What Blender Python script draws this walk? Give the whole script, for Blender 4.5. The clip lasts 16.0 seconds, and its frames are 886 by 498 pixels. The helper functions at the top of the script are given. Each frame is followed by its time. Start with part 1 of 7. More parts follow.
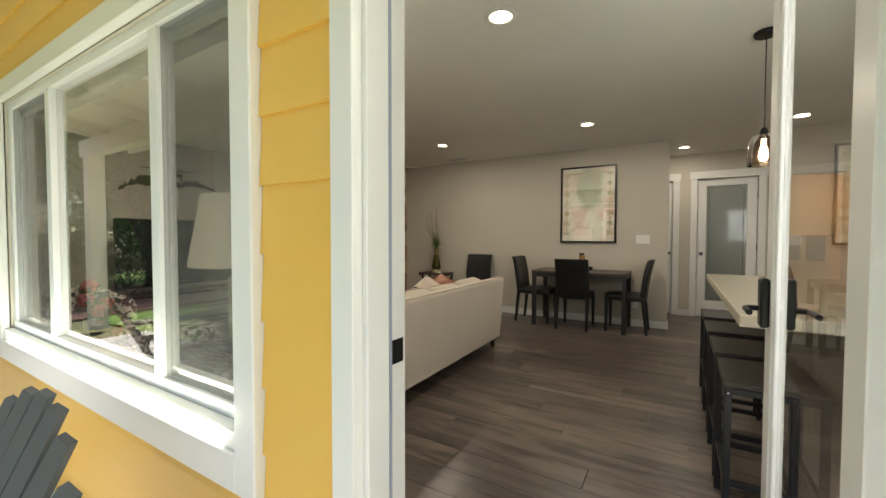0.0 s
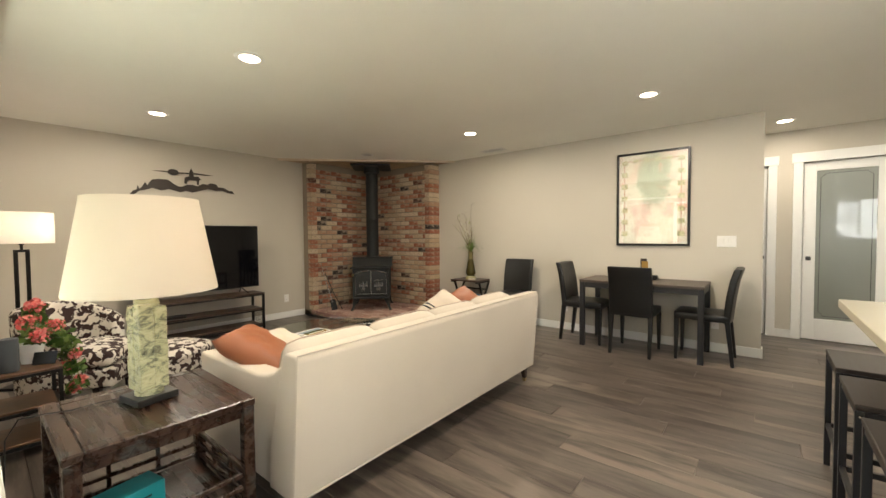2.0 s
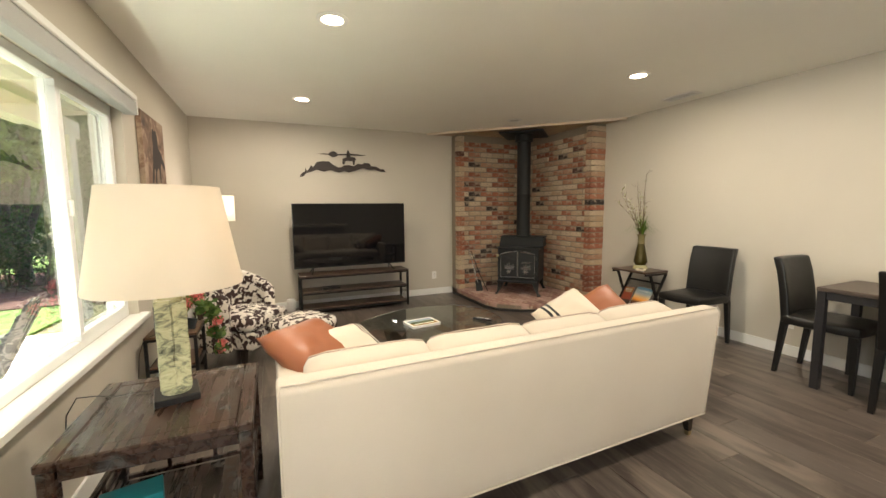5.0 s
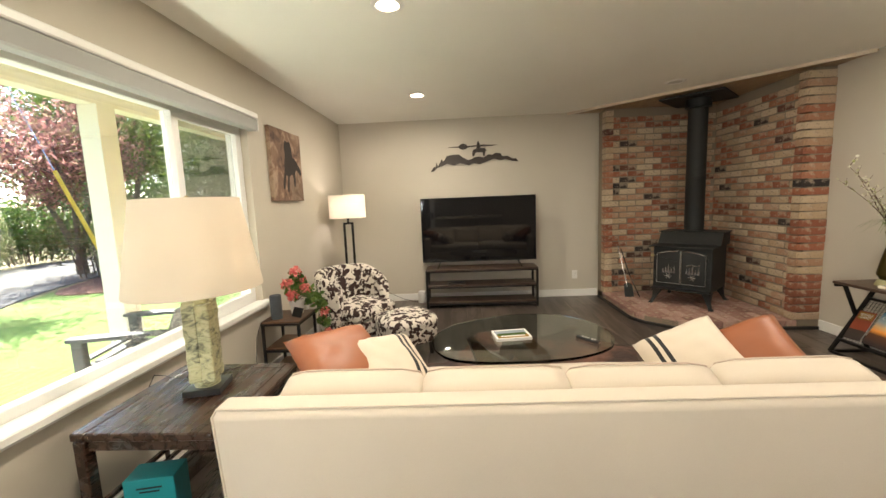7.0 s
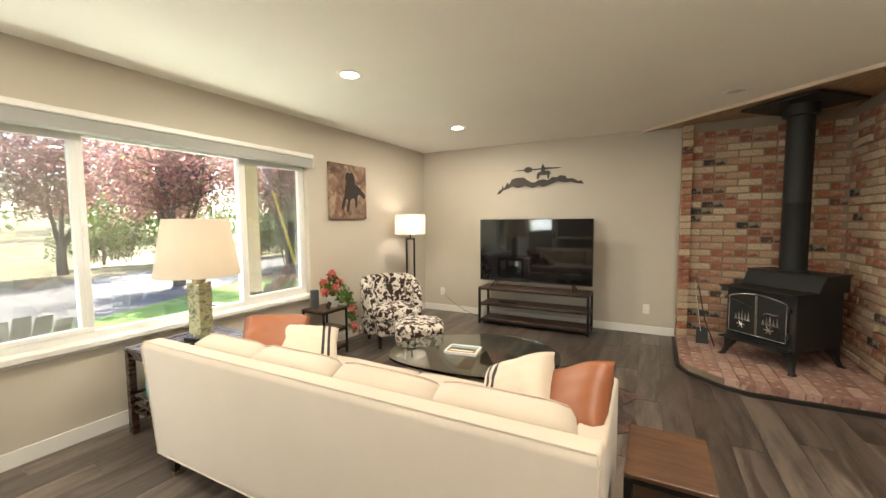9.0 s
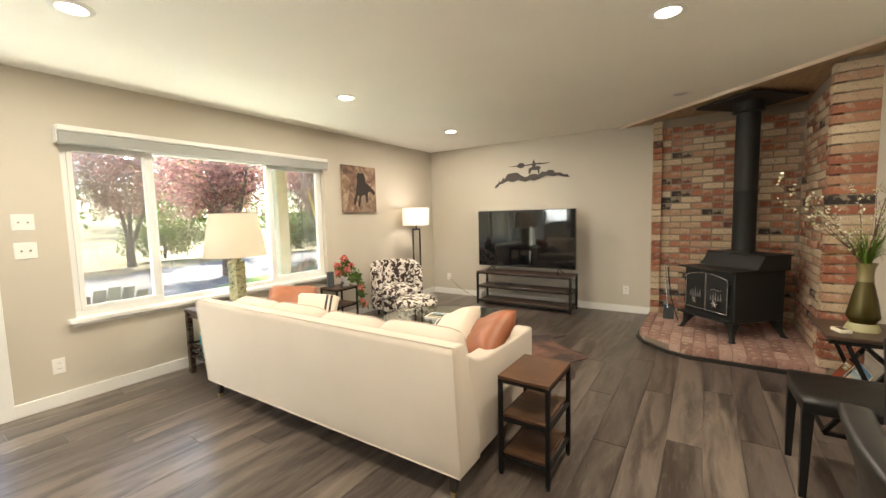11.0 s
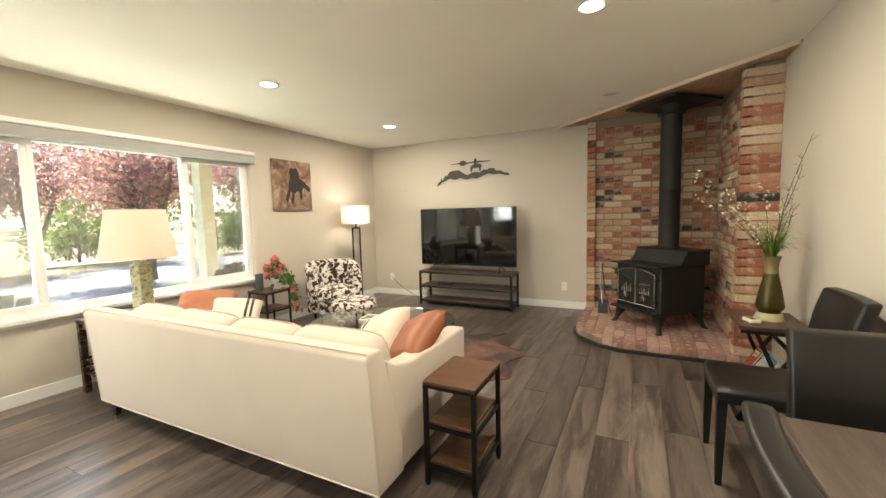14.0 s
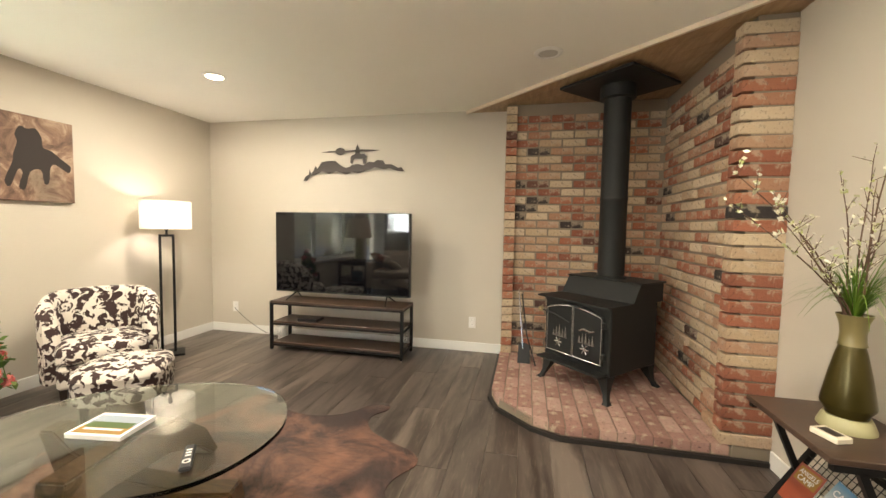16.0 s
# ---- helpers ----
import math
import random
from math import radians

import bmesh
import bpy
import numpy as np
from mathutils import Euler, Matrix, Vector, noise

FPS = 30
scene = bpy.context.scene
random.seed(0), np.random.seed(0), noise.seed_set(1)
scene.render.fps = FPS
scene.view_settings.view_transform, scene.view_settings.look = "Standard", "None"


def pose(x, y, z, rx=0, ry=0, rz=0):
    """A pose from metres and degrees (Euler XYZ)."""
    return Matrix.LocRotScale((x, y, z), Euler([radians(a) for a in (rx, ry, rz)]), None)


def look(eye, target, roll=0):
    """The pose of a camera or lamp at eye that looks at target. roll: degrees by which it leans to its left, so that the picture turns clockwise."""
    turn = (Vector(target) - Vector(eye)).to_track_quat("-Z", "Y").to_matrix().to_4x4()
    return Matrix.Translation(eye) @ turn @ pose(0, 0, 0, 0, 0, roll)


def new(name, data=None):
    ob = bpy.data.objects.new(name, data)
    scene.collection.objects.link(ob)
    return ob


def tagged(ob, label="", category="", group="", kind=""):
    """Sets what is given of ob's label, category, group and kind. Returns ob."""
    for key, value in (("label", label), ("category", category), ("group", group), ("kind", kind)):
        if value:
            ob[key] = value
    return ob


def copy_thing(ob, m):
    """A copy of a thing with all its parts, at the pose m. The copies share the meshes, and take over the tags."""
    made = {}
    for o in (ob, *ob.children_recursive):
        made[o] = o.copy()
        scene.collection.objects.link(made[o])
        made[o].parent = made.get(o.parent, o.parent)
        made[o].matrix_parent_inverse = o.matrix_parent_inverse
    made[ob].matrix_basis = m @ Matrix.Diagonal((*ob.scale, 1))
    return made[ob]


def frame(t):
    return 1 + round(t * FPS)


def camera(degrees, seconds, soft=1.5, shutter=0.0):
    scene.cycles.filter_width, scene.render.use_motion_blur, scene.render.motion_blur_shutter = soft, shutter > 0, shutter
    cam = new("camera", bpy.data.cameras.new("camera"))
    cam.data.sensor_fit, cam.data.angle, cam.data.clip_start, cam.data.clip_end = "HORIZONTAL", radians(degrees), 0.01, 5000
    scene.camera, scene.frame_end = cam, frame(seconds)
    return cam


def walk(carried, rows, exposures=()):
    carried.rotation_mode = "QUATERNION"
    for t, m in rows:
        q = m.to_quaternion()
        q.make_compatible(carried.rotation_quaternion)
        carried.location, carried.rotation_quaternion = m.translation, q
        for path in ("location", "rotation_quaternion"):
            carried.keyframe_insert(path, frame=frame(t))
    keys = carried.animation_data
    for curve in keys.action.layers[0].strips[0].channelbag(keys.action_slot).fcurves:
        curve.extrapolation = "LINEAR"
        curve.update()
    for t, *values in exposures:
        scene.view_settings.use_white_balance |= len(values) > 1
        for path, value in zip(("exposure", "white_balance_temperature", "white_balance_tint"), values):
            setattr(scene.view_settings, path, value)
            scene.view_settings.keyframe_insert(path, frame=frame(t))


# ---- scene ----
cam = camera(97.2, 16.0)
PATH = [
    (0, (1.021, 1.400, 1.191), (-0.010, 3.113, 1.130), 0.1),
    (0.5, (0.998, 1.696, 1.222), (-0.074, 3.382, 1.153), 0.3),
    (1, (0.965, 1.939, 1.237), (-0.175, 3.581, 1.165), 0.3),
    (1.5, (0.932, 2.103, 1.239), (-0.271, 3.699, 1.172), 0.0),
    (2, (0.923, 2.218, 1.251), (-0.348, 3.761, 1.182), -0.5),
    (2.5, (0.895, 2.354, 1.272), (-0.446, 3.836, 1.193), -0.9),
    (3, (0.863, 2.494, 1.353), (-0.584, 3.871, 1.246), -1.1),
    (3.5, (0.825, 2.643, 1.376), (-0.730, 3.891, 1.217), -0.7),
    (4, (0.763, 2.818, 1.380), (-0.893, 3.919, 1.169), -0.3),
    (4.2, (0.764, 2.864, 1.350), (-0.933, 3.900, 1.137), -0.2),
    (6.3, (0.642, 3.410, 1.311), (-1.314, 3.755, 1.073), -1.6),
    (6.5, (0.609, 3.478, 1.329), (-1.360, 3.721, 1.076), -1.7),
    (7, (0.539, 3.801, 1.358), (-1.444, 3.705, 1.117), -2.3),
    (7.5, (0.526, 4.221, 1.372), (-1.417, 3.802, 1.152), -2.4),
    (8, (0.500, 4.661, 1.386), (-1.374, 3.985, 1.205), -1.8),
    (8.2, (0.470, 4.836, 1.387), (-1.374, 4.083, 1.217), -1.3),
    (10.3, (0.661, 5.984, 1.336), (-1.017, 4.904, 1.188), -1.4),
    (10.5, (0.706, 6.064, 1.326), (-0.960, 4.967, 1.169), -1.5),
    (11, (0.835, 6.177, 1.346), (-0.821, 5.068, 1.177), -1.4),
    (11.5, (0.978, 6.241, 1.348), (-0.681, 5.136, 1.182), -1.1),
    (12, (1.090, 6.307, 1.344), (-0.574, 5.206, 1.182), -0.9),
    (12.5, (1.121, 6.339, 1.335), (-0.545, 5.243, 1.172), -1.0),
    (13, (1.017, 6.311, 1.334), (-0.660, 5.235, 1.167), -1.5),
    (13.5, (0.858, 6.303, 1.324), (-0.854, 5.284, 1.151), -1.7),
    (14, (0.643, 6.236, 1.317), (-1.136, 5.338, 1.141), -1.4),
    (14.5, (0.348, 6.110, 1.313), (-1.501, 5.361, 1.154), -0.9),
    (15, (-0.031, 6.012, 1.301), (-1.938, 5.420, 1.174), -0.5),
    (15.5, (-0.414, 5.930, 1.304), (-2.360, 5.486, 1.184), -0.2),
    (16, (-0.846, 5.856, 1.290), (-2.798, 5.438, 1.171), 1.0),
]
walk(cam, [(t, look(eye, target, roll)) for t, eye, target, roll in PATH],
     exposures=[(0.0, 1.15), (0.5, 1.35), (1.0, 1.75), (1.5, 2.05), (2.0, 2.3), (3.0, 2.45), (7.0, 2.4), (10.0, 2.65), (14.0, 2.75), (16.0, 3.1)])

# ---- world, sun, exposure ----
EV = 2.35
world = bpy.data.worlds.new("world")
scene.world = world
world.use_nodes = True
wn = world.node_tree.nodes
sky = wn.new("ShaderNodeTexSky")
sky.sky_type = "NISHITA"
sky.sun_disc = False
sky.sun_elevation = radians(50)
sky.sun_rotation = radians(215)
world.node_tree.links.new(sky.outputs[0], wn["Background"].inputs[0])
wn["Background"].inputs[1].default_value = 0.15

sun_data = bpy.data.lights.new("sun", "SUN")
sun_data.energy = 5.0
sun_data.angle = radians(0.53)
sun_data.color = (1.0, 0.95, 0.87)
sun = new("sun", sun_data)
sa, se = radians(215), radians(50)
sun.matrix_world = look((0, 0, 0), (-math.sin(sa) * math.cos(se), -math.cos(sa) * math.cos(se), -math.sin(se)))
scene.view_settings.exposure = EV


def lamp(name, kind, at, power, color, size=0.1, aim=None):
    d = bpy.data.lights.new(name, kind)
    d.energy, d.color = power, color
    if kind == "AREA":
        d.shape, d.size = "DISK", size
    elif kind != "SUN":
        d.shadow_soft_size = size
    ob = new(name, d)
    ob.matrix_world = look(at, aim or (at[0], at[1] + 1e-4, at[2] - 1))
    return ob


WARM = (1.0, 0.89, 0.73)
DOWNLIGHTS = [(-1.73, 3.44), (-1.745, 5.98), (0.14, 5.94), (0.14, 3.49), (-3.56, 3.40), (1.07, 7.77), (2.08, 6.70)]
for lx, ly in DOWNLIGHTS:
    lamp("downlight_lamp", "AREA", (lx, ly, 2.425), 2.4 if ly > 7.3 else 5.2, WARM, 0.12)
# added area lamp in the kitchen window opening, standing in for sky light
sky_lamp = lamp("sky_through_kitchen_window", "AREA", (2.55, 2.14, 1.53), 14, (0.97, 0.99, 0.97), 1.0, (-2.6, 6.0, 1.6))
sky_lamp.data.shape, sky_lamp.data.size, sky_lamp.data.size_y = "RECTANGLE", 1.10, 0.85
# added fill strips hidden at the foot of the two windows, in place of daylight thrown up from the sunlit patio and lawn
for name, at, power, wide in (("daylight_at_window", (-1.245, 2.0, 0.60), 4.5, 2.2), ("daylight_at_kitchen_window", (2.55, 2.0, 1.02), 28, 1.05)):
    fill_strip = lamp(name, "AREA", at, power, (0.95, 1.0, 0.80), 1.0, (at[0], at[1] + 0.75, at[2] + 0.66))
    fill_strip.data.shape, fill_strip.data.size, fill_strip.data.size_y = "RECTANGLE", wide, 0.06
lamp("table_lamp_bulb", "POINT", (-1.037, 2.675, 1.22), 0.6, WARM, 0.03)
lamp("floor_lamp_bulb", "POINT", (-3.88, 2.54, 1.35), 1.1, (1.0, 0.87, 0.80), 0.03)
lamp("pendant_bulb", "POINT", (1.459, 4.471, 1.69), 0.8, WARM, 0.02)
lamp("bathroom_lamp", "AREA", (2.9, 9.4, 2.40), 7, (1.0, 0.72, 0.42), 0.3)

# ---- sizes of the place ----
WX, SY, NY, EX, CZ = -4.8, 2.2, 7.2, 4.6, 2.44
HY = 8.39          # back wall of the hall
NEX = 0.91         # end of the long wall
WIN = (-2.45, -0.04, 0.63, 1.99)
DOOR = (0.42, 1.30, 2.05)
WIN2 = (1.95, 3.15, 1.05, 2.0)
GZ = -0.12         # ground outside

# ---- materials ----
def mat(name, color=(0.5, 0.5, 0.5), rough=0.5, metal=0.0, **kw):
    m = bpy.data.materials.new(name)
    m.use_nodes = True
    b = m.node_tree.nodes["Principled BSDF"]
    b.inputs["Base Color"].default_value = (*color, 1)
    b.inputs["Roughness"].default_value = rough
    b.inputs["Metallic"].default_value = metal
    for k, v in kw.items():
        b.inputs[k.replace("_", " ")].default_value = v
    return m


class Net:
    """Short hand for a material's nodes."""
    def __init__(self, m):
        self.m, self.t = m, m.node_tree
        self.b = self.t.nodes["Principled BSDF"]

    def node(self, kind, **kw):
        n = self.t.nodes.new(kind)
        for k, v in kw.items():
            if k.startswith("i_"):
                n.inputs[k[2:].replace("_", " ")].default_value = v
        return n

    def link(self, a, b):
        self.t.links.new(a, b)

    def coord(self, scale=(1, 1, 1), rot=(0, 0, 0), kind="Object"):
        c = self.node("ShaderNodeTexCoord")
        mp = self.node("ShaderNodeMapping")
        mp.inputs["Scale"].default_value = scale
        mp.inputs["Rotation"].default_value = rot
        self.link(c.outputs[kind], mp.inputs["Vector"])
        return mp.outputs[0]

    def noise(self, vec, scale, detail=4, rough=0.5, dist=0.0):
        n = self.node("ShaderNodeTexNoise", i_Scale=scale, i_Detail=detail, i_Roughness=rough, i_Distortion=dist)
        if vec is not None:
            self.link(vec, n.inputs["Vector"])
        return n.outputs["Fac"]

    def ramp(self, fac, stops, constant=False):
        r = self.node("ShaderNodeValToRGB")
        if constant:
            r.color_ramp.interpolation = "CONSTANT"
        e = r.color_ramp.elements
        while len(e) < len(stops):
            e.new(0.5)
        for el, (p, c) in zip(e, stops):
            el.position = p
            el.color = (*c, 1) if len(c) == 3 else c
        self.link(fac, r.inputs[0])
        return r.outputs[0]

    def mix(self, a, b, fac, mode="MIX"):
        n = self.t.nodes.new("ShaderNodeMix")
        n.data_type = "RGBA"
        n.blend_type = mode
        for sock, v in ((n.inputs[0], fac), (n.inputs[6], a), (n.inputs[7], b)):
            if isinstance(v, (int, float)):
                sock.default_value = v
            elif isinstance(v, tuple):
                sock.default_value = (*v, 1)
            else:
                self.link(v, sock)
        return n.outputs[2]

    def base(self, out):
        self.link(out, self.b.inputs["Base Color"])

    def rough(self, out, lo, hi):
        r = self.node("ShaderNodeMapRange")
        r.inputs["To Min"].default_value, r.inputs["To Max"].default_value = lo, hi
        self.link(out, r.inputs[0])
        self.link(r.outputs[0], self.b.inputs["Roughness"])

    def bump(self, out, strength=0.3, dist=0.002):
        n = self.node("ShaderNodeBump", i_Strength=strength, i_Distance=dist)
        self.link(out, n.inputs["Height"])
        self.link(n.outputs[0], self.b.inputs["Normal"])


def painted(name, color, rough=0.6, bump=0.15, scale=220, vary=0.04):
    m = mat(name, color, rough)
    n = Net(m)
    v = n.coord()
    big = n.noise(v, 1.3, 3)
    c2 = tuple(x * (1 - 2 * vary) for x in color)
    n.base(n.mix(color, c2, big))
    n.bump(n.noise(v, scale, 2), bump, 0.0006)
    return m


def wood(name, dark, light, rough=0.4, scale=1.0, axis=0, wear=None):
    m = mat(name, light, rough)
    n = Net(m)
    s = [9 * scale] * 3
    s[axis] = 0.9 * scale
    v = n.coord(tuple(s))
    g = n.noise(v, 4, 8, 0.65, 0.6)
    f = n.noise(v, 22, 4, 0.6)
    c = n.ramp(g, [(0.3, dark), (0.7, light)])
    c = n.mix(c, dark, n.ramp(f, [(0.5, (0, 0, 0)), (0.75, (0.6, 0.6, 0.6))]))
    if wear:
        w = n.noise(n.coord((5, 5, 5)), 1.6, 6, 0.6)
        c = n.mix(c, wear, n.ramp(w, [(0.56, (0, 0, 0)), (0.62, (0.6, 0.6, 0.6))]))
    n.base(c)
    n.rough(g, rough - 0.08, rough + 0.15)
    n.bump(f, 0.2, 0.001)
    return m


def fabric(name, color, scale=700, rough=0.9, bump=0.35):
    m = mat(name, color, rough)
    n = Net(m)
    v = n.coord()
    w = n.noise(v, scale, 2)
    big = n.noise(v, 3.0, 4)
    c2 = tuple(x * 0.88 for x in color)
    n.base(n.mix(n.mix(color, c2, big), tuple(x * 0.8 for x in color), n.ramp(w, [(0.45, (0, 0, 0)), (0.8, (0.5, 0.5, 0.5))])))
    n.bump(w, bump, 0.001)
    m.node_tree.nodes["Principled BSDF"].inputs["Sheen Weight"].default_value = 0.15
    return m


M = {}
M["wall"] = painted("wall_paint", (0.56, 0.51, 0.425), 0.55)
M["ceiling"] = painted("ceiling_paint", (0.90, 0.88, 0.80), 0.75, 0.25, 90)
M["white"] = painted("white_paint", (0.80, 0.79, 0.75), 0.35, 0.06, 60, 0.02)
M["vinyl"] = painted("window_vinyl", (0.80, 0.80, 0.78), 0.3, 0.04, 60, 0.02)
M["plastic_white"] = mat("white_plastic", (0.78, 0.76, 0.72), 0.3)
M["yellow"] = painted("yellow_siding_paint", (0.85, 0.52, 0.10), 0.5, 0.25, 120, 0.05)
M["blackmetal"] = mat("black_metal", (0.015, 0.014, 0.013), 0.45, 0.6)
M["black"] = mat("black_plastic", (0.012, 0.012, 0.012), 0.3)
M["steel"] = mat("steel", (0.6, 0.6, 0.6), 0.25, 1.0)
M["brass"] = mat("brushed_gold", (0.5, 0.40, 0.22), 0.35, 1.0)
M["screen"] = mat("screen_glass", (0.004, 0.004, 0.005), 0.04)
M["shade_fabric"] = fabric("roller_shade_fabric", (0.38, 0.38, 0.36))
M["sofa"] = fabric("ivory_upholstery", (0.58, 0.50, 0.405), 500)
M["piping"] = fabric("piping_cord", (0.50, 0.40, 0.32))
M["mesh_metal"] = mat("wire_mesh", (0.03, 0.03, 0.03), 0.5, 0.7)


def glass_mat(name, tint=(1, 1, 1), rough=0.0):
    m = mat(name, tint, rough)
    m.node_tree.nodes["Principled BSDF"].inputs["Transmission Weight"].default_value = 1.0
    m.node_tree.nodes["Principled BSDF"].inputs["IOR"].default_value = 1.45
    return m


M["glass"] = glass_mat("window_glass", (0.97, 0.99, 0.98))
M["glass"].node_tree.nodes["Principled BSDF"].inputs["IOR"].default_value = 1.9      # stands for double glazing
M["screen_mesh"] = mat("insect_screen", (0.09, 0.09, 0.085), 0.7, 0.0, Alpha=0.26)
M["tableglass"] = glass_mat("table_glass", (0.80, 0.92, 0.88))
M["frosted"] = glass_mat("frosted_glass", (0.8, 0.86, 0.82), 0.45)

# leather
def leather(name, color, rough=0.38, vary=0.2):
    m = mat(name, color, rough)
    n = Net(m)
    v = n.coord()
    n.base(n.mix(color, tuple(x * (1 - vary) for x in color), n.noise(v, 6, 5)))
    n.bump(n.noise(v, 260, 3), 0.3, 0.0008)
    n.rough(n.noise(v, 9, 4), rough - 0.06, rough + 0.14)
    return m


M["leather_black"] = leather("black_leatherette", (0.006, 0.0055, 0.005), 0.34)
M["leather_tan"] = leather("tan_leather", (0.33, 0.11, 0.045), 0.42, 0.35)

# vinyl plank floor: each plank varies in tone and grain offset
m = mat("plank_floor", (0.15, 0.12, 0.1), 0.38)
n = Net(m)
info = n.node("ShaderNodeObjectInfo")
tc = n.node("ShaderNodeTexCoord")
off = n.node("ShaderNodeVectorMath")
off.operation = "MULTIPLY_ADD"
n.link(tc.outputs["Object"], off.inputs[0])
off.inputs[1].default_value = (1.0, 6.5, 1.0)
cmb = n.node("ShaderNodeCombineXYZ")
mul = n.node("ShaderNodeMath")
mul.operation = "MULTIPLY"
mul.inputs[1].default_value = 97.0
n.link(info.outputs["Random"], mul.inputs[0])
for k in range(3):
    n.link(mul.outputs[0], cmb.inputs[k])
n.link(cmb.outputs[0], off.inputs[2])
g1 = n.noise(off.outputs[0], 1.3, 5, 0.55, 1.0)
g2 = n.noise(off.outputs[0], 9.0, 6, 0.65, 0.3)
tone = n.ramp(info.outputs["Random"], [(0.0, (0.085, 0.068, 0.058)), (0.35, (0.115, 0.092, 0.077)), (0.7, (0.150, 0.120, 0.098)), (1.0, (0.200, 0.160, 0.128))])
c = n.mix(tone, (0.038, 0.028, 0.023), n.ramp(g1, [(0.42, (0, 0, 0)), (0.62, (0.85, 0.85, 0.85))]))
c = n.mix(c, (0.31, 0.255, 0.20), n.ramp(g2, [(0.52, (0, 0, 0)), (0.82, (0.35, 0.35, 0.35))]))
n.base(c)
n.rough(g2, 0.24, 0.38)
n.bump(g2, 0.12, 0.0008)
M["plank"] = m

# brick
def brick_mat(name, stops, dust=0.5):
    m = mat(name, (0.4, 0.2, 0.12), 0.85)
    n = Net(m)
    info = n.node("ShaderNodeObjectInfo")
    tone = n.ramp(info.outputs["Random"], stops)
    v = n.coord()
    a = n.noise(v, 14, 6, 0.65)
    b2 = n.noise(v, 60, 5, 0.6)
    c = n.mix(tone, (0.54, 0.44, 0.32), n.ramp(a, [(0.52, (0, 0, 0)), (0.60, (dust, dust, dust))]))
    c = n.mix(c, (0.05, 0.03, 0.02), n.ramp(b2, [(0.56, (0, 0, 0)), (0.70, (0.75, 0.75, 0.75))]))
    n.base(c)
    n.bump(b2, 1.0, 0.006)
    return m


M["brick"] = brick_mat("used_brick", [(0.0, (0.030, 0.024, 0.022)), (0.06, (0.045, 0.03, 0.026)), (0.09, (0.24, 0.085, 0.048)), (0.32, (0.36, 0.13, 0.070)),
                                     (0.46, (0.40, 0.23, 0.14)), (0.60, (0.47, 0.35, 0.22)), (0.86, (0.57, 0.45, 0.31)), (1.0, (0.36, 0.17, 0.10))])
M["hearthbrick"] = brick_mat("hearth_brick", [(0.0, (0.27, 0.145, 0.115)), (0.5, (0.38, 0.22, 0.18)), (1.0, (0.48, 0.32, 0.26))], 0.75)
M["mortar"] = painted("mortar", (0.30, 0.245, 0.18), 0.95, 0.8, 130, 0.15)

# ---- mesh helpers ----
def bm_box(bm, lo, hi, bevel=0.0, seg=1):
    """An axis-aligned box from lo to hi."""
    lo, hi = Vector(lo), Vector(hi)
    r = bmesh.ops.create_cube(bm, size=1)
    for v in r["verts"]:
        v.co = Vector(((lo[i] + hi[i]) / 2 + v.co[i] * (hi[i] - lo[i]) for i in range(3)))
    if bevel:
        es = {e for v in r["verts"] for e in v.link_edges}
        bmesh.ops.bevel(bm, geom=list(es), offset=bevel, segments=seg, affect="EDGES", profile=0.5)
    return r


def bm_prism(bm, pts, z0, z1, bevel=0.0):
    """An upright prism over a flat outline."""
    bot = [bm.verts.new((x, y, z0)) for x, y in pts]
    top = [bm.verts.new((x, y, z1)) for x, y in pts]
    k = len(pts)
    fs = [bm.faces.new(bot[::-1]), bm.faces.new(top)]
    for i in range(k):
        fs.append(bm.faces.new((bot[i], bot[(i + 1) % k], top[(i + 1) % k], top[i])))
    if bevel:
        es = {e for f in fs[:2] for e in f.edges}
        bmesh.ops.bevel(bm, geom=list(es), offset=bevel, segments=2, affect="EDGES", profile=0.5)
    bmesh.ops.recalc_face_normals(bm, faces=bm.faces)


def bm_lathe(bm, prof, seg=32, center=(0, 0), cap=True):
    """Turned shape from (radius, height) pairs."""
    rings = []
    for r, z in prof:
        rings.append([bm.verts.new((center[0] + r * math.cos(2 * math.pi * i / seg), center[1] + r * math.sin(2 * math.pi * i / seg), z)) for i in range(seg)])
    for a, b in zip(rings, rings[1:]):
        for i in range(seg):
            bm.faces.new((a[i], a[(i + 1) % seg], b[(i + 1) % seg], b[i]))
    if cap:
        if prof[0][0] > 1e-4:
            bm.faces.new(rings[0][::-1])
        if prof[-1][0] > 1e-4:
            bm.faces.new(rings[-1])


def bm_tube(bm, pts, r, seg=8, r2=None):
    """A round tube along points; r2 is the radius at its end."""
    pts = [Vector(p) for p in pts]
    rings = []
    for i, p in enumerate(pts):
        d = (pts[min(i + 1, len(pts) - 1)] - pts[max(i - 1, 0)]).normalized()
        a = d.orthogonal().normalized() if i == 0 else (a - a.project(d)).normalized()
        b = d.cross(a)
        rr = r if r2 is None else r + (r2 - r) * i / (len(pts) - 1)
        rings.append([bm.verts.new(p + rr * (a * math.cos(2 * math.pi * k / seg) + b * math.sin(2 * math.pi * k / seg))) for k in range(seg)])
    for u, w in zip(rings, rings[1:]):
        for k in range(seg):
            bm.faces.new((u[k], u[(k + 1) % seg], w[(k + 1) % seg], w[k]))
    bm.faces.new(rings[0][::-1])
    bm.faces.new(rings[-1])


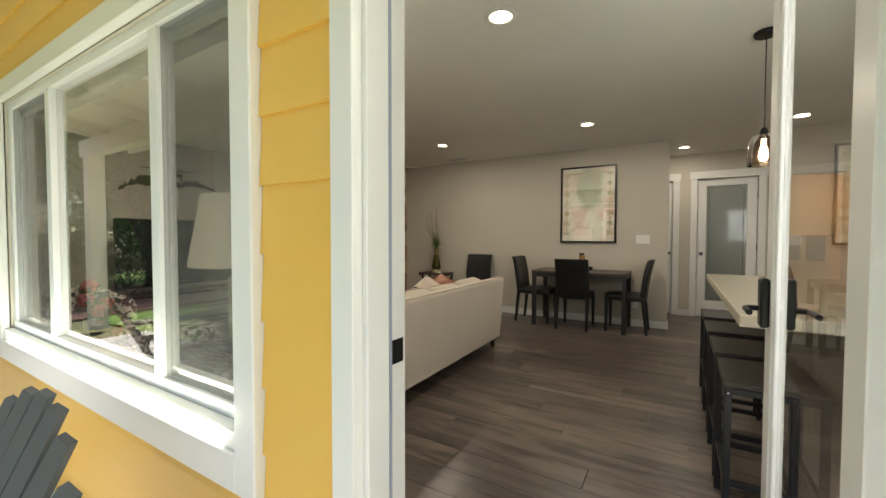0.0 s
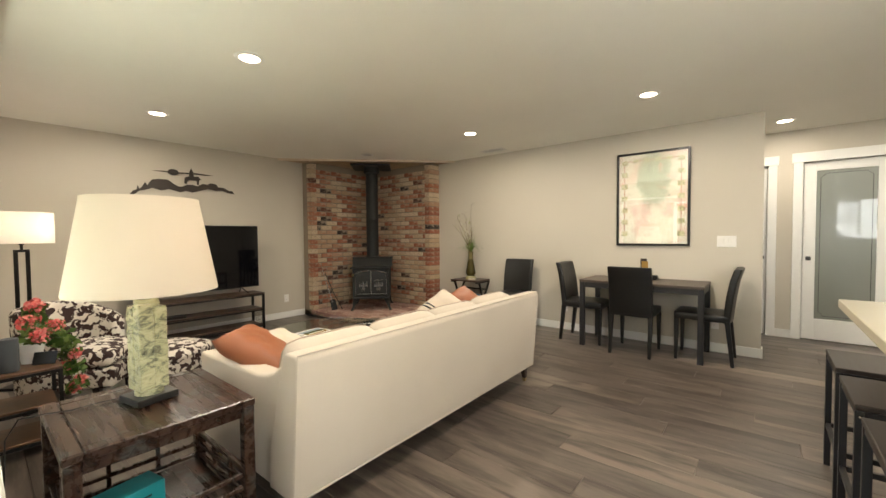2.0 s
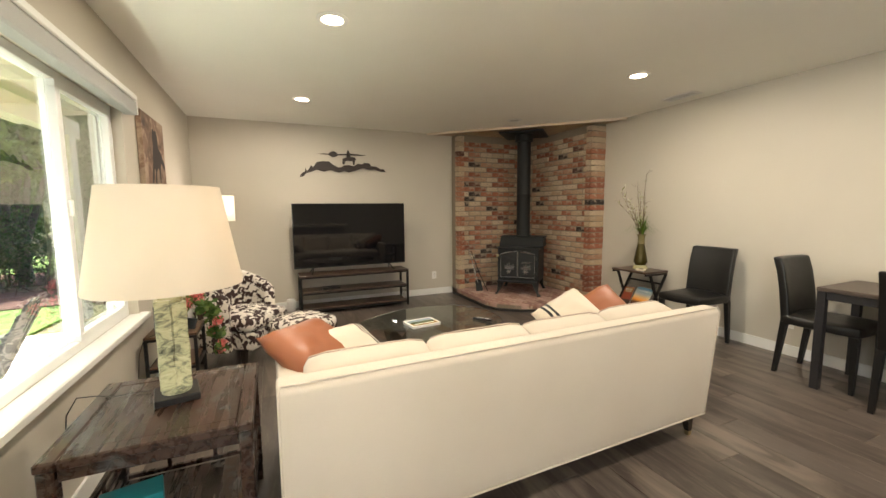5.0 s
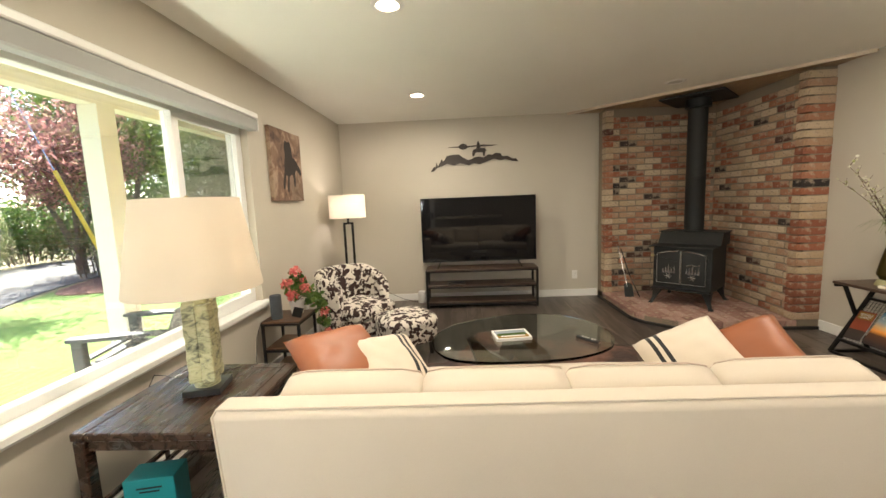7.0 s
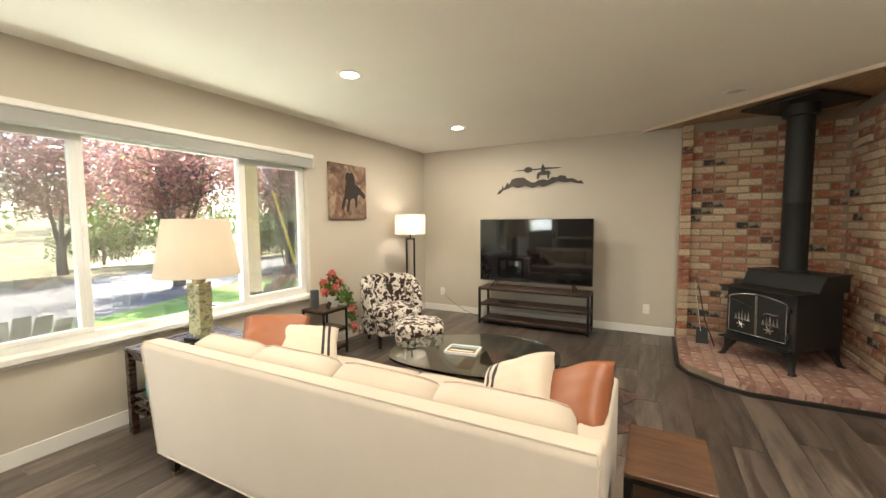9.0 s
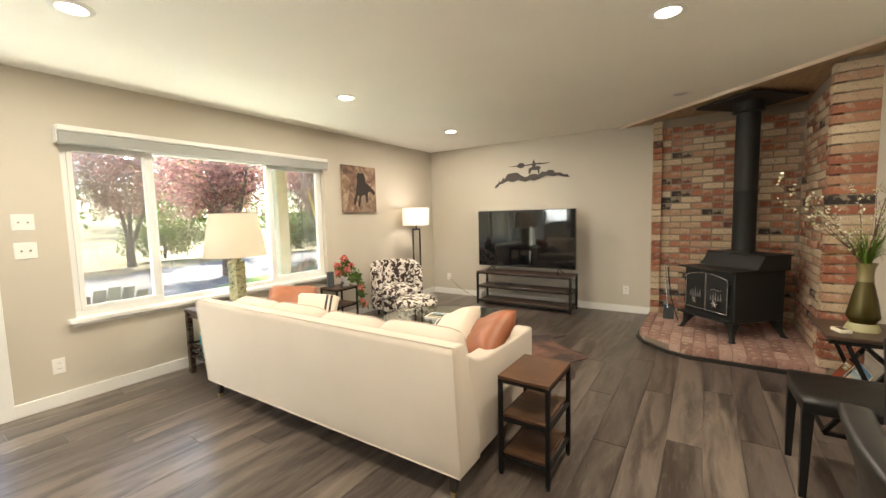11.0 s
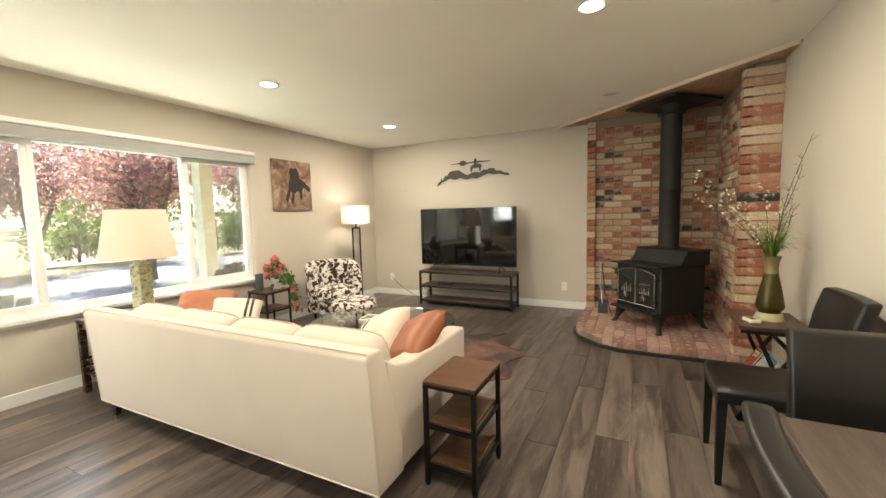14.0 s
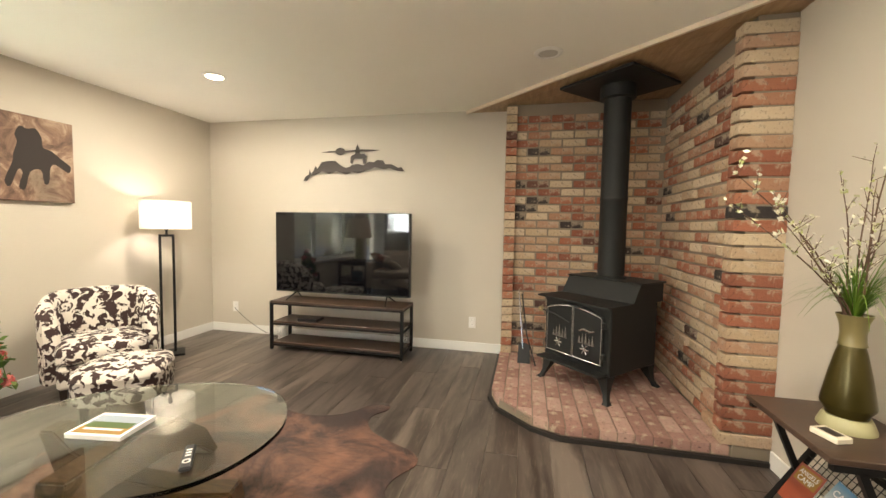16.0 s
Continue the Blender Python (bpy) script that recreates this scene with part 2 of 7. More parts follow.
def bm_leg(bm, x, y, z0, z1, w0, w1, dx=0.0, dy=0.0):
    """A square tapered leg: width w0 at its foot, w1 at its top; the foot is moved by dx, dy."""
    a = [bm.verts.new((x + dx + sx * w0 / 2, y + dy + sy * w0 / 2, z0)) for sx, sy in ((-1, -1), (1, -1), (1, 1), (-1, 1))]
    b = [bm.verts.new((x + sx * w1 / 2, y + sy * w1 / 2, z1)) for sx, sy in ((-1, -1), (1, -1), (1, 1), (-1, 1))]
    bm.faces.new(a[::-1]), bm.faces.new(b)
    for i in range(4):
        bm.faces.new((a[i], a[(i + 1) % 4], b[(i + 1) % 4], b[i]))


def finish(bm, name, material, smooth=False, angle=35):
    me = bpy.data.meshes.new(name)
    bm.normal_update()
    if smooth:
        for f in bm.faces:
            f.smooth = True
        for e in bm.edges:
            if len(e.link_faces) == 2 and e.calc_face_angle(0) > radians(angle):
                e.smooth = False
    bm.to_mesh(me)
    bm.free()
    for q in (material if isinstance(material, (list, tuple)) else [material]):
        me.materials.append(q)
    return me


def part(name, bm, material, parent, label="", smooth=True, angle=35):
    ob = new(name, finish(bm, name, material, smooth, angle))
    ob.parent = parent
    if label:
        ob["label"] = label
    return ob


def thing(name, label, category, at=(0, 0, 0), rz=0, group=""):
    ob = new(name)
    ob.matrix_basis = pose(*at, 0, 0, rz)
    return tagged(ob, label, category, group)


def solo(name, bm, material, label="", category="", kind="", smooth=True, angle=35, at=None):
    ob = new(name, finish(bm, name, material, smooth, angle))
    if at:
        ob.matrix_basis = pose(*at)
    return tagged(ob, label, category, "", kind)


def box_part(name, lo, hi, material, parent, bevel=0.003, label="", seg=1):
    bm = bmesh.new()
    bm_box(bm, lo, hi, bevel, seg)
    return part(name, bm, material, parent, label)


def structure(name, boxes, material, bevel=0.0, label=""):
    bm = bmesh.new()
    for lo, hi in boxes:
        bm_box(bm, lo, hi, bevel)
    return solo(name, bm, material, label, "", "structure", smooth=bool(bevel))


def pillow_mesh(name, w, h, t, material, puff=1.0, n=14, pinch=0.06):
    """A soft cushion w x h x t, standing in its own x-z plane, seam round its edge."""
    bm = bmesh.new()
    grid = {}
    for side in (-1, 1):
        for i in range(n + 1):
            for j in range(n + 1):
                u, v = 2 * i / n - 1, 2 * j / n - 1
                edge = max(abs(u), abs(v)) >= 0.999
                if side == 1 and edge:
                    grid[(1, i, j)] = grid[(-1, i, j)]
                    continue
                f = ((1 - u ** 4) * (1 - v ** 4)) ** 0.45
                px = u * (1 - pinch * (1 - abs(v) ** 2) * abs(u))
                pz = v * (1 - pinch * (1 - abs(u) ** 2) * abs(v))
                wr = 0.012 * noise.noise(Vector((u * 3, v * 3, side * 2 + w * 7)))
                grid[(side, i, j)] = bm.verts.new((px * w / 2, side * (t / 2) * f * puff + wr * f, pz * h / 2))
        for i in range(n):
            for j in range(n):
                q = [grid[(side, i, j)], grid[(side, i + 1, j)], grid[(side, i + 1, j + 1)], grid[(side, i, j + 1)]]
                bm.faces.new(q if side == -1 else q[::-1])
    return finish(bm, name, material, True, 80)


def box_cushion(name, lx, ly, lz, material, r=0.035, crown=0.025, seed=0):
    """A stuffed box cushion with a crowned top, centred on its base."""
    bm = bmesh.new()
    bm_box(bm, (-lx / 2, -ly / 2, 0), (lx / 2, ly / 2, lz))
    bmesh.ops.subdivide_edges(bm, edges=bm.edges[:], cuts=7, use_grid_fill=True)
    for v in bm.verts:
        p = v.co
        q = Vector((max(-lx / 2 + r, min(lx / 2 - r, p.x)), max(-ly / 2 + r, min(ly / 2 - r, p.y)), max(r, min(lz - r, p.z))))
        d = p - q
        if d.length > 1e-6:
            p = q + d.normalized() * r if d.length > r else p
        u, w, h = 2 * p.x / lx, 2 * p.y / ly, 2 * p.z / lz - 1
        f = max(0, (1 - u * u)) * max(0, (1 - w * w))
        p = p.copy()
        p.z += crown * h * f
        p.x += 0.010 * u * max(0, 1 - h * h) * max(0, 1 - w * w)
        p.y += 0.012 * w * max(0, 1 - h * h) * max(0, 1 - u * u)
        p += Vector((0, 0, 0.008 * noise.noise(p * 5 + Vector((seed, 0, 0)))))
        v.co = p
    return finish(bm, name, material, True, 60)


# ---- large structure ----
T = 0.15
x0, x1, z0, z1 = WIN
d0, d1, dz = DOOR
structure("wall_south", [((WX - T, SY - T + 0.02, GZ), (x0, SY, CZ + 0.2)), ((x0, SY - T + 0.02, GZ), (x1, SY, z0)), ((x0, SY - T + 0.02, z1), (x1, SY, CZ + 0.2)),
                         ((x1, SY - T + 0.02, GZ), (d0 - 0.02, SY, CZ + 0.2)), ((d0 - 0.02, SY - T + 0.02, dz + 0.02), (d1 + 0.02, SY, CZ + 0.2)),
                         ((d1 + 0.02, SY - T + 0.02, GZ), (WIN2[0], SY, CZ + 0.2)), ((WIN2[0], SY - T + 0.02, GZ), (WIN2[1], SY, WIN2[2])), ((WIN2[0], SY - T + 0.02, WIN2[3]), (WIN2[1], SY, CZ + 0.2)), ((WIN2[1], SY - T + 0.02, GZ), (EX + T, SY, CZ + 0.2))], M["wall"])
structure("wall_west", [((WX - T, SY, GZ), (WX, HY + 2.2, CZ + 0.2))], M["wall"])
structure("wall_north", [((WX, NY, 0), (NEX, NY + 0.12, CZ))], M["wall"])
structure("wall_east", [((EX, SY, GZ), (EX + T, HY + 2.2, CZ + 0.2))], M["wall"])
HD = (1.262, 1.975, 2.06)     # hall door
BD = (2.22, 2.95, 2.05)     # bathroom opening
LD = (0.20, 0.94, 2.05)     # side door
structure("wall_hall", [((-1.0, HY, 0), (LD[0], HY + 0.12, CZ)), ((LD[0], HY, 2.05), (LD[1], HY + 0.12, CZ)), ((LD[1], HY, 0), (HD[0], HY + 0.12, CZ)), ((HD[0], HY, HD[2]), (HD[1], HY + 0.12, CZ)), ((HD[1], HY, 0), (BD[0], HY + 0.12, CZ)),
                        ((BD[0], HY, BD[2]), (BD[1], HY + 0.12, CZ)), ((BD[1], HY, 0), (EX, HY + 0.12, CZ)), ((-1.12, NY + 0.12, 0), (-1.0, HY + 0.12, CZ))], M["wall"])
structure("wall_back", [((-4.8, HY + 2.1, 0), (EX, HY + 2.2, CZ)), ((2.10, HY + 0.12, 0), (2.15, HY + 2.1, CZ))], M["wall"])
structure("ceiling", [((WX, SY, CZ), (EX, HY + 2.1, CZ + 0.15))], M["ceiling"])

# ---- roof of the house and porch ----
structure("roof_slab", [((WX - 0.9, SY - T, CZ + 0.15), (EX + 0.5, HY + 2.6, CZ + 0.3))], M["white"])

M["soffit"] = painted("porch_ceiling_paint", (0.78, 0.76, 0.66), 0.6, 0.15, 60)
bm = bmesh.new()
PY = 0.18          # front edge of the porch roof
for i in range(9):     # boards of the porch ceiling, sloping down outwards
    ya, yb = SY - T - i * 0.22, SY - T - (i + 1) * 0.22
    za, zb = 2.78 - 0.12 * (SY - T - ya), 2.78 - 0.12 * (SY - T - yb)
    vs = [bm.verts.new(p) for p in ((-6.2, ya, za), (EX + 1, ya, za), (EX + 1, yb + 0.004, zb), (-6.2, yb + 0.004, zb), (-6.2, ya, za + 0.06), (EX + 1, ya, za + 0.06), (EX + 1, yb + 0.004, zb + 0.06), (-6.2, yb + 0.004, zb + 0.06))]
    for f in ((0, 1, 2, 3), (7, 6, 5, 4), (0, 4, 5, 1), (1, 5, 6, 2), (2, 6, 7, 3), (3, 7, 4, 0)):
        bm.faces.new([vs[k] for k in f])
solo("porch_roof", bm, M["soffit"], "", "", "structure", False)
porch = thing("porch_frame", "cream painted porch beam, rafters and posts", "porch")
porch["kind"] = "structure"
box_part("beam", (-6.2, 0.59, 2.30), (EX + 1, 0.73, 2.52), M["soffit"], porch)
for px in (-5.9, -2.85, 1.95, 4.6):
    box_part("post", (px - 0.09, 0.57, GZ + 0.02), (px + 0.09, 0.75, 2.30), M["soffit"], porch)
for k in range(9):
    rx = -5.4 + k * 1.2
    bm = bmesh.new()
    bm_box(bm, (rx - 0.03, 0.22, 0), (rx + 0.03, 2.04, 0.13))
    for v in bm.verts:
        v.co.z += 2.78 - 0.13 - 0.12 * (SY - T - v.co.y)
    part("rafter", bm, M["soffit"], porch)
porch_top = structure("fascia", [((-6.2, PY - 0.07, 2.46), (EX + 1, PY - 0.02, 2.64))], M["soffit"])

# ---- floor ----
structure("subfloor", [((WX - 0.02, SY - 0.02, -0.12), (EX + 0.02, HY + 2.1, -0.008))], M["mortar"])

def strip_box(name, lo, hi, material, bevel=0.002):
    bm = bmesh.new()
    bm_box(bm, lo, hi, bevel)
    return solo(name, bm, material, "", "", "structure")


# baseboards
BH = 0.095
for lo, hi in (((WX, SY, 0), (0.335, SY + 0.014, BH)), ((1.395, SY, 0), (EX, SY + 0.014, BH)), ((WX, SY + 0.014, 0), (WX + 0.014, 5.63, BH)),
               ((-3.24, NY - 0.014, 0), (NEX + 0.014, NY, BH)), ((NEX, NY, 0), (NEX + 0.014, NY + 0.12, BH)),
               ((1.03, HY - 0.014, 0), (HD[0] - 0.092, HY, BH)), ((HD[1] + 0.092, HY - 0.014, 0), (BD[0] - 0.092, HY, BH))):
    strip_box("baseboard", lo, hi, M["white"])

# ---- trim round doors ----
def casing(a, b, top, y, out, head=0.11):
    """Door casing on a wall at y; out is -1 or 1, the way into the room."""
    t = 0.018 * out
    ys = sorted((y, y + t))
    yh = sorted((y, y + t * 1.35))
    strip_box("trim", (a - 0.09, ys[0], 0), (a - 0.006, ys[1], top), M["white"])
    strip_box("trim", (b + 0.006, ys[0], 0), (b + 0.09, ys[1], top), M["white"])
    strip_box("trim", (a - 0.105, yh[0], top), (b + 0.105, yh[1], top + head), M["white"])


casing(d0, d1, dz, SY, 1, 0.09)
casing(HD[0], HD[1], HD[2], HY, -1)
casing(BD[0], BD[1], BD[2], HY, -1)
casing(LD[0], LD[1], LD[2], HY, -1)


def jambs(a, b, top, ya, yb, name="trim"):
    strip_box(name, (a - 0.02, ya, 0), (a, yb, top), M["white"])
    strip_box(name, (b, ya, 0), (b + 0.02, yb, top), M["white"])
    strip_box(name, (a - 0.02, ya, top), (b + 0.02, yb, top + 0.02), M["white"])


jambs(HD[0], HD[1], HD[2], HY - 0.004, HY + 0.124)
jambs(BD[0], BD[1], BD[2], HY - 0.004, HY + 0.124)
jambs(LD[0], LD[1], LD[2], HY - 0.004, HY + 0.124)
YO = SY - T + 0.02       # outer sheathing plane
jambs(d0, d1, dz, YO - 0.05, SY + 0.004)
# stop, weather strip and threshold of the outer door
strip_box("trim", (d0, YO - 0.02, 0.03), (d0 + 0.016, YO + 0.055, dz), M["white"])
strip_box("trim", (d1 - 0.016, YO - 0.02, 0.03), (d1, YO + 0.055, dz), M["white"])
M["weather"] = mat("weather_strip", (0.30, 0.34, 0.42), 0.5)
strip_box("trim", (d0, YO + 0.057, 0.03), (d0 + 0.014, YO + 0.071, dz), M["weather"], 0.003)
strip_box("trim", (d0, YO - 0.05, 0.0), (d1, SY + 0.01, 0.022), mat("threshold_metal", (0.35, 0.34, 0.32), 0.4, 0.9))
for z in (0.905,):
    strip_box("strike_plate", (d0 - 0.001, YO + 0.085, z - 0.03), (d0 + 0.003, SY - 0.002, z + 0.03), M["blackmetal"], 0.001)
# outer casing with stepped profile
OC = 0.075
for a, b in ((d0 - OC, d0 - 0.004), (d1 + 0.004, d1 + OC)):
    strip_box("trim", (a, YO - 0.045, GZ), (b, YO - 0.012, dz + 0.01), M["white"], 0.004)
strip_box("trim", (d0 - OC - 0.01, YO - 0.05, dz + 0.01), (d1 + OC + 0.01, YO - 0.012, dz + 0.11), M["white"], 0.004)

# ---- window ----
def window_unit():
    w = new("window_1")
    tagged(w, "", "", "", "structure")
    w["label"] = "white vinyl window with three panes, wide fixed middle, grey roller shade above"
    fy0, fy1 = YO + 0.012, YO + 0.075
    F = 0.045
    box_part("window_frame", (x0, fy0, z0), (x1, fy1, z0 + F), M["vinyl"], w)
    box_part("window_frame", (x0, fy0, z1 - F), (x1, fy1, z1), M["vinyl"], w)
    for a, b in ((x0, x0 + F), (x1 - F, x1), (-1.785, -1.722), (-0.648, -0.585)):
        box_part("window_frame", (a, fy0, z0 + F), (b, fy1, z1 - F), M["vinyl"], w)
    # sashes of the two sliding sides
    for a, b in ((x0 + F, -1.72), (-0.65, x1 - F)):
        s = 0.035
        y_a, y_b = fy1 - 0.028, fy1 + 0.006
        for lo, hi in (((a, y_a, z0 + F), (b, y_b, z0 + F + s)), ((a, y_a, z1 - F - s), (b, y_b, z1 - F)), ((a, y_a, z0 + F + s), (a + s, y_b, z1 - F - s)), ((b - s, y_a, z0 + F + s), (b, y_b, z1 - F - s))):
            box_part("sash", lo, hi, M["vinyl"], w, 0.003)
    for a, b in ((x0 + F + 0.03, -1.79), (-1.720, -0.650), (-0.58, x1 - F - 0.03)):
        bm = bmesh.new()
        bm_box(bm, (a, fy0 + 0.028, z0 + F), (b, fy0 + 0.032, z1 - F))
        p = part("pane", bm, M["glass"], w, smooth=False)
        p.visible_shadow = False
    for a, b in ((x0 + F + 0.004, -1.79), (-0.581, x1 - F - 0.004)):
        sc = box_part("insect_screen", (a, fy0 + 0.012, z0 + F + 0.002), (b, fy0 + 0.013, z1 - F - 0.002), M["screen_mesh"], w, 0, "fine grey insect screen")
        sc.visible_shadow = False
    box_part("latch", (-1.752, fy1 + 0.006, 1.30), (-1.728, fy1 + 0.022, 1.38), M["plastic_white"], w, 0.004)
    box_part("latch", (-0.645, fy1 + 0.006, 1.30), (-0.621, fy1 + 0.022, 1.38), M["plastic_white"], w, 0.004)


window_unit()
w2 = new("window_2")
tagged(w2, "white framed kitchen window in two panes", "", "", "structure")
wa_, wb_, wc_, wd_ = WIN2
for lo, hi in (((wa_ - 0.07, YO - 0.045, wc_ - 0.07), (wa_ + 0.045, YO + 0.07, wd_ + 0.07)), ((wb_ - 0.045, YO - 0.045, wc_ - 0.07), (wb_ + 0.07, YO + 0.07, wd_ + 0.07)),
               ((wa_ + 0.045, YO - 0.045, wc_ - 0.07), (wb_ - 0.045, YO + 0.07, wc_ + 0.045)), ((wa_ + 0.045, YO - 0.045, wd_ - 0.045), (wb_ - 0.045, YO + 0.07, wd_ + 0.07)),
               (((wa_ + wb_) / 2 - 0.025, YO + 0.01, wc_ + 0.045), ((wa_ + wb_) / 2 + 0.025, YO + 0.07, wd_ - 0.045))):
    box_part("window_frame", lo, hi, M["vinyl"], w2)
for a, b in ((wa_ + 0.045, (wa_ + wb_) / 2 - 0.025), ((wa_ + wb_) / 2 + 0.025, wb_ - 0.045)):
    p = box_part("pane", (a, YO + 0.036, wc_ + 0.045), (b, YO + 0.041, wd_ - 0.045), M["glass"], w2, 0)
    p.visible_shadow = False
strip_box("window_sill", (x0 - 0.05, YO + 0.077, z0 - 0.035), (x1 + 0.05, SY + 0.055, z0 + 0.004), M["white"], 0.006)
strip_box("trim", (x0 - 0.03, SY, z0 - 0.06), (x1 + 0.03, SY + 0.012, z0 - 0.035), M["white"], 0.003)
# outer casing of the window
for lo, hi in (((x0 - 0.09, YO - 0.045, z0 - 0.17), (x0 + 0.004, YO - 0.006, z1 + 0.09)), ((x1 - 0.004, YO - 0.045, z0 - 0.17), (x1 + 0.09, YO - 0.006, z1 + 0.09)),
               ((x0 + 0.004, YO - 0.045, z1 - 0.004), (x1 - 0.004, YO - 0.006, z1 + 0.09)), ((x0 + 0.004, YO - 0.045, z0 - 0.17), (x1 - 0.004, YO - 0.006, z0 - 0.055)), ((x0 + 0.004, YO - 0.034, z0 - 0.054), (x1 - 0.004, YO + 0.011, z0 + 0.004))):
    strip_box("trim", lo, hi, M["white"], 0.004)

# roller shade over the window
rs = thing("roller_shade", "grey roller shade with white cassette rolled up over the window", "window shade")
box_part("cassette", (x0 - 0.01, SY + 0.001, 2.035), (x1 + 0.02, SY + 0.09, 2.075), M["white"], rs, 0.006)
box_part("fascia", (x0 - 0.01, SY + 0.012, 1.945), (x1 + 0.02, SY + 0.085, 2.033), M["shade_fabric"], rs, 0.008)
box_part("end_cap", (x1 + 0.021, SY + 0.002, 1.95), (x1 + 0.027, SY + 0.088, 2.07), M["plastic_white"], rs, 0.002)
box_part("end_cap", (x0 - 0.017, SY + 0.002, 1.95), (x0 - 0.011, SY + 0.088, 2.07), M["plastic_white"], rs, 0.002)

# ---- the glazed outer door, open inwards against the right side ----
dr = new("door_1")
tagged(dr, "white glazed door standing wide open into the room", "", "", "structure")
dr.matrix_basis = pose(d1 + 0.006, SY + 0.008, 0, 0, 0, 89)
W = d1 - d0 - 0.008
HT = dz - 0.03
for lo, hi in (((0, 0, 0.025), (0.10, 0.044, HT)), ((W - 0.10, 0, 0.025), (W, 0.044, HT)), ((0.10, 0, 0.025), (W - 0.10, 0.044, 0.23)), ((0.10, 0, HT - 0.11), (W - 0.10, 0.044, HT))):
    box_part("rail", lo, hi, M["white"], dr, 0.003)
for a, b in ((0.10, 0.118), (W - 0.118, W - 0.10)):
    box_part("glazing_bead", (a, 0.006, 0.23), (b, 0.038, HT - 0.11), M["white"], dr, 0.004)
bm = bmesh.new()
bm_box(bm, (0.118, 0.019, 0.23), (W - 0.118, 0.025, HT - 0.11))
pn = part("pane", bm, M["glass"], dr, smooth=False)
pn.visible_shadow = False
for side, y in ((-1, -0.001), (1, 0.045)):
    box_part("lock_plate", (W - 0.083, min(y, y + side * 0.024), 0.90), (W - 0.022, max(y, y + side * 0.024), 1.06), M["black"], dr, 0.006)
    bm = bmesh.new()
    bm_tube(bm, [(W - 0.055, y + side * 0.02, 0.96), (W - 0.055, y + side * 0.055, 0.96), (W - 0.07, y + side * 0.06, 0.96), (W - 0.16, y + side * 0.06, 0.96)], 0.009)
    part("door_handle", bm, M["blackmetal"], dr)

# ---- yellow lap siding ----
sd = new("siding")
tagged(sd, "yellow painted lap siding boards", "", "", "structure")
def lap(xa, xb, za, zb, y=YO):
    bm = bmesh.new()
    vs = [bm.verts.new(p) for p in ((xa, y - 0.002, za), (xb, y - 0.002, za), (xb, y - 0.002, zb), (xa, y - 0.002, zb), (xa, y - 0.020, za), (xb, y - 0.020, za), (xb, y - 0.009, zb), (xa, y - 0.009, zb))]
    for f in ((3, 2, 1, 0), (4, 5, 6, 7), (0, 1, 5, 4), (1, 2, 6, 5), (2, 3, 7, 6), (3, 0, 4, 7)):
        bm.faces.new([vs[k] for k in f])
    part("board", bm, M["yellow"], sd, smooth=False)


LAP = 0.184
k = 0
z = 0.961 - 6 * LAP
while z < 2.72:
    zt = min(z + LAP, 2.72)
    lap(x1 + 0.092, d0 - OC - 0.002, z, zt)
    if zt <= z0 - 0.17 or z >= z1 + 0.09:
        lap(x0 - 0.09, x1 + 0.09, z, zt)
    elif z < z0 - 0.17:
        lap(x0 - 0.09, x1 + 0.09, z, z0 - 0.171)
    elif zt > z1 + 0.09:
        lap(x0 - 0.09, x1 + 0.09, z1 + 0.091, zt)
    lap(WX - T, x0 - 0.092, z, zt)
    if zt <= WIN2[2] - 0.07 or z >= WIN2[3] + 0.07:
        lap(d1 + OC + 0.002, EX + T, z, zt)
    else:
        lap(d1 + OC + 0.002, WIN2[0] - 0.072, z, zt)
        lap(WIN2[1] + 0.072, EX + T, z, zt)
    z += LAP

# ---- ground outside ----
M["grass"] = mat("lawn", (0.07, 0.13, 0.025), 0.9)
n = Net(M["grass"])
v = n.coord()
g = n.noise(v, 40, 6, 0.7)
n.base(n.mix(n.mix((0.14, 0.26, 0.040), (0.22, 0.33, 0.065), n.noise(v, 1.1, 4)), (0.03, 0.06, 0.012), n.ramp(g, [(0.45, (0, 0, 0)), (0.7, (0.8, 0.8, 0.8))])))
n.bump(g, 0.9, 0.02)
M["asphalt"] = mat("driveway", (0.22, 0.21, 0.20), 0.9)
n = Net(M["asphalt"])
v = n.coord()
n.base(n.mix(n.mix((0.10, 0.098, 0.096), (0.16, 0.155, 0.145), n.noise(v, 0.8, 5)), (0.08, 0.08, 0.08), n.ramp(n.noise(v, 90, 3), [(0.5, (0, 0, 0)), (0.8, (0.6, 0.6, 0.6))])))
n.bump(n.noise(v, 120, 2), 0.5, 0.004)
M["drygrass"] = mat("dry_grass", (0.42, 0.34, 0.19), 0.95)
n = Net(M["drygrass"])
v = n.coord()
n.base(n.mix((0.27, 0.22, 0.12), (0.13, 0.14, 0.055), n.ramp(n.noise(v, 0.35, 6, 0.65), [(0.45, (0, 0, 0)), (0.65, (1, 1, 1))])))
n.bump(n.noise(v, 30, 4), 0.8, 0.03)
M["concrete"] = painted("patio_concrete", (0.60, 0.575, 0.53), 0.85, 0.5, 90, 0.12)
M["bark_mulch"] = mat("bark_mulch", (0.22, 0.10, 0.07), 0.95)
n = Net(M["bark_mulch"])
v = n.coord()
n.base(n.mix((0.26, 0.13, 0.09), (0.10, 0.05, 0.035), n.noise(v, 25, 5, 0.7)))
n.bump(n.noise(v, 40, 4), 1.0, 0.03)


def sheet(name, pts, z, material, thick=0.05):
    bm = bmesh.new()
    bm_prism(bm, pts, z - thick, z)
    return solo(name, bm, material, "", "", "structure", smooth=False)


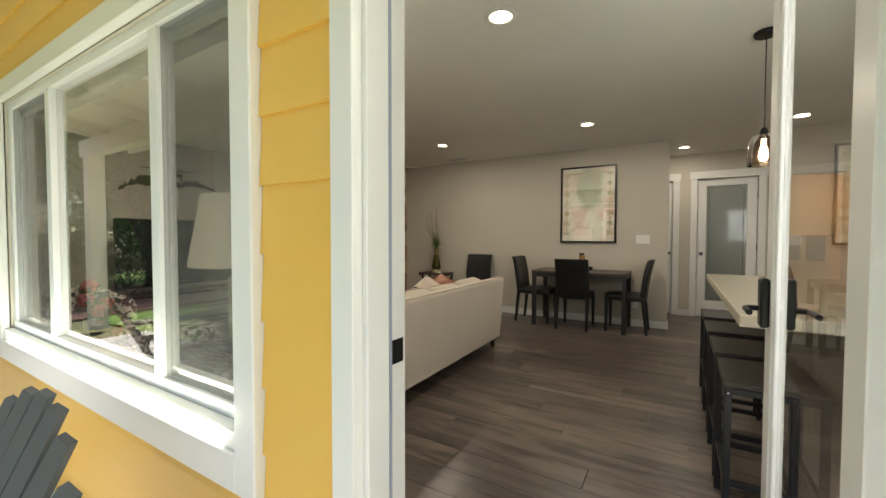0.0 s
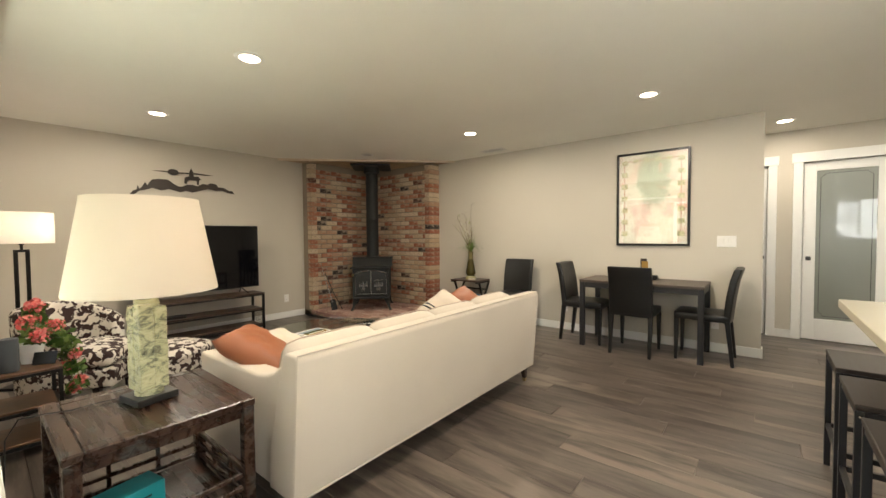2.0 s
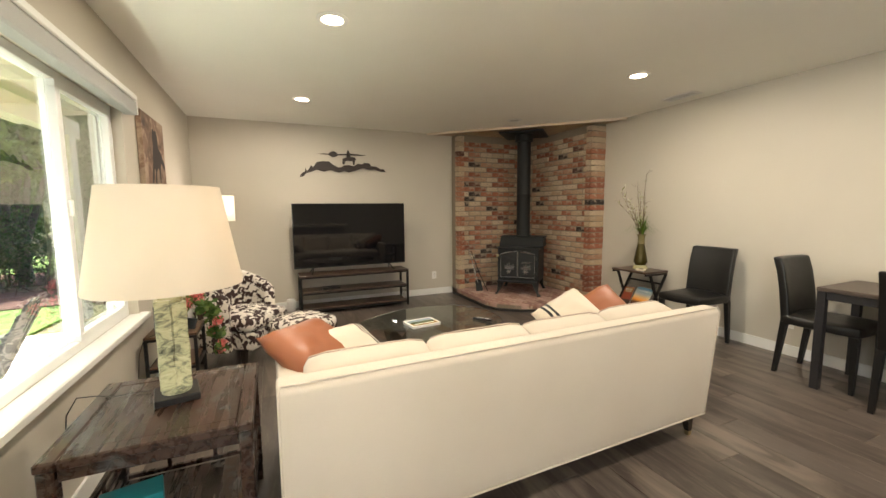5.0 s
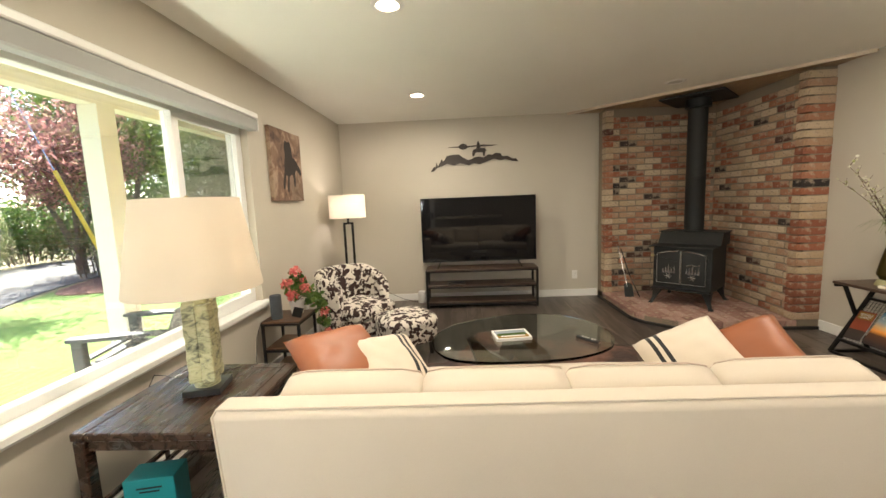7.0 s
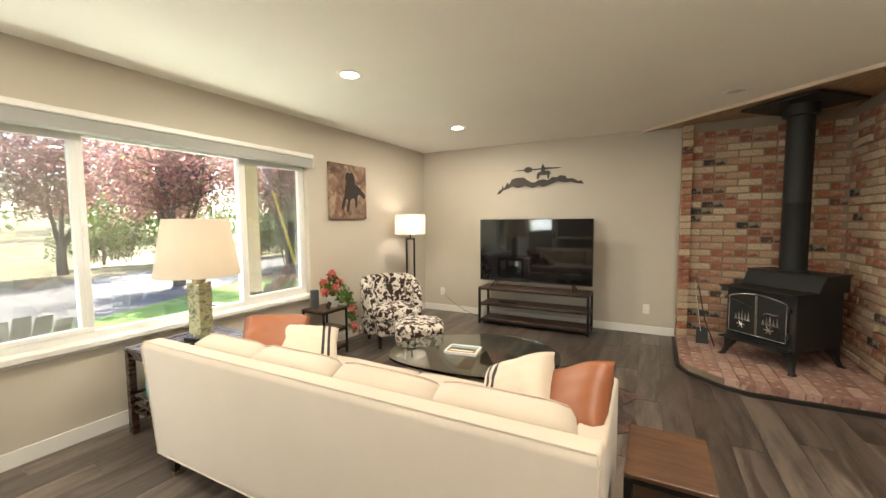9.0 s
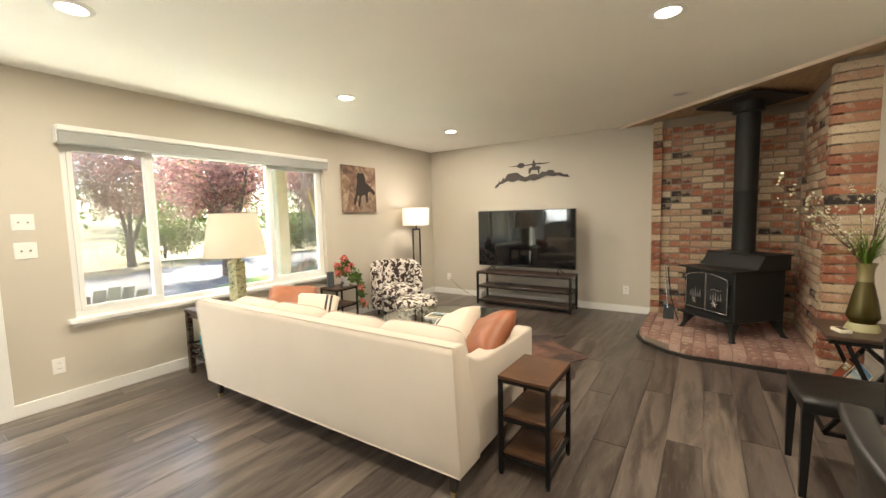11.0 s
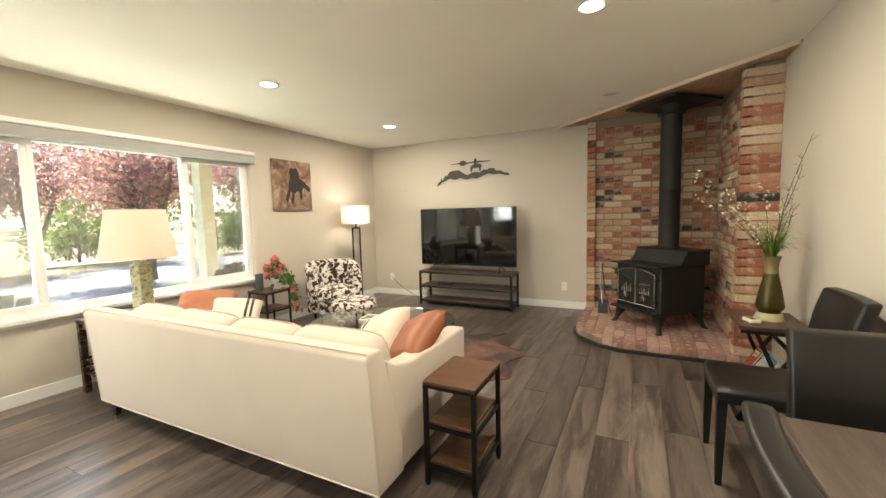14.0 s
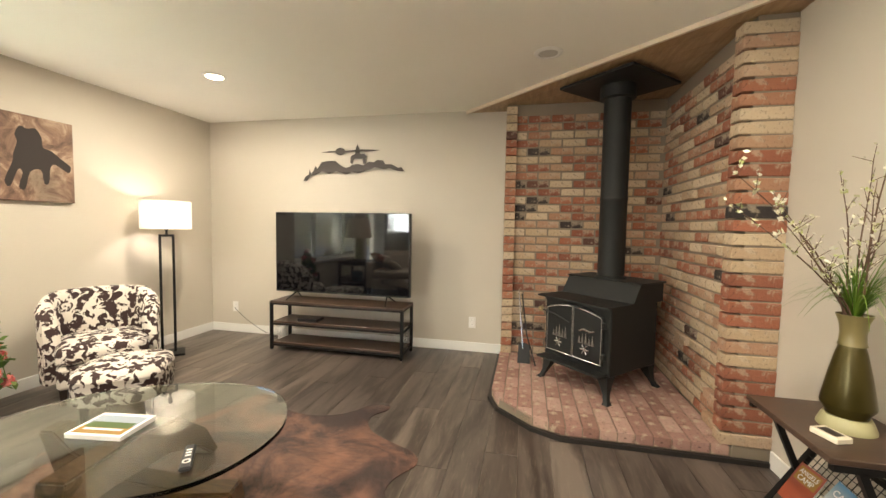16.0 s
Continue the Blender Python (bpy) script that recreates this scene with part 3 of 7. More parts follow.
bm = bmesh.new()
R = 420
gr = [[None] * 41 for _ in range(41)]
for i in range(41):
    for j in range(41):
        X = R * ((i - 20) / 20) ** 3
        Y = R * ((j - 20) / 20) ** 3
        d = max(0.0, -Y - 14)
        h = GZ - 0.03 - 0.012 * min(max(0, -Y), 14) + 0.03 * d + (1.2 * noise.noise(Vector((X * 0.02, Y * 0.02, 0))) if d > 3 else 0)
        if Y > 0:
            h = GZ - 0.03
        gr[i][j] = bm.verts.new((X, Y, h if abs(X) < 300 else 0))
for i in range(40):
    for j in range(40):
        bm.faces.new((gr[i][j], gr[i + 1][j], gr[i + 1][j + 1], gr[i][j + 1]))
solo("ground", bm, M["drygrass"], "", "", "structure")


def slope(name, pts, zoff, material, cuts=1):
    """A ground covering that follows the slight fall of the ground."""
    bm = bmesh.new()
    vs = [bm.verts.new((x, y, GZ + zoff - 0.012 * min(max(0, -y), 14))) for x, y in pts]
    f = bm.faces.new(vs)
    if f.calc_area() and f.normal.z < 0:
        f.normal_flip()
    r = bmesh.ops.extrude_face_region(bm, geom=[f])
    for v in r["geom"]:
        if isinstance(v, bmesh.types.BMVert):
            v.co.z -= 0.05
    bmesh.ops.recalc_face_normals(bm, faces=bm.faces)
    return solo(name, bm, material, "", "", "structure", smooth=False)


def smooth_outline(pts, n=6):
    out = []
    k = len(pts)
    for i in range(k):
        p0, p1, p2, p3 = (Vector((*pts[(i + j - 1) % k], 0)) for j in range(4))
        for s in range(n):
            t = s / n
            q = 0.5 * ((2 * p1) + (-p0 + p2) * t + (2 * p0 - 5 * p1 + 4 * p2 - p3) * t * t + (-p0 + 3 * p1 - 3 * p2 + p3) * t ** 3)
            out.append((q.x, q.y))
    return out


sheet("pavement", [(-5.2, 0.35), (6, 0.35), (6, YO), (-5.2, YO)], GZ + 0.02, M["concrete"], 0.08)
slope("lawn", smooth_outline([(-16, 0.3), (-16, -6.0), (-9, -5.2), (-5.4, -4.0), (-2.5, -2.6), (0.5, -1.6), (3, -0.6), (3.0, 0.33), (-5, 0.33)]), 0.0, M["grass"])
slope("driveway", smooth_outline([(9, 0.2), (3.2, 0.2), (3.0, -0.6), (0.5, -1.65), (-2.5, -2.65), (-5.4, -4.1), (-9, -5.6), (-22, -8.5), (-22, -11.5), (-9, -10.5), (-2, -8.6), (6, -8.5), (16, -9), (16, 0)]), -0.012, M["asphalt"])

# ---- planks of the floor ----
floor = new("floor")
tagged(floor, "grey-brown wood-look vinyl planks with dark grain", "", "", "structure")
floor_jobs = [(WX, EX, SY + 0.002, HY - 0.002)]
PW, PL = 0.182, 1.52
row_meshes = {}


def plank_mesh(l, w):
    key = (round(l, 3), round(w, 3))
    if key not in row_meshes:
        bm = bmesh.new()
        bm_box(bm, (-l / 2, -w / 2, -0.008), (l / 2, w / 2, 0))
        top = [e for e in bm.edges if all(v.co.z > -0.001 for v in e.verts)]
        bmesh.ops.bevel(bm, geom=top, offset=0.0012, segments=1, affect="EDGES")
        row_meshes[key] = finish(bm, "plank", M["plank"])
    return row_meshes[key]


rnd = random.Random(4)
planks = []
y = SY + 0.002
row = 0
while y < HY + 0.10:
    w = PW - 0.0015
    x = WX + 0.002 - ((row * 0.57) % 1) * PL
    while x < EX:
        a, b = max(x, WX + 0.002), min(x + PL, EX - 0.002)
        if b - a > 0.06:
            planks.append((a, b, y, w))
        x += PL + 0.0008
    y += PW
    row += 1
for a, b, y, w in planks:
    ob = new("plank", plank_mesh(b - a - 0.0015, w))
    ob.parent = floor
    ob.matrix_basis = pose((a + b) / 2, y + w / 2, 0, 0, 0, 180 if rnd.random() < 0.5 and b - a > 1.4 else 0)

# ---- brick corner with hearth ----
BX, BY = -4.60, 7.00        # faces of the brick on the west and north side
brickm = {}


def brick_mesh(l, d, h, material, key):
    k = (round(l, 3), round(d, 3), round(h, 3), key)
    if k not in brickm:
        bm = bmesh.new()
        bm_box(bm, (-l / 2, -d / 2, -h / 2), (l / 2, d / 2, h / 2), 0.004)
        for v in bm.verts:
            v.co += Vector((noise.noise(v.co * 37 + Vector((key * 5, 0, 0))), noise.noise(v.co * 41 + Vector((0, key * 3, 0))), noise.noise(v.co * 31))) * 0.004
        brickm[k] = finish(bm, "brick", material)
    return brickm[k]


def brick_run(parent, length, courses, zbase, place, rng, pitch=0.0745, bl=0.192, joint=0.015):
    """Lays courses; place(s, z) gives the pose of a brick whose middle is s along the run."""
    h = pitch - joint
    for c in range(courses):
        s = -(bl + joint) / 2 if c % 2 else 0.0
        z = zbase + c * pitch + h / 2
        while s < length - 0.02:
            a, b = max(0, s), min(length, s + bl)
            if b - a > 0.03:
                push = rng.uniform(-0.006, 0.006)
                if rng.random() < 0.02:
                    push = 0.03
                ob = new("brick", brick_mesh(b - a, 0.09, h, M["brick"], rng.randrange(3)))
                ob.parent = parent
                ob.matrix_basis = place((a + b) / 2, z, push)
            s += bl + joint


COURSES = 32
HTOP = 0.09
rng = random.Random(11)
bw = new("wall_brick_west")
tagged(bw, "used red and cream brick facing beside the stove", "", "", "structure")
bn = new("wall_brick_north")
tagged(bn, "used red and cream brick facing behind the stove", "", "", "structure")
structure("brick_backing", [((WX, 5.645, 0), (BX - 0.012, NY, CZ - 0.02)), ((BX - 0.012, BY + 0.012, 0), (-3.262, NY, CZ - 0.02))], M["mortar"])
CB = 30
brick_run(bw, BY - 5.74, CB, HTOP + 0.004, lambda s, z, p: pose(BX - 0.045 + p, 5.74 + s, z, 0, 0, 90), rng)
brick_run(bn, -3.36 - BX, CB, HTOP + 0.004, lambda s, z, p: pose(-3.36 - s, BY + 0.045 - p, z), rng)
# narrow pier at the west edge, wider pier at the east end
for c in range(31):
    z = HTOP + 0.004 + (c + 0) * 0.0745 + 0.031
    if z > CZ - 0.05:
        break
    for par, l, d, at in ((bw, 0.098, 0.12, (BX - 0.015, 5.69)), (bn, 0.098, 0.255, (-3.304, 7.075))):
        ob = new("brick", brick_mesh(l, d, 0.0625, M["brick"], rng.randrange(3)))
        ob.parent = par
        if par is bw:
            ob.matrix_basis = pose(at[0] + rng.uniform(-0.003, 0.004), at[1], z, 0, 0, 90)
        else:
            ob.matrix_basis = pose(at[0] + rng.uniform(-0.003, 0.004), at[1], z)

hearth = new("hearth")
tagged(hearth, "low raised hearth of worn red brick", "", "", "structure")
HP = [(WX, 5.63), (-3.72, 5.63), (-3.55, 5.70), (-3.33, 5.93), (-3.255, 6.10), (-3.255, 6.945), (-3.255, NY), (WX, NY)]
bm = bmesh.new()
bm_prism(bm, [(min(x, -3.27), max(y, 5.645)) for x, y in HP], 0.001, HTOP - 0.012)
p = part("bed", bm, M["mortar"], hearth, "", False)
bm = bmesh.new()
HB = [(WX + 0.1, 5.605), (-3.71, 5.605), (-3.535, 5.675), (-3.31, 5.91), (-3.23, 6.09), (-3.23, 7.19)]
for a, b in zip(HB, HB[1:]):
    va, vb = Vector((*a, 0)), Vector((*b, 0))
    nrm = (vb - va).normalized().cross(Vector((0, 0, 1))) * -0.022
    pts = [(va.x, va.y), (vb.x, vb.y), ((vb + nrm).x, (vb + nrm).y), ((va + nrm).x, (va + nrm).y)]
    bm_prism(bm, pts, 0.001, 0.028)
part("edge_trim", bm, mat("dark_trim", (0.02, 0.017, 0.015), 0.5), hearth, "dark narrow trim strip", False)


def inside_hearth(x, y):
    n_in = False
    j = len(HP) - 1
    for i in range(len(HP)):
        (xi, yi), (xj, yj) = HP[i], HP[j]
        if (yi > y) != (yj > y) and x < (xj - xi) * (y - yi) / (yj - yi) + xi:
            n_in = not n_in
        j = i
    return n_in


def clipped_brick(xa, xb, ya, yb, z0b, z1b):
    """A paving brick cut to the outline of the hearth."""
    poly = [(xa, ya), (xb, ya), (xb, yb), (xa, yb)]
    for (ax, ay), (bx, by) in (((-3.72, 5.63), (-3.55, 5.70)), ((-3.55, 5.70), (-3.33, 5.93)), ((-3.33, 5.93), (-3.255, 6.10))):
        out = []
        for i in range(len(poly)):
            p, q = poly[i], poly[(i + 1) % len(poly)]
            sp = (bx - ax) * (p[1] - ay) - (by - ay) * (p[0] - ax)
            sq = (bx - ax) * (q[1] - ay) - (by - ay) * (q[0] - ax)
            if sp >= 0:
                out.append(p)
            if (sp >= 0) != (sq >= 0):
                t = sp / (sp - sq)
                out.append((p[0] + t * (q[0] - p[0]), p[1] + t * (q[1] - p[1])))
        poly = out
        if len(poly) < 3:
            return None
    if abs(sum(poly[i][0] * poly[(i + 1) % len(poly)][1] - poly[(i + 1) % len(poly)][0] * poly[i][1] for i in range(len(poly)))) / 2 < 0.0008:
        return None
    cx, cy = sum(p[0] for p in poly) / len(poly), sum(p[1] for p in poly) / len(poly)
    bm = bmesh.new()
    bm_prism(bm, [(p[0] - cx, p[1] - cy) for p in poly], z0b, z1b, 0.004)
    return cx, cy, finish(bm, "brick", M["hearthbrick"])


y = 5.63
r = 0
while y < 6.99:
    x = -3.255 - (0.1 if r % 2 else 0)
    if r % 2:
        segs = [(-3.255 - 0.094, -3.255)]
    else:
        segs = []
    while x > BX:
        segs.append((max(x - 0.197, BX), x - 0.003))
        x -= 0.203
    for xa, xb in segs:
        if xb - xa < 0.02:
            continue
        q = clipped_brick(xa, xb, y + 0.0035, min(y + 0.0945, 6.995), 0.03, HTOP + rng.uniform(-0.003, 0.002))
        if q:
            ob = new("brick", q[2])
            ob.parent = hearth
            ob.matrix_basis = pose(q[0], q[1], 0)
    y += 0.098
    r += 1

# wooden soffit over the stove corner
M["pine"] = wood("knotty_wood", (0.30, 0.19, 0.10), (0.50, 0.35, 0.20), 0.5, 1.0, 0)
bm = bmesh.new()
A, B = Vector((WX, 5.235, 0)), Vector((-2.915, NY, 0))
dirn = (B - A).normalized()
nrm = Vector((-dirn.y, dirn.x, 0))
L = (B - A).length
k = 0
while True:
    o0, o1 = k * 0.135 + 0.001, (k + 1) * 0.135 - 0.003
    s0, s1 = o0 * 1.0, L - o0 * 1.0
    if s1 - s0 < 0.15:
        break
    e0, e1 = o1 * 1.0, L - o1 * 1.0
    f0 = (NY - A.y)
    pts = []
    for s, o in ((0, o0), (L, o0), (L, o1), (0, o1)):
        pts.append(A + dirn * s + nrm * o)
    # cut the board where it meets the two walls
    def cut(o, end):
        base = A + nrm * o
        return (WX - base.x) / dirn.x if end == 0 else (NY - base.y) / dirn.y
    q = [A + nrm * o0 + dirn * cut(o0, 0), A + nrm * o0 + dirn * cut(o0, 1), A + nrm * o1 + dirn * cut(o1, 1), A + nrm * o1 + dirn * cut(o1, 0)]
    if (q[1] - q[0]).dot(dirn) <= 0 or (q[2] - q[3]).dot(dirn) <= 0:
        break
    bm_prism(bm, [(p.x, p.y) for p in q], CZ - 0.018, CZ - 0.002)
    k += 1
solo("ceiling_boards", bm, M["pine"], "", "", "structure", False)
bm = bmesh.new()
q = [A + dirn * 0.01, B - dirn * 0.01, B - dirn * 0.01 - nrm * 0.02, A + dirn * 0.01 - nrm * 0.02]
bm_prism(bm, [(p.x, p.y) for p in q], CZ - 0.03, CZ - 0.001)
solo("trim", bm, painted("pale_wood_trim", (0.74, 0.62, 0.48), 0.5), "", "", "structure", False)

# ---- stove ----
M["iron"] = painted("stove_iron", (0.020, 0.021, 0.020), 0.55, 0.35, 400, 0.1)
M["iron"].node_tree.nodes["Principled BSDF"].inputs["Metallic"].default_value = 0.3


def stove():
    st = thing("wood_stove", "black cast iron wood stove with flue pipe on the brick hearth", "stove", (-4.05, 6.425, HTOP), 45)
    # local: the doors look to -y, width along x
    w, d = 0.29, 0.30
    bm = bmesh.new()
    bm_box(bm, (-w, -d + 0.02, 0.17), (w, d, 0.66), 0.008)
    part("body", bm, M["iron"], st)
    bm = bmesh.new()
    prof = [(-d - 0.05, 0.66), (-d - 0.05, 0.672), (-0.06, 0.672), (0.02, 0.80), (d + 0.02, 0.80), (d + 0.02, 0.66)]
    vs0 = [bm.verts.new((-w - 0.025, y, z)) for y, z in prof]
    vs1 = [bm.verts.new((w + 0.025, y, z)) for y, z in prof]
    bm.faces.new(vs0), bm.faces.new(vs1[::-1])
    for i in range(len(prof)):
        bm.faces.new((vs0[i], vs1[i], vs1[(i + 1) % len(prof)], vs0[(i + 1) % len(prof)])[::-1])
    bmesh.ops.recalc_face_normals(bm, faces=bm.faces)
    part("stepped_top", bm, M["iron"], st, "", False)
    box_part("top_plate", (-w - 0.04, 0.02, 0.80), (w + 0.04, d + 0.035, 0.812), M["iron"], st, 0.003)
    for sx in (-1, 1):
        for sy in (-1, 1):
            bm = bmesh.new()
            X, Y = sx * (w - 0.045), sy * (d - 0.05)
            prof = [(0.0, 0.17, 0.045), (0.010, 0.12, 0.032), (0.028, 0.06, 0.018), (0.045, 0.02, 0.016), (0.058, 0.0, 0.024)]
            rings = []
            for o, z, r in prof:
                cx, cy = X + sx * o, Y + sy * o
                rings.append([bm.verts.new((cx + a * r, cy + b * r, z)) for a, b in ((-1, -1), (1, -1), (1, 1), (-1, 1))])
            for u, v in zip(rings, rings[1:]):
                for i in range(4):
                    bm.faces.new((v[i], v[(i + 1) % 4], u[(i + 1) % 4], u[i]))
            bm.faces.new(rings[-1][::-1]), bm.faces.new(rings[0])
            bmesh.ops.recalc_face_normals(bm, faces=bm.faces)
            part("leg", bm, M["iron"], st)
    box_part("ash_lip", (-w + 0.01, -d - 0.085, 0.185), (w - 0.01, -d + 0.02, 0.20), M["iron"], st, 0.004)
    # doors: arched pair in a bright frame
    def arch(x):
        return 0.585 + 0.045 * (1 - (x / 0.245) ** 2)
    for s in (-1, 1):
        bm = bmesh.new()
        xs = [s * (0.004 + 0.236 * i / 8) for i in range(9)]
        for yy, inset in ((-d - 0.004, 0),):
            top = [(x, arch(x)) for x in xs]
            poly = [(xs[0], 0.245)] + top + [(xs[-1], 0.245)]
            fr = [bm.verts.new((x, -d - 0.006, z)) for x, z in poly]
            bk = [bm.verts.new((x, -d + 0.018, z)) for x, z in poly]
            bm.faces.new(fr), bm.faces.new(bk[::-1])
            for i in range(len(poly)):
                bm.faces.new((fr[i], bk[i], bk[(i + 1) % len(poly)], fr[(i + 1) % len(poly)]))
        bmesh.ops.recalc_face_normals(bm, faces=bm.faces)
        door = part("door", bm, M["iron"], st, "black arched stove door", False)
        bm = bmesh.new()
        yf = -d - 0.009
        pts = [(xs[0], 0.252)] + [(x, arch(x) - 0.008) for x in xs] + [(xs[-1], 0.252), (xs[0], 0.252)]
        bm_tube(bm, [(x, yf, z) for x, z in pts], 0.006, 6)
        part("bright_edge", bm, M["steel"], door, "nickel edge of the door")
        # plain relief in the middle of each door
        bm = bmesh.new()
        cx = s * 0.118
        for j in range(5):
            hx = cx + (j - 2) * 0.028
            hh = (0.05, 0.075, 0.095, 0.06, 0.08)[j] * (1 if s < 0 else 0.9)
            v = [bm.verts.new(p) for p in ((hx - 0.013, yf + 0.002, 0.37), (hx + 0.013, yf + 0.002, 0.37), (hx, yf + 0.002, 0.38 + hh), (hx - 0.013, yf - 0.004, 0.37), (hx + 0.013, yf - 0.004, 0.37), (hx, yf - 0.004, 0.38 + hh))]
            bm.faces.new((v[3], v[4], v[5])), bm.faces.new((v[0], v[3], v[5], v[2])), bm.faces.new((v[1], v[2], v[5], v[4])), bm.faces.new((v[0], v[1], v[4], v[3]))
        if s > 0:
            bm_tube(bm, [(cx - 0.06, yf, 0.46), (cx - 0.02, yf, 0.475), (cx + 0.03, yf, 0.465), (cx + 0.07, yf, 0.48)], 0.007, 6)
        part("relief", bm, M["steel"], door, "bright raised ornament")
        bm = bmesh.new()
        for j in range(6):
            a = j * math.pi / 3
            bm_tube(bm, [(cx, yf - 0.018, 0.335), (cx + 0.036 * math.cos(a), yf - 0.018, 0.335 + 0.036 * math.sin(a))], 0.0045, 6)
        part("draught_spokes", bm, M["steel"], door)
        bm = bmesh.new()
        bm_lathe(bm, [(0.0, 0.0), (0.03, 0.002), (0.032, 0.012), (0.0, 0.016)], 20, cap=False)
        for v in bm.verts:
            v.co = Vector((cx + v.co.x, yf - v.co.z, 0.335 + v.co.y))
        bmesh.ops.recalc_face_normals(bm, faces=bm.faces)
        part("draught_knob", bm, M["iron"], door)
        for z in (0.31, 0.53):
            box_part("hinge", (s * 0.25 - 0.012, -d - 0.014, z - 0.022), (s * 0.25 + 0.012, -d + 0.02, z + 0.022), M["iron"], st, 0.004)
    bm = bmesh.new()
    bm_tube(bm, [(-0.27, -d - 0.05, 0.56), (-0.16, -d - 0.035, 0.545), (-0.03, -d - 0.02, 0.50)], 0.006, 8)
    part("door_handle", bm, M["iron"], st)
    bm = bmesh.new()
    bmesh.ops.create_uvsphere(bm, u_segments=12, v_segments=8, radius=0.022, matrix=Matrix.Translation((-0.275, -d - 0.05, 0.562)))
    part("handle_ball", bm, M["brass"], st)
    # pipe
    bm = bmesh.new()
    pc = (0.0, 0.125)
    bm_lathe(bm, [(0.118, 0.812), (0.118, 0.825), (0.099, 0.83), (0.099, 1.42), (0.102, 1.425), (0.102, 1.44), (0.099, 1.445), (0.099, 2.19), (0.13, 2.20), (0.13, 2.29)], 40, pc)
    part("flue_pipe", bm, M["iron"], st)
    box_part("ceiling_plate", (-0.31, pc[1] - 0.31, 2.29), (0.31, pc[1] + 0.31, 2.31), M["iron"], st, 0.002)
    return st


stove()

# fire tools leaning at the brick
def fire_tools():
    ft = thing("fire_tools", "black iron shovel and poker leaning against the brick by the stove", "fireplace tools", (-4.36, 5.83, HTOP))
    bm = bmesh.new()
    bm_tube(bm, [(0.02, 0.02, 0.12), (-0.17, -0.03, 0.62)], 0.006, 8)
    part("shovel_shaft", bm, M["steel"], ft, "worn steel shaft")
    bm = bmesh.new()
    bm_prism(bm, [(-0.055, 0), (0.055, 0), (0.05, 0.16), (0.0, 0.18), (-0.05, 0.16)], 0, 0.004)
    bmesh.ops.transform(bm, matrix=pose(0.06, 0.03, 0.002, 70, 0, 90), verts=bm.verts)
    part("shovel_blade", bm, M["iron"], ft)
    bm = bmesh.new()
    bm_tube(bm, [(0.12, 0.13, 0.008), (0.02, 0.05, 0.25), (-0.15, 0.0, 0.58)], 0.006, 8)
    part("poker", bm, M["iron"], ft)


fire_tools()

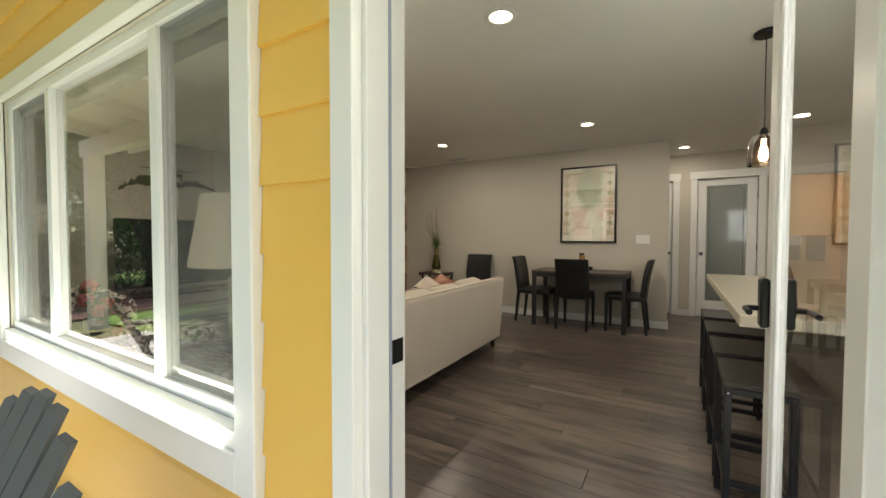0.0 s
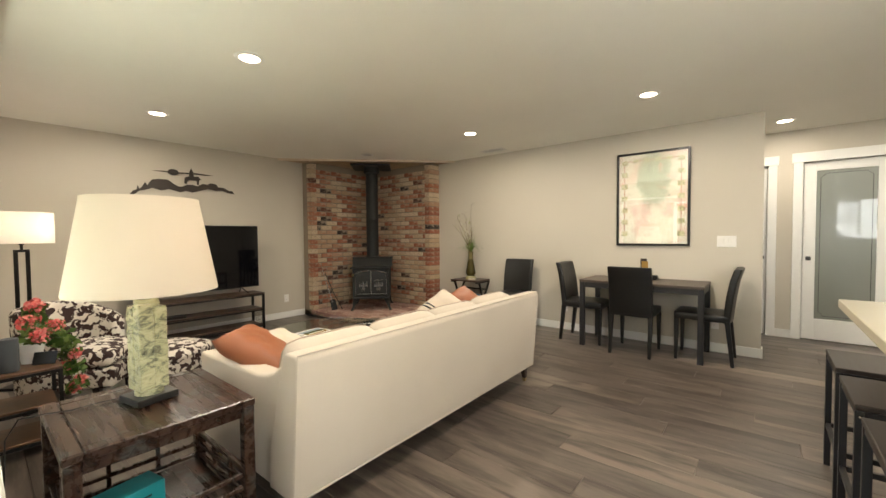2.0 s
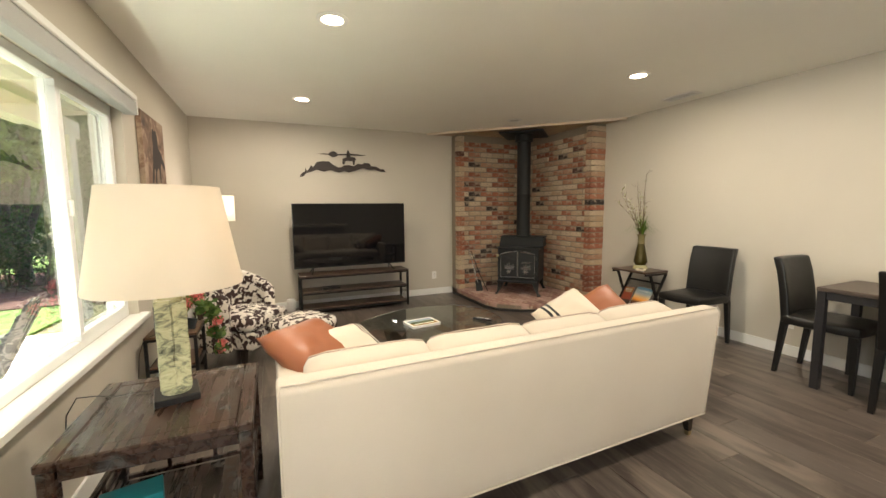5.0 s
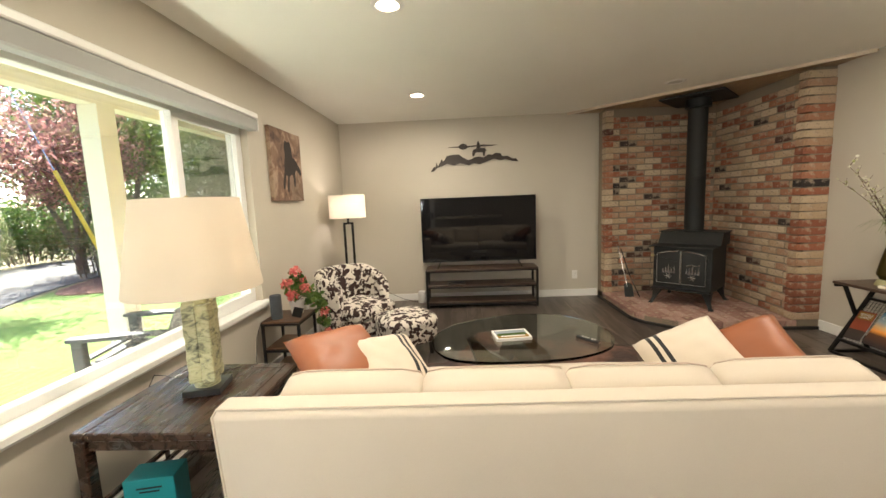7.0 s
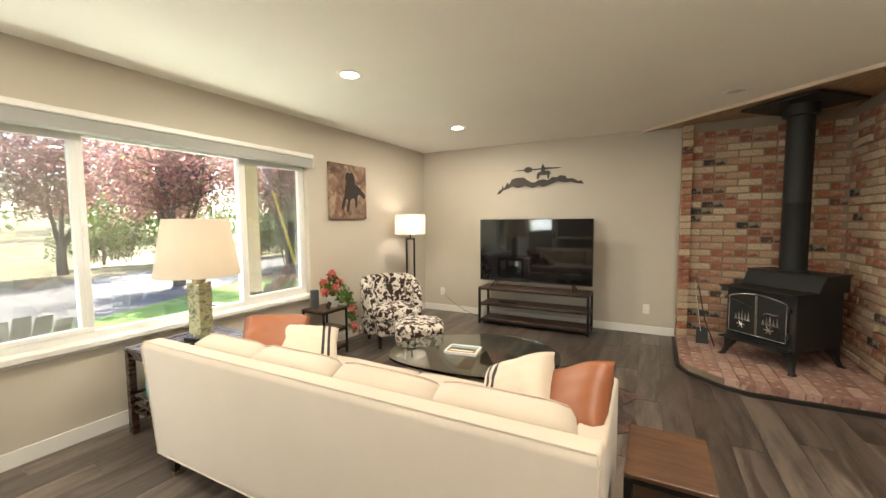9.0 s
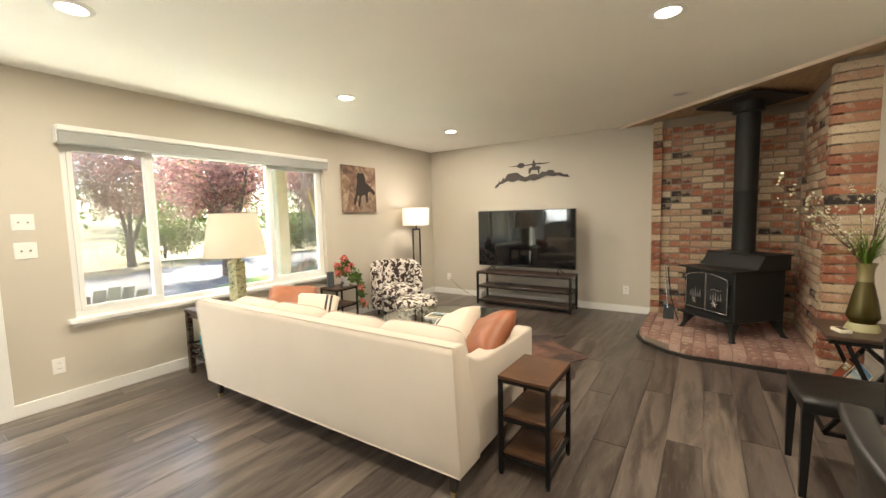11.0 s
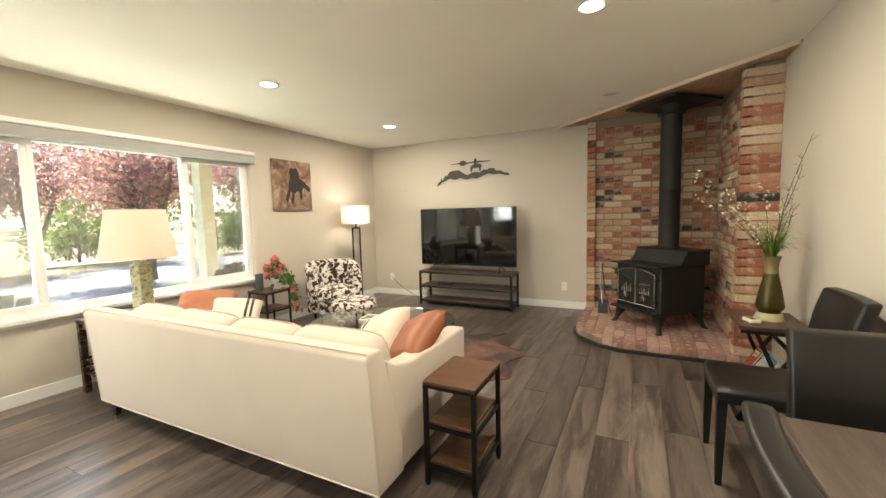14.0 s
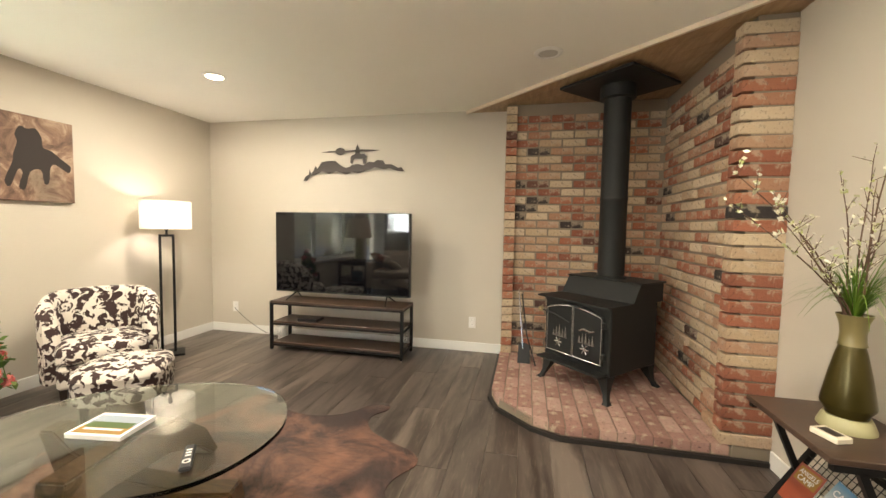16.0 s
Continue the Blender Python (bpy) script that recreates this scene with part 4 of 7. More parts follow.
# ---- sofa ----
def sofa():
    s = thing("sofa", "ivory upholstered sofa with tapered dark legs and four back cushions", "sofa", (-0.567, 3.038, 0), 0.95)
    Ls, Dp = 2.245, 0.975
    # local: back plane at x=0, front at -Dp, along y
    bm = bmesh.new()
    prof = [(0.0, 0.135), (0.004, 0.20), (0.048, 0.745), (0.030, 0.767), (-0.045, 0.767), (-0.066, 0.747), (-0.19, 0.30), (-0.20, 0.135)]
    ya, yb = 0.0, Ls
    A0 = [bm.verts.new((x, ya, z)) for x, z in prof]
    ny = 10
    prev = A0
    for i in range(1, ny + 1):
        cur = [bm.verts.new((x, ya + (yb - ya) * i / ny, z)) for x, z in prof]
        for k in range(len(prof)):
            bm.faces.new((prev[k], prev[(k + 1) % len(prof)], cur[(k + 1) % len(prof)], cur[k]))
        prev = cur
    bm.faces.new(A0), bm.faces.new(prev[::-1])
    bmesh.ops.recalc_face_normals(bm, faces=bm.faces)
    es = [e for e in bm.edges if e.calc_face_angle(0) > 0.5]
    bmesh.ops.bevel(bm, geom=es, offset=0.012, segments=3, affect="EDGES", profile=0.5)
    part("back", bm, M["sofa"], s)
    for ya, yb in ((0.012, 0.125), (Ls - 0.125, Ls - 0.012)):
        bm = bmesh.new()
        pr = [(-0.13, 0.135), (-0.10, 0.69), (-0.125, 0.685), (-0.17, 0.655), (-0.24, 0.632), (-0.32, 0.618), (-0.55, 0.612), (-Dp + 0.01, 0.608), (-Dp, 0.59), (-Dp + 0.01, 0.135)]
        a = [bm.verts.new((x, ya, z)) for x, z in pr]
        b = [bm.verts.new((x, yb, z)) for x, z in pr]
        bm.faces.new(a), bm.faces.new(b[::-1])
        for k in range(len(pr)):
            bm.faces.new((a[k], b[k], b[(k + 1) % len(pr)], a[(k + 1) % len(pr)]))
        bmesh.ops.recalc_face_normals(bm, faces=bm.faces)
        bmesh.ops.bevel(bm, geom=[e for e in bm.edges if e.calc_face_angle(0) > 0.9], offset=0.016, segments=3, affect="EDGES", profile=0.5)
        part("arm", bm, M["sofa"], s)
    box_part("base", (-Dp + 0.02, 0.12, 0.135), (-0.19, Ls - 0.12, 0.32), M["sofa"], s, 0.01)
    for k in range(2):
        y = 0.132 + (k + 0.5) * (Ls - 0.264) / 2
        ob = new("seat_cushion", box_cushion("seat_cushion", 0.72, (Ls - 0.264) / 2 - 0.006, 0.145, M["sofa"], 0.03, 0.012, k))
        ob.parent = s
        ob.matrix_basis = pose(-0.575, y, 0.322)
    for k in range(4):
        y = 0.108 + (k + 0.5) * (Ls - 0.216) / 4
        ob = new("back_cushion", box_cushion("back_cushion", 0.34, (Ls - 0.216) / 4 + 0.004, 0.15, M["sofa"], 0.045, 0.03, k + 5))
        ob.parent = s
        ob.matrix_basis = pose(-0.155 + 0.012 * (k % 2), y, 0.414 + 0.008 * (k % 2), 0, 0, 1.5 * (k % 2) - 1) @ pose(-0.085, 0, 0.165, 0, -72 + 2 * (k % 3), 0) @ pose(0, 0, -0.075)
        bm = bmesh.new()
        hx, hy = 0.17, (Ls - 0.216) / 8
        pts = []
        for i in range(33):
            a = 2 * math.pi * i / 32
            c_, s_ = math.cos(a), math.sin(a)
            q = (abs(c_) ** 8 + abs(s_) ** 8) ** (-1 / 8)
            pts.append((c_ * q * (hx + 0.004), s_ * q * (hy + 0.003), 0.128))
        bm_tube(bm, pts, 0.0035, 6)
        pp = part("piping", bm, M["piping"], ob, "tan piping cord")
    # piping along the edges of the back
    bm = bmesh.new()
    bm_tube(bm, [(0.0, 0.004, 0.137), (0.004, 0.004, 0.20), (0.048, 0.004, 0.747), (0.036, 0.012, 0.767), (0.036, Ls - 0.012, 0.767), (0.048, Ls - 0.004, 0.747), (0.004, Ls - 0.004, 0.2), (0.0, Ls - 0.004, 0.137), (0.0, 0.004, 0.137)], 0.004, 6)
    part("piping", bm, M["sofa"], s)
    for lx in (-0.06, -Dp + 0.08):
        for ly in (0.07, Ls - 0.07):
            bm = bmesh.new()
            bm_leg(bm, lx, ly, 0.025, 0.14, 0.026, 0.05, 0.012 if lx > -0.5 else -0.012, 0.0)
            leg = part("leg", bm, M["leg_dark"], s, "dark tapered wooden leg", False)
            bm = bmesh.new()
            bm_leg(bm, lx + (0.013 if lx > -0.5 else -0.013), ly, 0.0, 0.027, 0.022, 0.027)
            part("ferrule", bm, M["brass"], leg, "brass ferrule", False)
    return s


M["leg_dark"] = wood("dark_leg_wood", (0.010, 0.007, 0.006), (0.03, 0.018, 0.012), 0.35, 1.0, 2)
sofa()

# ---- cushions on the sofa ----
M["cream_cotton"] = fabric("cream_cotton", (0.64, 0.55, 0.44), 420)
M["stripe"] = fabric("black_stripe_cloth", (0.018, 0.017, 0.018), 420)


def scatter(kind, at, facing, spin=0, w=0.43, h=0.43, t=0.16, end=-1):
    """A loose pillow; facing is the direction its visible face looks, spin turns it within its own plane."""
    if kind == "leather":
        me = pillow_mesh("cover", w, h, t, M["leather_tan"], 1.0, 16, 0.05)
        th = thing("throw_pillow", "tan leather square pillow lying against the sofa arm", "pillow", at)
    else:
        me = pillow_mesh("cover", w, h, t, M["cream_cotton"], 1.0, 20, 0.05)
        th = thing("throw_pillow", "cream cotton pillow with black stripes at its end", "pillow", at)
    nz = Vector(facing).normalized()
    nx = Vector((0, 0, 1)).cross(nz).normalized()
    ny = nz.cross(nx)
    th.matrix_basis = pose(*at) @ Matrix((nx, -nz, ny)).transposed().to_4x4() @ pose(0, 0, 0, 0, -spin, 0)
    ob = new("cover", me)
    ob.parent = th
    if kind != "leather":
        me.materials.append(M["stripe"])
        for f in me.polygons:
            u = f.center.x / (w / 2)
            if 0.40 < abs(u) < 0.50 or 0.60 < abs(u) < 0.72:
                if u * end > 0:
                    f.material_index = 1
    return th


scatter("leather", (-1.20, 3.22, 0.635), (0.30, 0.40, 0.87), -8, 0.42, 0.38, 0.15)
scatter("stripe", (-1.28, 3.43, 0.565), (0.30, 0.50, 0.81), -15, 0.38, 0.36, end=1)
scatter("stripe", (-1.23, 4.84, 0.590), (0.50, -0.40, 0.77), 40, 0.38, 0.36)
scatter("leather", (-1.21, 5.07, 0.590), (0.40, -0.50, 0.77), 42, 0.42, 0.38)

# ---- tables ----
M["walnut"] = wood("dark_walnut_top", (0.028, 0.017, 0.012), (0.085, 0.048, 0.030), 0.32, 1.0, 1)
M["rustic"] = wood("rustic_brown_board", (0.035, 0.016, 0.008), (0.145, 0.068, 0.032), 0.38, 1.0, 1)
M["antique"] = wood("antique_dark_wood", (0.016, 0.007, 0.004), (0.055, 0.026, 0.015), 0.24, 0.8, 0, (0.065, 0.072, 0.068))
M["espresso"] = wood("espresso_table_top", (0.035, 0.025, 0.020), (0.11, 0.080, 0.060), 0.4, 1.0, 0)


def shelf_table(name, label, lx, ly, heights, top_mat, leg=0.025, tt=0.018, at=(0, 0, 0), category="side table", meshy=False):
    """A black metal frame with boards; heights are the tops of the boards, highest first."""
    t = thing(name, label, category, at)
    for sx in (-1, 1):
        for sy in (-1, 1):
            X, Y = sx * (lx / 2 - leg / 2), sy * (ly / 2 - leg / 2)
            box_part("leg", (X - leg / 2, Y - leg / 2, 0.012), (X + leg / 2, Y + leg / 2, heights[0] - tt - 0.001), M["blackmetal"], t, 0.002)
            bm = bmesh.new()
            bm_lathe(bm, [(0.009, 0), (0.011, 0.004), (0.006, 0.012)], 12, (X, Y))
            part("foot", bm, M["steel"] if meshy else M["blackmetal"], t)
    for h in heights:
        inset = 0 if h == heights[0] else leg + 0.001
        box_part("tabletop" if h == heights[0] else "shelf", (-lx / 2 + inset * 0.5, -ly / 2 + inset, h - tt), (lx / 2 - inset * 0.5, ly / 2 - inset, h), top_mat, t, 0.003)
        zz = h - tt - 0.001
        for sx in (-1, 1):
            X = sx * (lx / 2 - leg / 2)
            box_part("rail", (X - 0.008, -ly / 2 + leg, zz - 0.018), (X + 0.008, ly / 2 - leg, zz), M["blackmetal"], t, 0.001)
        for sy in (-1, 1):
            Y = sy * (ly / 2 - leg / 2)
            box_part("rail", (-lx / 2 + leg, Y - 0.008, zz - 0.018), (lx / 2 - leg, Y + 0.008, zz), M["blackmetal"], t, 0.001)
    if meshy:
        for sy in (-1, 1):
            bm = bmesh.new()
            Y = sy * (ly / 2 - leg / 2)
            for i in range(12):
                X = -lx / 2 + leg + (lx - 2 * leg) * (i + 0.5) / 12
                bm_tube(bm, [(X, Y, heights[-1]), (X, Y, heights[1] - tt - 0.02)], 0.0012, 4)
            for i in range(8):
                Z = heights[-1] + (heights[1] - tt - 0.02 - heights[-1]) * (i + 0.5) / 8
                bm_tube(bm, [(-lx / 2 + leg, Y, Z), (lx / 2 - leg, Y, Z)], 0.0012, 4)
            part("wire_mesh", bm, M["mesh_metal"], t, "black wire mesh end panel")
    return t


shelf_table("side_table", "narrow three tier table with rustic brown boards beside the sofa", 0.36, 0.27, (0.53, 0.33, 0.13), M["rustic"], 0.022, 0.018, (-1.095, 5.455, 0))
shelf_table("tv_stand", "long low television stand with dark wood shelves and black metal frame", 0.34, 1.41, (0.505, 0.30, 0.085), M["walnut"], 0.028, 0.02, (-4.465, 4.04, 0), "tv stand", True)
shelf_table("plant_table", "small three tier black table under the window holding flowers", 0.34, 0.30, (0.50, 0.29, 0.10), M["rustic"], 0.02, 0.015, (-2.45, 2.40, 0))


def end_table():
    t = thing("end_table", "worn dark wood end table with slatted lower shelf beside sofa", "end table", (-1.005, 2.665, 0))
    lx, ly, H = 0.60, 0.585, 0.585
    bm = bmesh.new()
    bm_box(bm, (-lx / 2 + 0.055, -ly / 2 + 0.055, H - 0.026), (lx / 2 - 0.055, ly / 2 - 0.055, H - 0.002), 0.002)
    part("top_panel", bm, M["antique"], t)
    for lo, hi in (((-lx / 2, -ly / 2), (lx / 2, -ly / 2 + 0.054)), ((-lx / 2, ly / 2 - 0.054), (lx / 2, ly / 2)), ((-lx / 2, -ly / 2 + 0.054), (-lx / 2 + 0.054, ly / 2 - 0.054)), ((lx / 2 - 0.054, -ly / 2 + 0.054), (lx / 2, ly / 2 - 0.054))):
        box_part("top_frame", (*lo, H - 0.032), (*hi, H), M["antique"], t, 0.005)
    for sx in (-1, 1):
        for sy in (-1, 1):
            X, Y = sx * (lx / 2 - 0.026), sy * (ly / 2 - 0.026)
            box_part("leg", (X - 0.022, Y - 0.022, 0), (X + 0.022, Y + 0.022, H - 0.033), M["antique"], t, 0.004)
    for z in (0.15, 0.205, 0.26):
        for s in (-1, 1):
            box_part("slat", (-lx / 2 + 0.05, s * (ly / 2 - 0.026) - 0.009, z), (lx / 2 - 0.05, s * (ly / 2 - 0.026) + 0.009, z + 0.018), M["antique"], t, 0.002)
            box_part("slat", (s * (lx / 2 - 0.026) - 0.009, -ly / 2 + 0.05, z), (s * (lx / 2 - 0.026) + 0.009, ly / 2 - 0.05, z + 0.018), M["antique"], t, 0.002)
    for s in (-1, 1):
        for q in (-0.09, 0.09):
            box_part("strut", (q - 0.008, s * (ly / 2 - 0.026) - 0.007, 0.168), (q + 0.008, s * (ly / 2 - 0.026) + 0.007, 0.26), M["antique"], t, 0.001)
            box_part("strut", (s * (lx / 2 - 0.026) - 0.007, q - 0.008, 0.168), (s * (lx / 2 - 0.026) + 0.007, q + 0.008, 0.26), M["antique"], t, 0.001)
        box_part("apron", (-lx / 2 + 0.05, s * (ly / 2 - 0.026) - 0.010, H - 0.075), (lx / 2 - 0.05, s * (ly / 2 - 0.026) + 0.010, H - 0.033), M["antique"], t, 0.002)
        box_part("apron", (s * (lx / 2 - 0.026) - 0.010, -ly / 2 + 0.05, H - 0.075), (s * (lx / 2 - 0.026) + 0.010, ly / 2 - 0.05, H - 0.033), M["antique"], t, 0.002)
    box_part("shelf", (-lx / 2 + 0.04, -ly / 2 + 0.04, 0.128), (lx / 2 - 0.04, ly / 2 - 0.04, 0.148), M["antique"], t, 0.002)


end_table()
bx = thing("paper_box", "small teal cardboard box standing on the table's lower shelf", "box", (-0.84, 2.56, 0.149), 12)
M["teal"] = painted("teal_card", (0.01, 0.24, 0.27), 0.5)
box_part("carton", (-0.055, -0.09, 0), (0.055, 0.09, 0.20), M["teal"], bx, 0.002)
for z, w in ((0.16, 0.09), (0.145, 0.07)):
    box_part("print", (0.0553, -w / 2, z), (0.0558, w / 2, z + 0.007), M["black"], bx, 0)


def shade_mat(name, color, strength):
    m = mat(name, color, 0.9)
    n = Net(m)
    w = n.noise(n.coord(), 500, 2)
    n.bump(w, 0.2, 0.0006)
    b = n.b
    b.inputs["Transmission Weight"].default_value = 0.0
    tr = n.node("ShaderNodeBsdfTranslucent")
    tr.inputs[0].default_value = (*color, 1)
    mx = n.node("ShaderNodeMixShader")
    mx.inputs[0].default_value = strength
    out = m.node_tree.nodes["Material Output"]
    n.link(b.outputs[0], mx.inputs[1])
    n.link(tr.outputs[0], mx.inputs[2])
    n.link(mx.outputs[0], out.inputs["Surface"])
    return m


M["shade_linen"] = shade_mat("linen_lamp_shade", (0.74, 0.66, 0.55), 0.35)
M["shade_white"] = shade_mat("white_lamp_shade", (0.82, 0.78, 0.70), 0.5)
M["stone_lamp"] = mat("mica_stone", (0.42, 0.42, 0.26), 0.3)
n = Net(M["stone_lamp"])
v = n.coord((1, 1, 2.2))
c = n.ramp(n.noise(v, 14, 7, 0.7, 1.0), [(0.32, (0.06, 0.065, 0.035)), (0.42, (0.22, 0.22, 0.14)), (0.50, (0.46, 0.45, 0.26)), (0.75, (0.64, 0.61, 0.40))])
n.base(c)
n.bump(n.noise(v, 30, 6, 0.7), 0.8, 0.006)


def table_lamp():
    t = thing("table_lamp", "table lamp with faceted green stone column and wide cream shade", "table lamp", (-1.037, 2.675, 0.5855), 12)
    box_part("base", (-0.075, -0.075, 0), (0.075, 0.075, 0.028), M["black"], t, 0.003)
    bm = bmesh.new()
    bm_lathe(bm, [(0.05, 0.0281), (0.05, 0.05)], 24)
    part("collar", bm, M["stone_lamp"], t)
    for k, (a, r) in enumerate(((-45, 0.036), (45, 0.036), (135, 0.036), (225, 0.036))):
        bm = bmesh.new()
        cx, cy = r * math.cos(radians(a)), r * math.sin(radians(a))
        bm_box(bm, (cx - 0.026, cy - 0.026, 0.05), (cx + 0.026, cy + 0.026, 0.400 - 0.014 * (k % 2)), 0.004)
        bmesh.ops.subdivide_edges(bm, edges=[e for e in bm.edges if abs(e.verts[0].co.z - e.verts[1].co.z) > 0.1], cuts=12)
        for v in bm.verts:
            v.co += Vector((noise.noise(v.co * 45), noise.noise(v.co * 45 + Vector((9, 0, 0))), 0)) * 0.005
        part("stone_block", bm, M["stone_lamp"], t, "", False)
    bm = bmesh.new()
    bm_lathe(bm, [(0.042, 0.385), (0.042, 0.430), (0.02, 0.435), (0.008, 0.44), (0.008, 0.58)], 20)
    part("neck", bm, M["stone_lamp"], t)
    bm = bmesh.new()
    bm_lathe(bm, [(0.2565, 0.448), (0.2565, 0.456), (0.1945, 0.820), (0.1945, 0.826), (0.191, 0.826), (0.191, 0.820), (0.253, 0.456), (0.253, 0.448), (0.2565, 0.448)], 56, cap=False)
    bmesh.ops.remove_doubles(bm, verts=bm.verts, dist=1e-5)
    sh = part("shade", bm, M["shade_linen"], t, "cream tapered shade")
    bm = bmesh.new()
    for a in range(3):
        an = a * 2 * math.pi / 3
        bm_tube(bm, [(0, 0, 0.804), (0.189 * math.cos(an), 0.189 * math.sin(an), 0.816)], 0.002, 5)
    bm_lathe(bm, [(0.004, 0.58), (0.004, 0.819), (0.009, 0.822), (0.009, 0.834), (0.0, 0.841)], 12, cap=False)
    part("finial", bm, M["brass"], t)
    bm = bmesh.new()
    bm_tube(bm, [(-0.07, 0.0, 0.006), (-0.10, -0.04, 0.004), (-0.13, -0.12, 0.004), (-0.14, -0.2, 0.004), (-0.19, -0.262, 0.004), (-0.215, -0.325, 0.004), (-0.22, -0.36, -0.06), (-0.18, -0.38, -0.30)], 0.0025, 6)
    part("cord", bm, M["black"], t)


table_lamp()


def floor_lamp():
    t = thing("floor_lamp", "lit black metal floor lamp with twin posts and white shade", "floor lamp", (-3.93, 2.50, 0), -45)
    box_part("base", (-0.13, -0.11, 0), (0.13, 0.11, 0.022), M["blackmetal"], t, 0.003)
    for s in (-1, 1):
        box_part("post", (s * 0.052 - 0.011, -0.011, 0.0221), (s * 0.052 + 0.011, 0.011, 1.14), M["blackmetal"], t, 0.002)
    box_part("crossbar", (-0.063, -0.011, 1.1401), (0.063, 0.011, 1.162), M["blackmetal"], t, 0.002)
    bm = bmesh.new()
    bm_lathe(bm, [(0.010, 1.162), (0.010, 1.20), (0.018, 1.205), (0.018, 1.26), (0.0, 1.262)], 16)
    part("socket", bm, M["blackmetal"], t)
    bm = bmesh.new()
    bm_lathe(bm, [(0.205, 1.215), (0.205, 1.475), (0.202, 1.475), (0.202, 1.215), (0.205, 1.215)], 48, cap=False)
    bmesh.ops.remove_doubles(bm, verts=bm.verts, dist=1e-5)
    part("shade", bm, M["shade_white"], t, "white drum shade")


floor_lamp()

# ---- television ----
tv = thing("television", "large flat black television on two small feet, switched off", "television", (-4.47, 4.022, 0.506))
box_part("panel", (-0.055, -0.732, 0.07), (0.0, 0.732, 0.897), M["black"], tv, 0.004)
box_part("screen", (0.0005, -0.724, 0.085), (0.003, 0.724, 0.890), M["screen"], tv, 0)
for s in (-1, 1):
    bm = bmesh.new()
    bm_tube(bm, [(0.13, s * 0.53, 0.006), (0.0, s * 0.50, 0.07), (-0.03, s * 0.50, 0.09)], 0.007, 8)
    bm_tube(bm, [(-0.14, s * 0.53, 0.006), (-0.03, s * 0.50, 0.07), (-0.03, s * 0.50, 0.09)], 0.007, 8)
    part("foot", bm, M["black"], tv)
box_part("logo", (0.0032, -0.03, 0.074), (0.0036, 0.03, 0.080), M["steel"], tv, 0)
box = thing("media_box", "flat black media box on the stand's middle shelf", "electronics", (-4.42, 3.72, 0.3005))
box_part("case", (-0.07, -0.11, 0), (0.07, 0.11, 0.028), M["black"], box, 0.004)
can = thing("air_freshener", "white plastic cylinder standing on the floor by the stand", "canister", (-4.66, 3.24, 0))
bm = bmesh.new()
bm_lathe(bm, [(0.050, 0), (0.054, 0.006), (0.054, 0.135), (0.050, 0.138), (0.050, 0.150), (0.045, 0.158), (0.0, 0.16)], 28)
part("body", bm, M["plastic_white"], can)

# ---- coffee table ----
def coffee_table():
    t = thing("coffee_table", "rounded glass coffee table with curved wood base on the cowhide", "coffee table", (-2.20, 4.19, 0))
    ctrl = [(0.33, -0.55), (0.05, -0.62), (-0.28, -0.43), (-0.48, 0.0), (-0.44, 0.40), (-0.14, 0.63), (0.22, 0.59), (0.42, 0.32), (0.48, -0.08), (0.45, -0.40)]
    o = smooth_outline(ctrl, 8)
    bm = bmesh.new()
    bm_prism(bm, o, 0.372, 0.390, 0.003)
    part("glass_top", bm, M["tableglass"], t, "clear greenish glass top")
    M["base_wood"] = wood("coffee_base_wood", (0.05, 0.022, 0.008), (0.16, 0.085, 0.03), 0.3, 1.0, 1)
    for flip, rot in ((1, 10), (-1, 105)):
        bm = bmesh.new()
        prof = [(-0.46, 0.0), (-0.40, 0.0), (-0.30, 0.10), (-0.10, 0.20), (0.20, 0.245), (0.40, 0.25), (0.42, 0.30), (0.40, 0.36), (0.10, 0.36), (-0.16, 0.31), (-0.36, 0.18)] if flip == 1 else \
               [(-0.40, 0.398), (-0.34, 0.398), (-0.26, 0.30), (-0.05, 0.16), (0.20, 0.10), (0.40, 0.10), (0.42, 0.0), (0.36, 0.0), (0.1, 0.0), (-0.14, 0.05), (-0.34, 0.20)]
        if flip == 1:
            prof = [(x, z + (0.04 if z > 0.3 else 0)) for x, z in prof]
        a = [bm.verts.new((x, -0.055, z)) for x, z in prof]
        b = [bm.verts.new((x, 0.055, z)) for x, z in prof]
        bm.faces.new(a), bm.faces.new(b[::-1])
        for k in range(len(prof)):
            bm.faces.new((a[k], b[k], b[(k + 1) % len(prof)], a[(k + 1) % len(prof)]))
        bmesh.ops.scale(bm, vec=(1, 1, 0.93), verts=bm.verts)
        bmesh.ops.recalc_face_normals(bm, faces=bm.faces)
        bmesh.ops.bevel(bm, geom=[e for e in bm.edges], offset=0.008, segments=2, affect="EDGES")
        bmesh.ops.transform(bm, matrix=pose(-0.02, 0.02, 0.0005, 0, 0, rot), verts=bm.verts)
        part("base_piece", bm, M["base_wood"], t)


coffee_table()


def booklet(at, rz, lx, ly, t, colors, label, name="magazine"):
    th = thing(name, label, "book", at, rz)
    box_part("pages", (-lx / 2 + 0.002, -ly / 2 + 0.002, 0), (lx / 2 - 0.002, ly / 2 - 0.002, t - 0.0012), M["white"], th, 0.001)
    box_part("cover", (-lx / 2, -ly / 2, t - 0.001), (lx / 2, ly / 2, t), colors[0], th, 0)
    for i, (c, x0_, y0_, x1_, y1_) in enumerate(colors[1:]):
        box_part("picture", (x0_, y0_, t + 0.0002), (x1_, y1_, t + 0.0006 + i * 0.0002), c, th, 0)
    return th


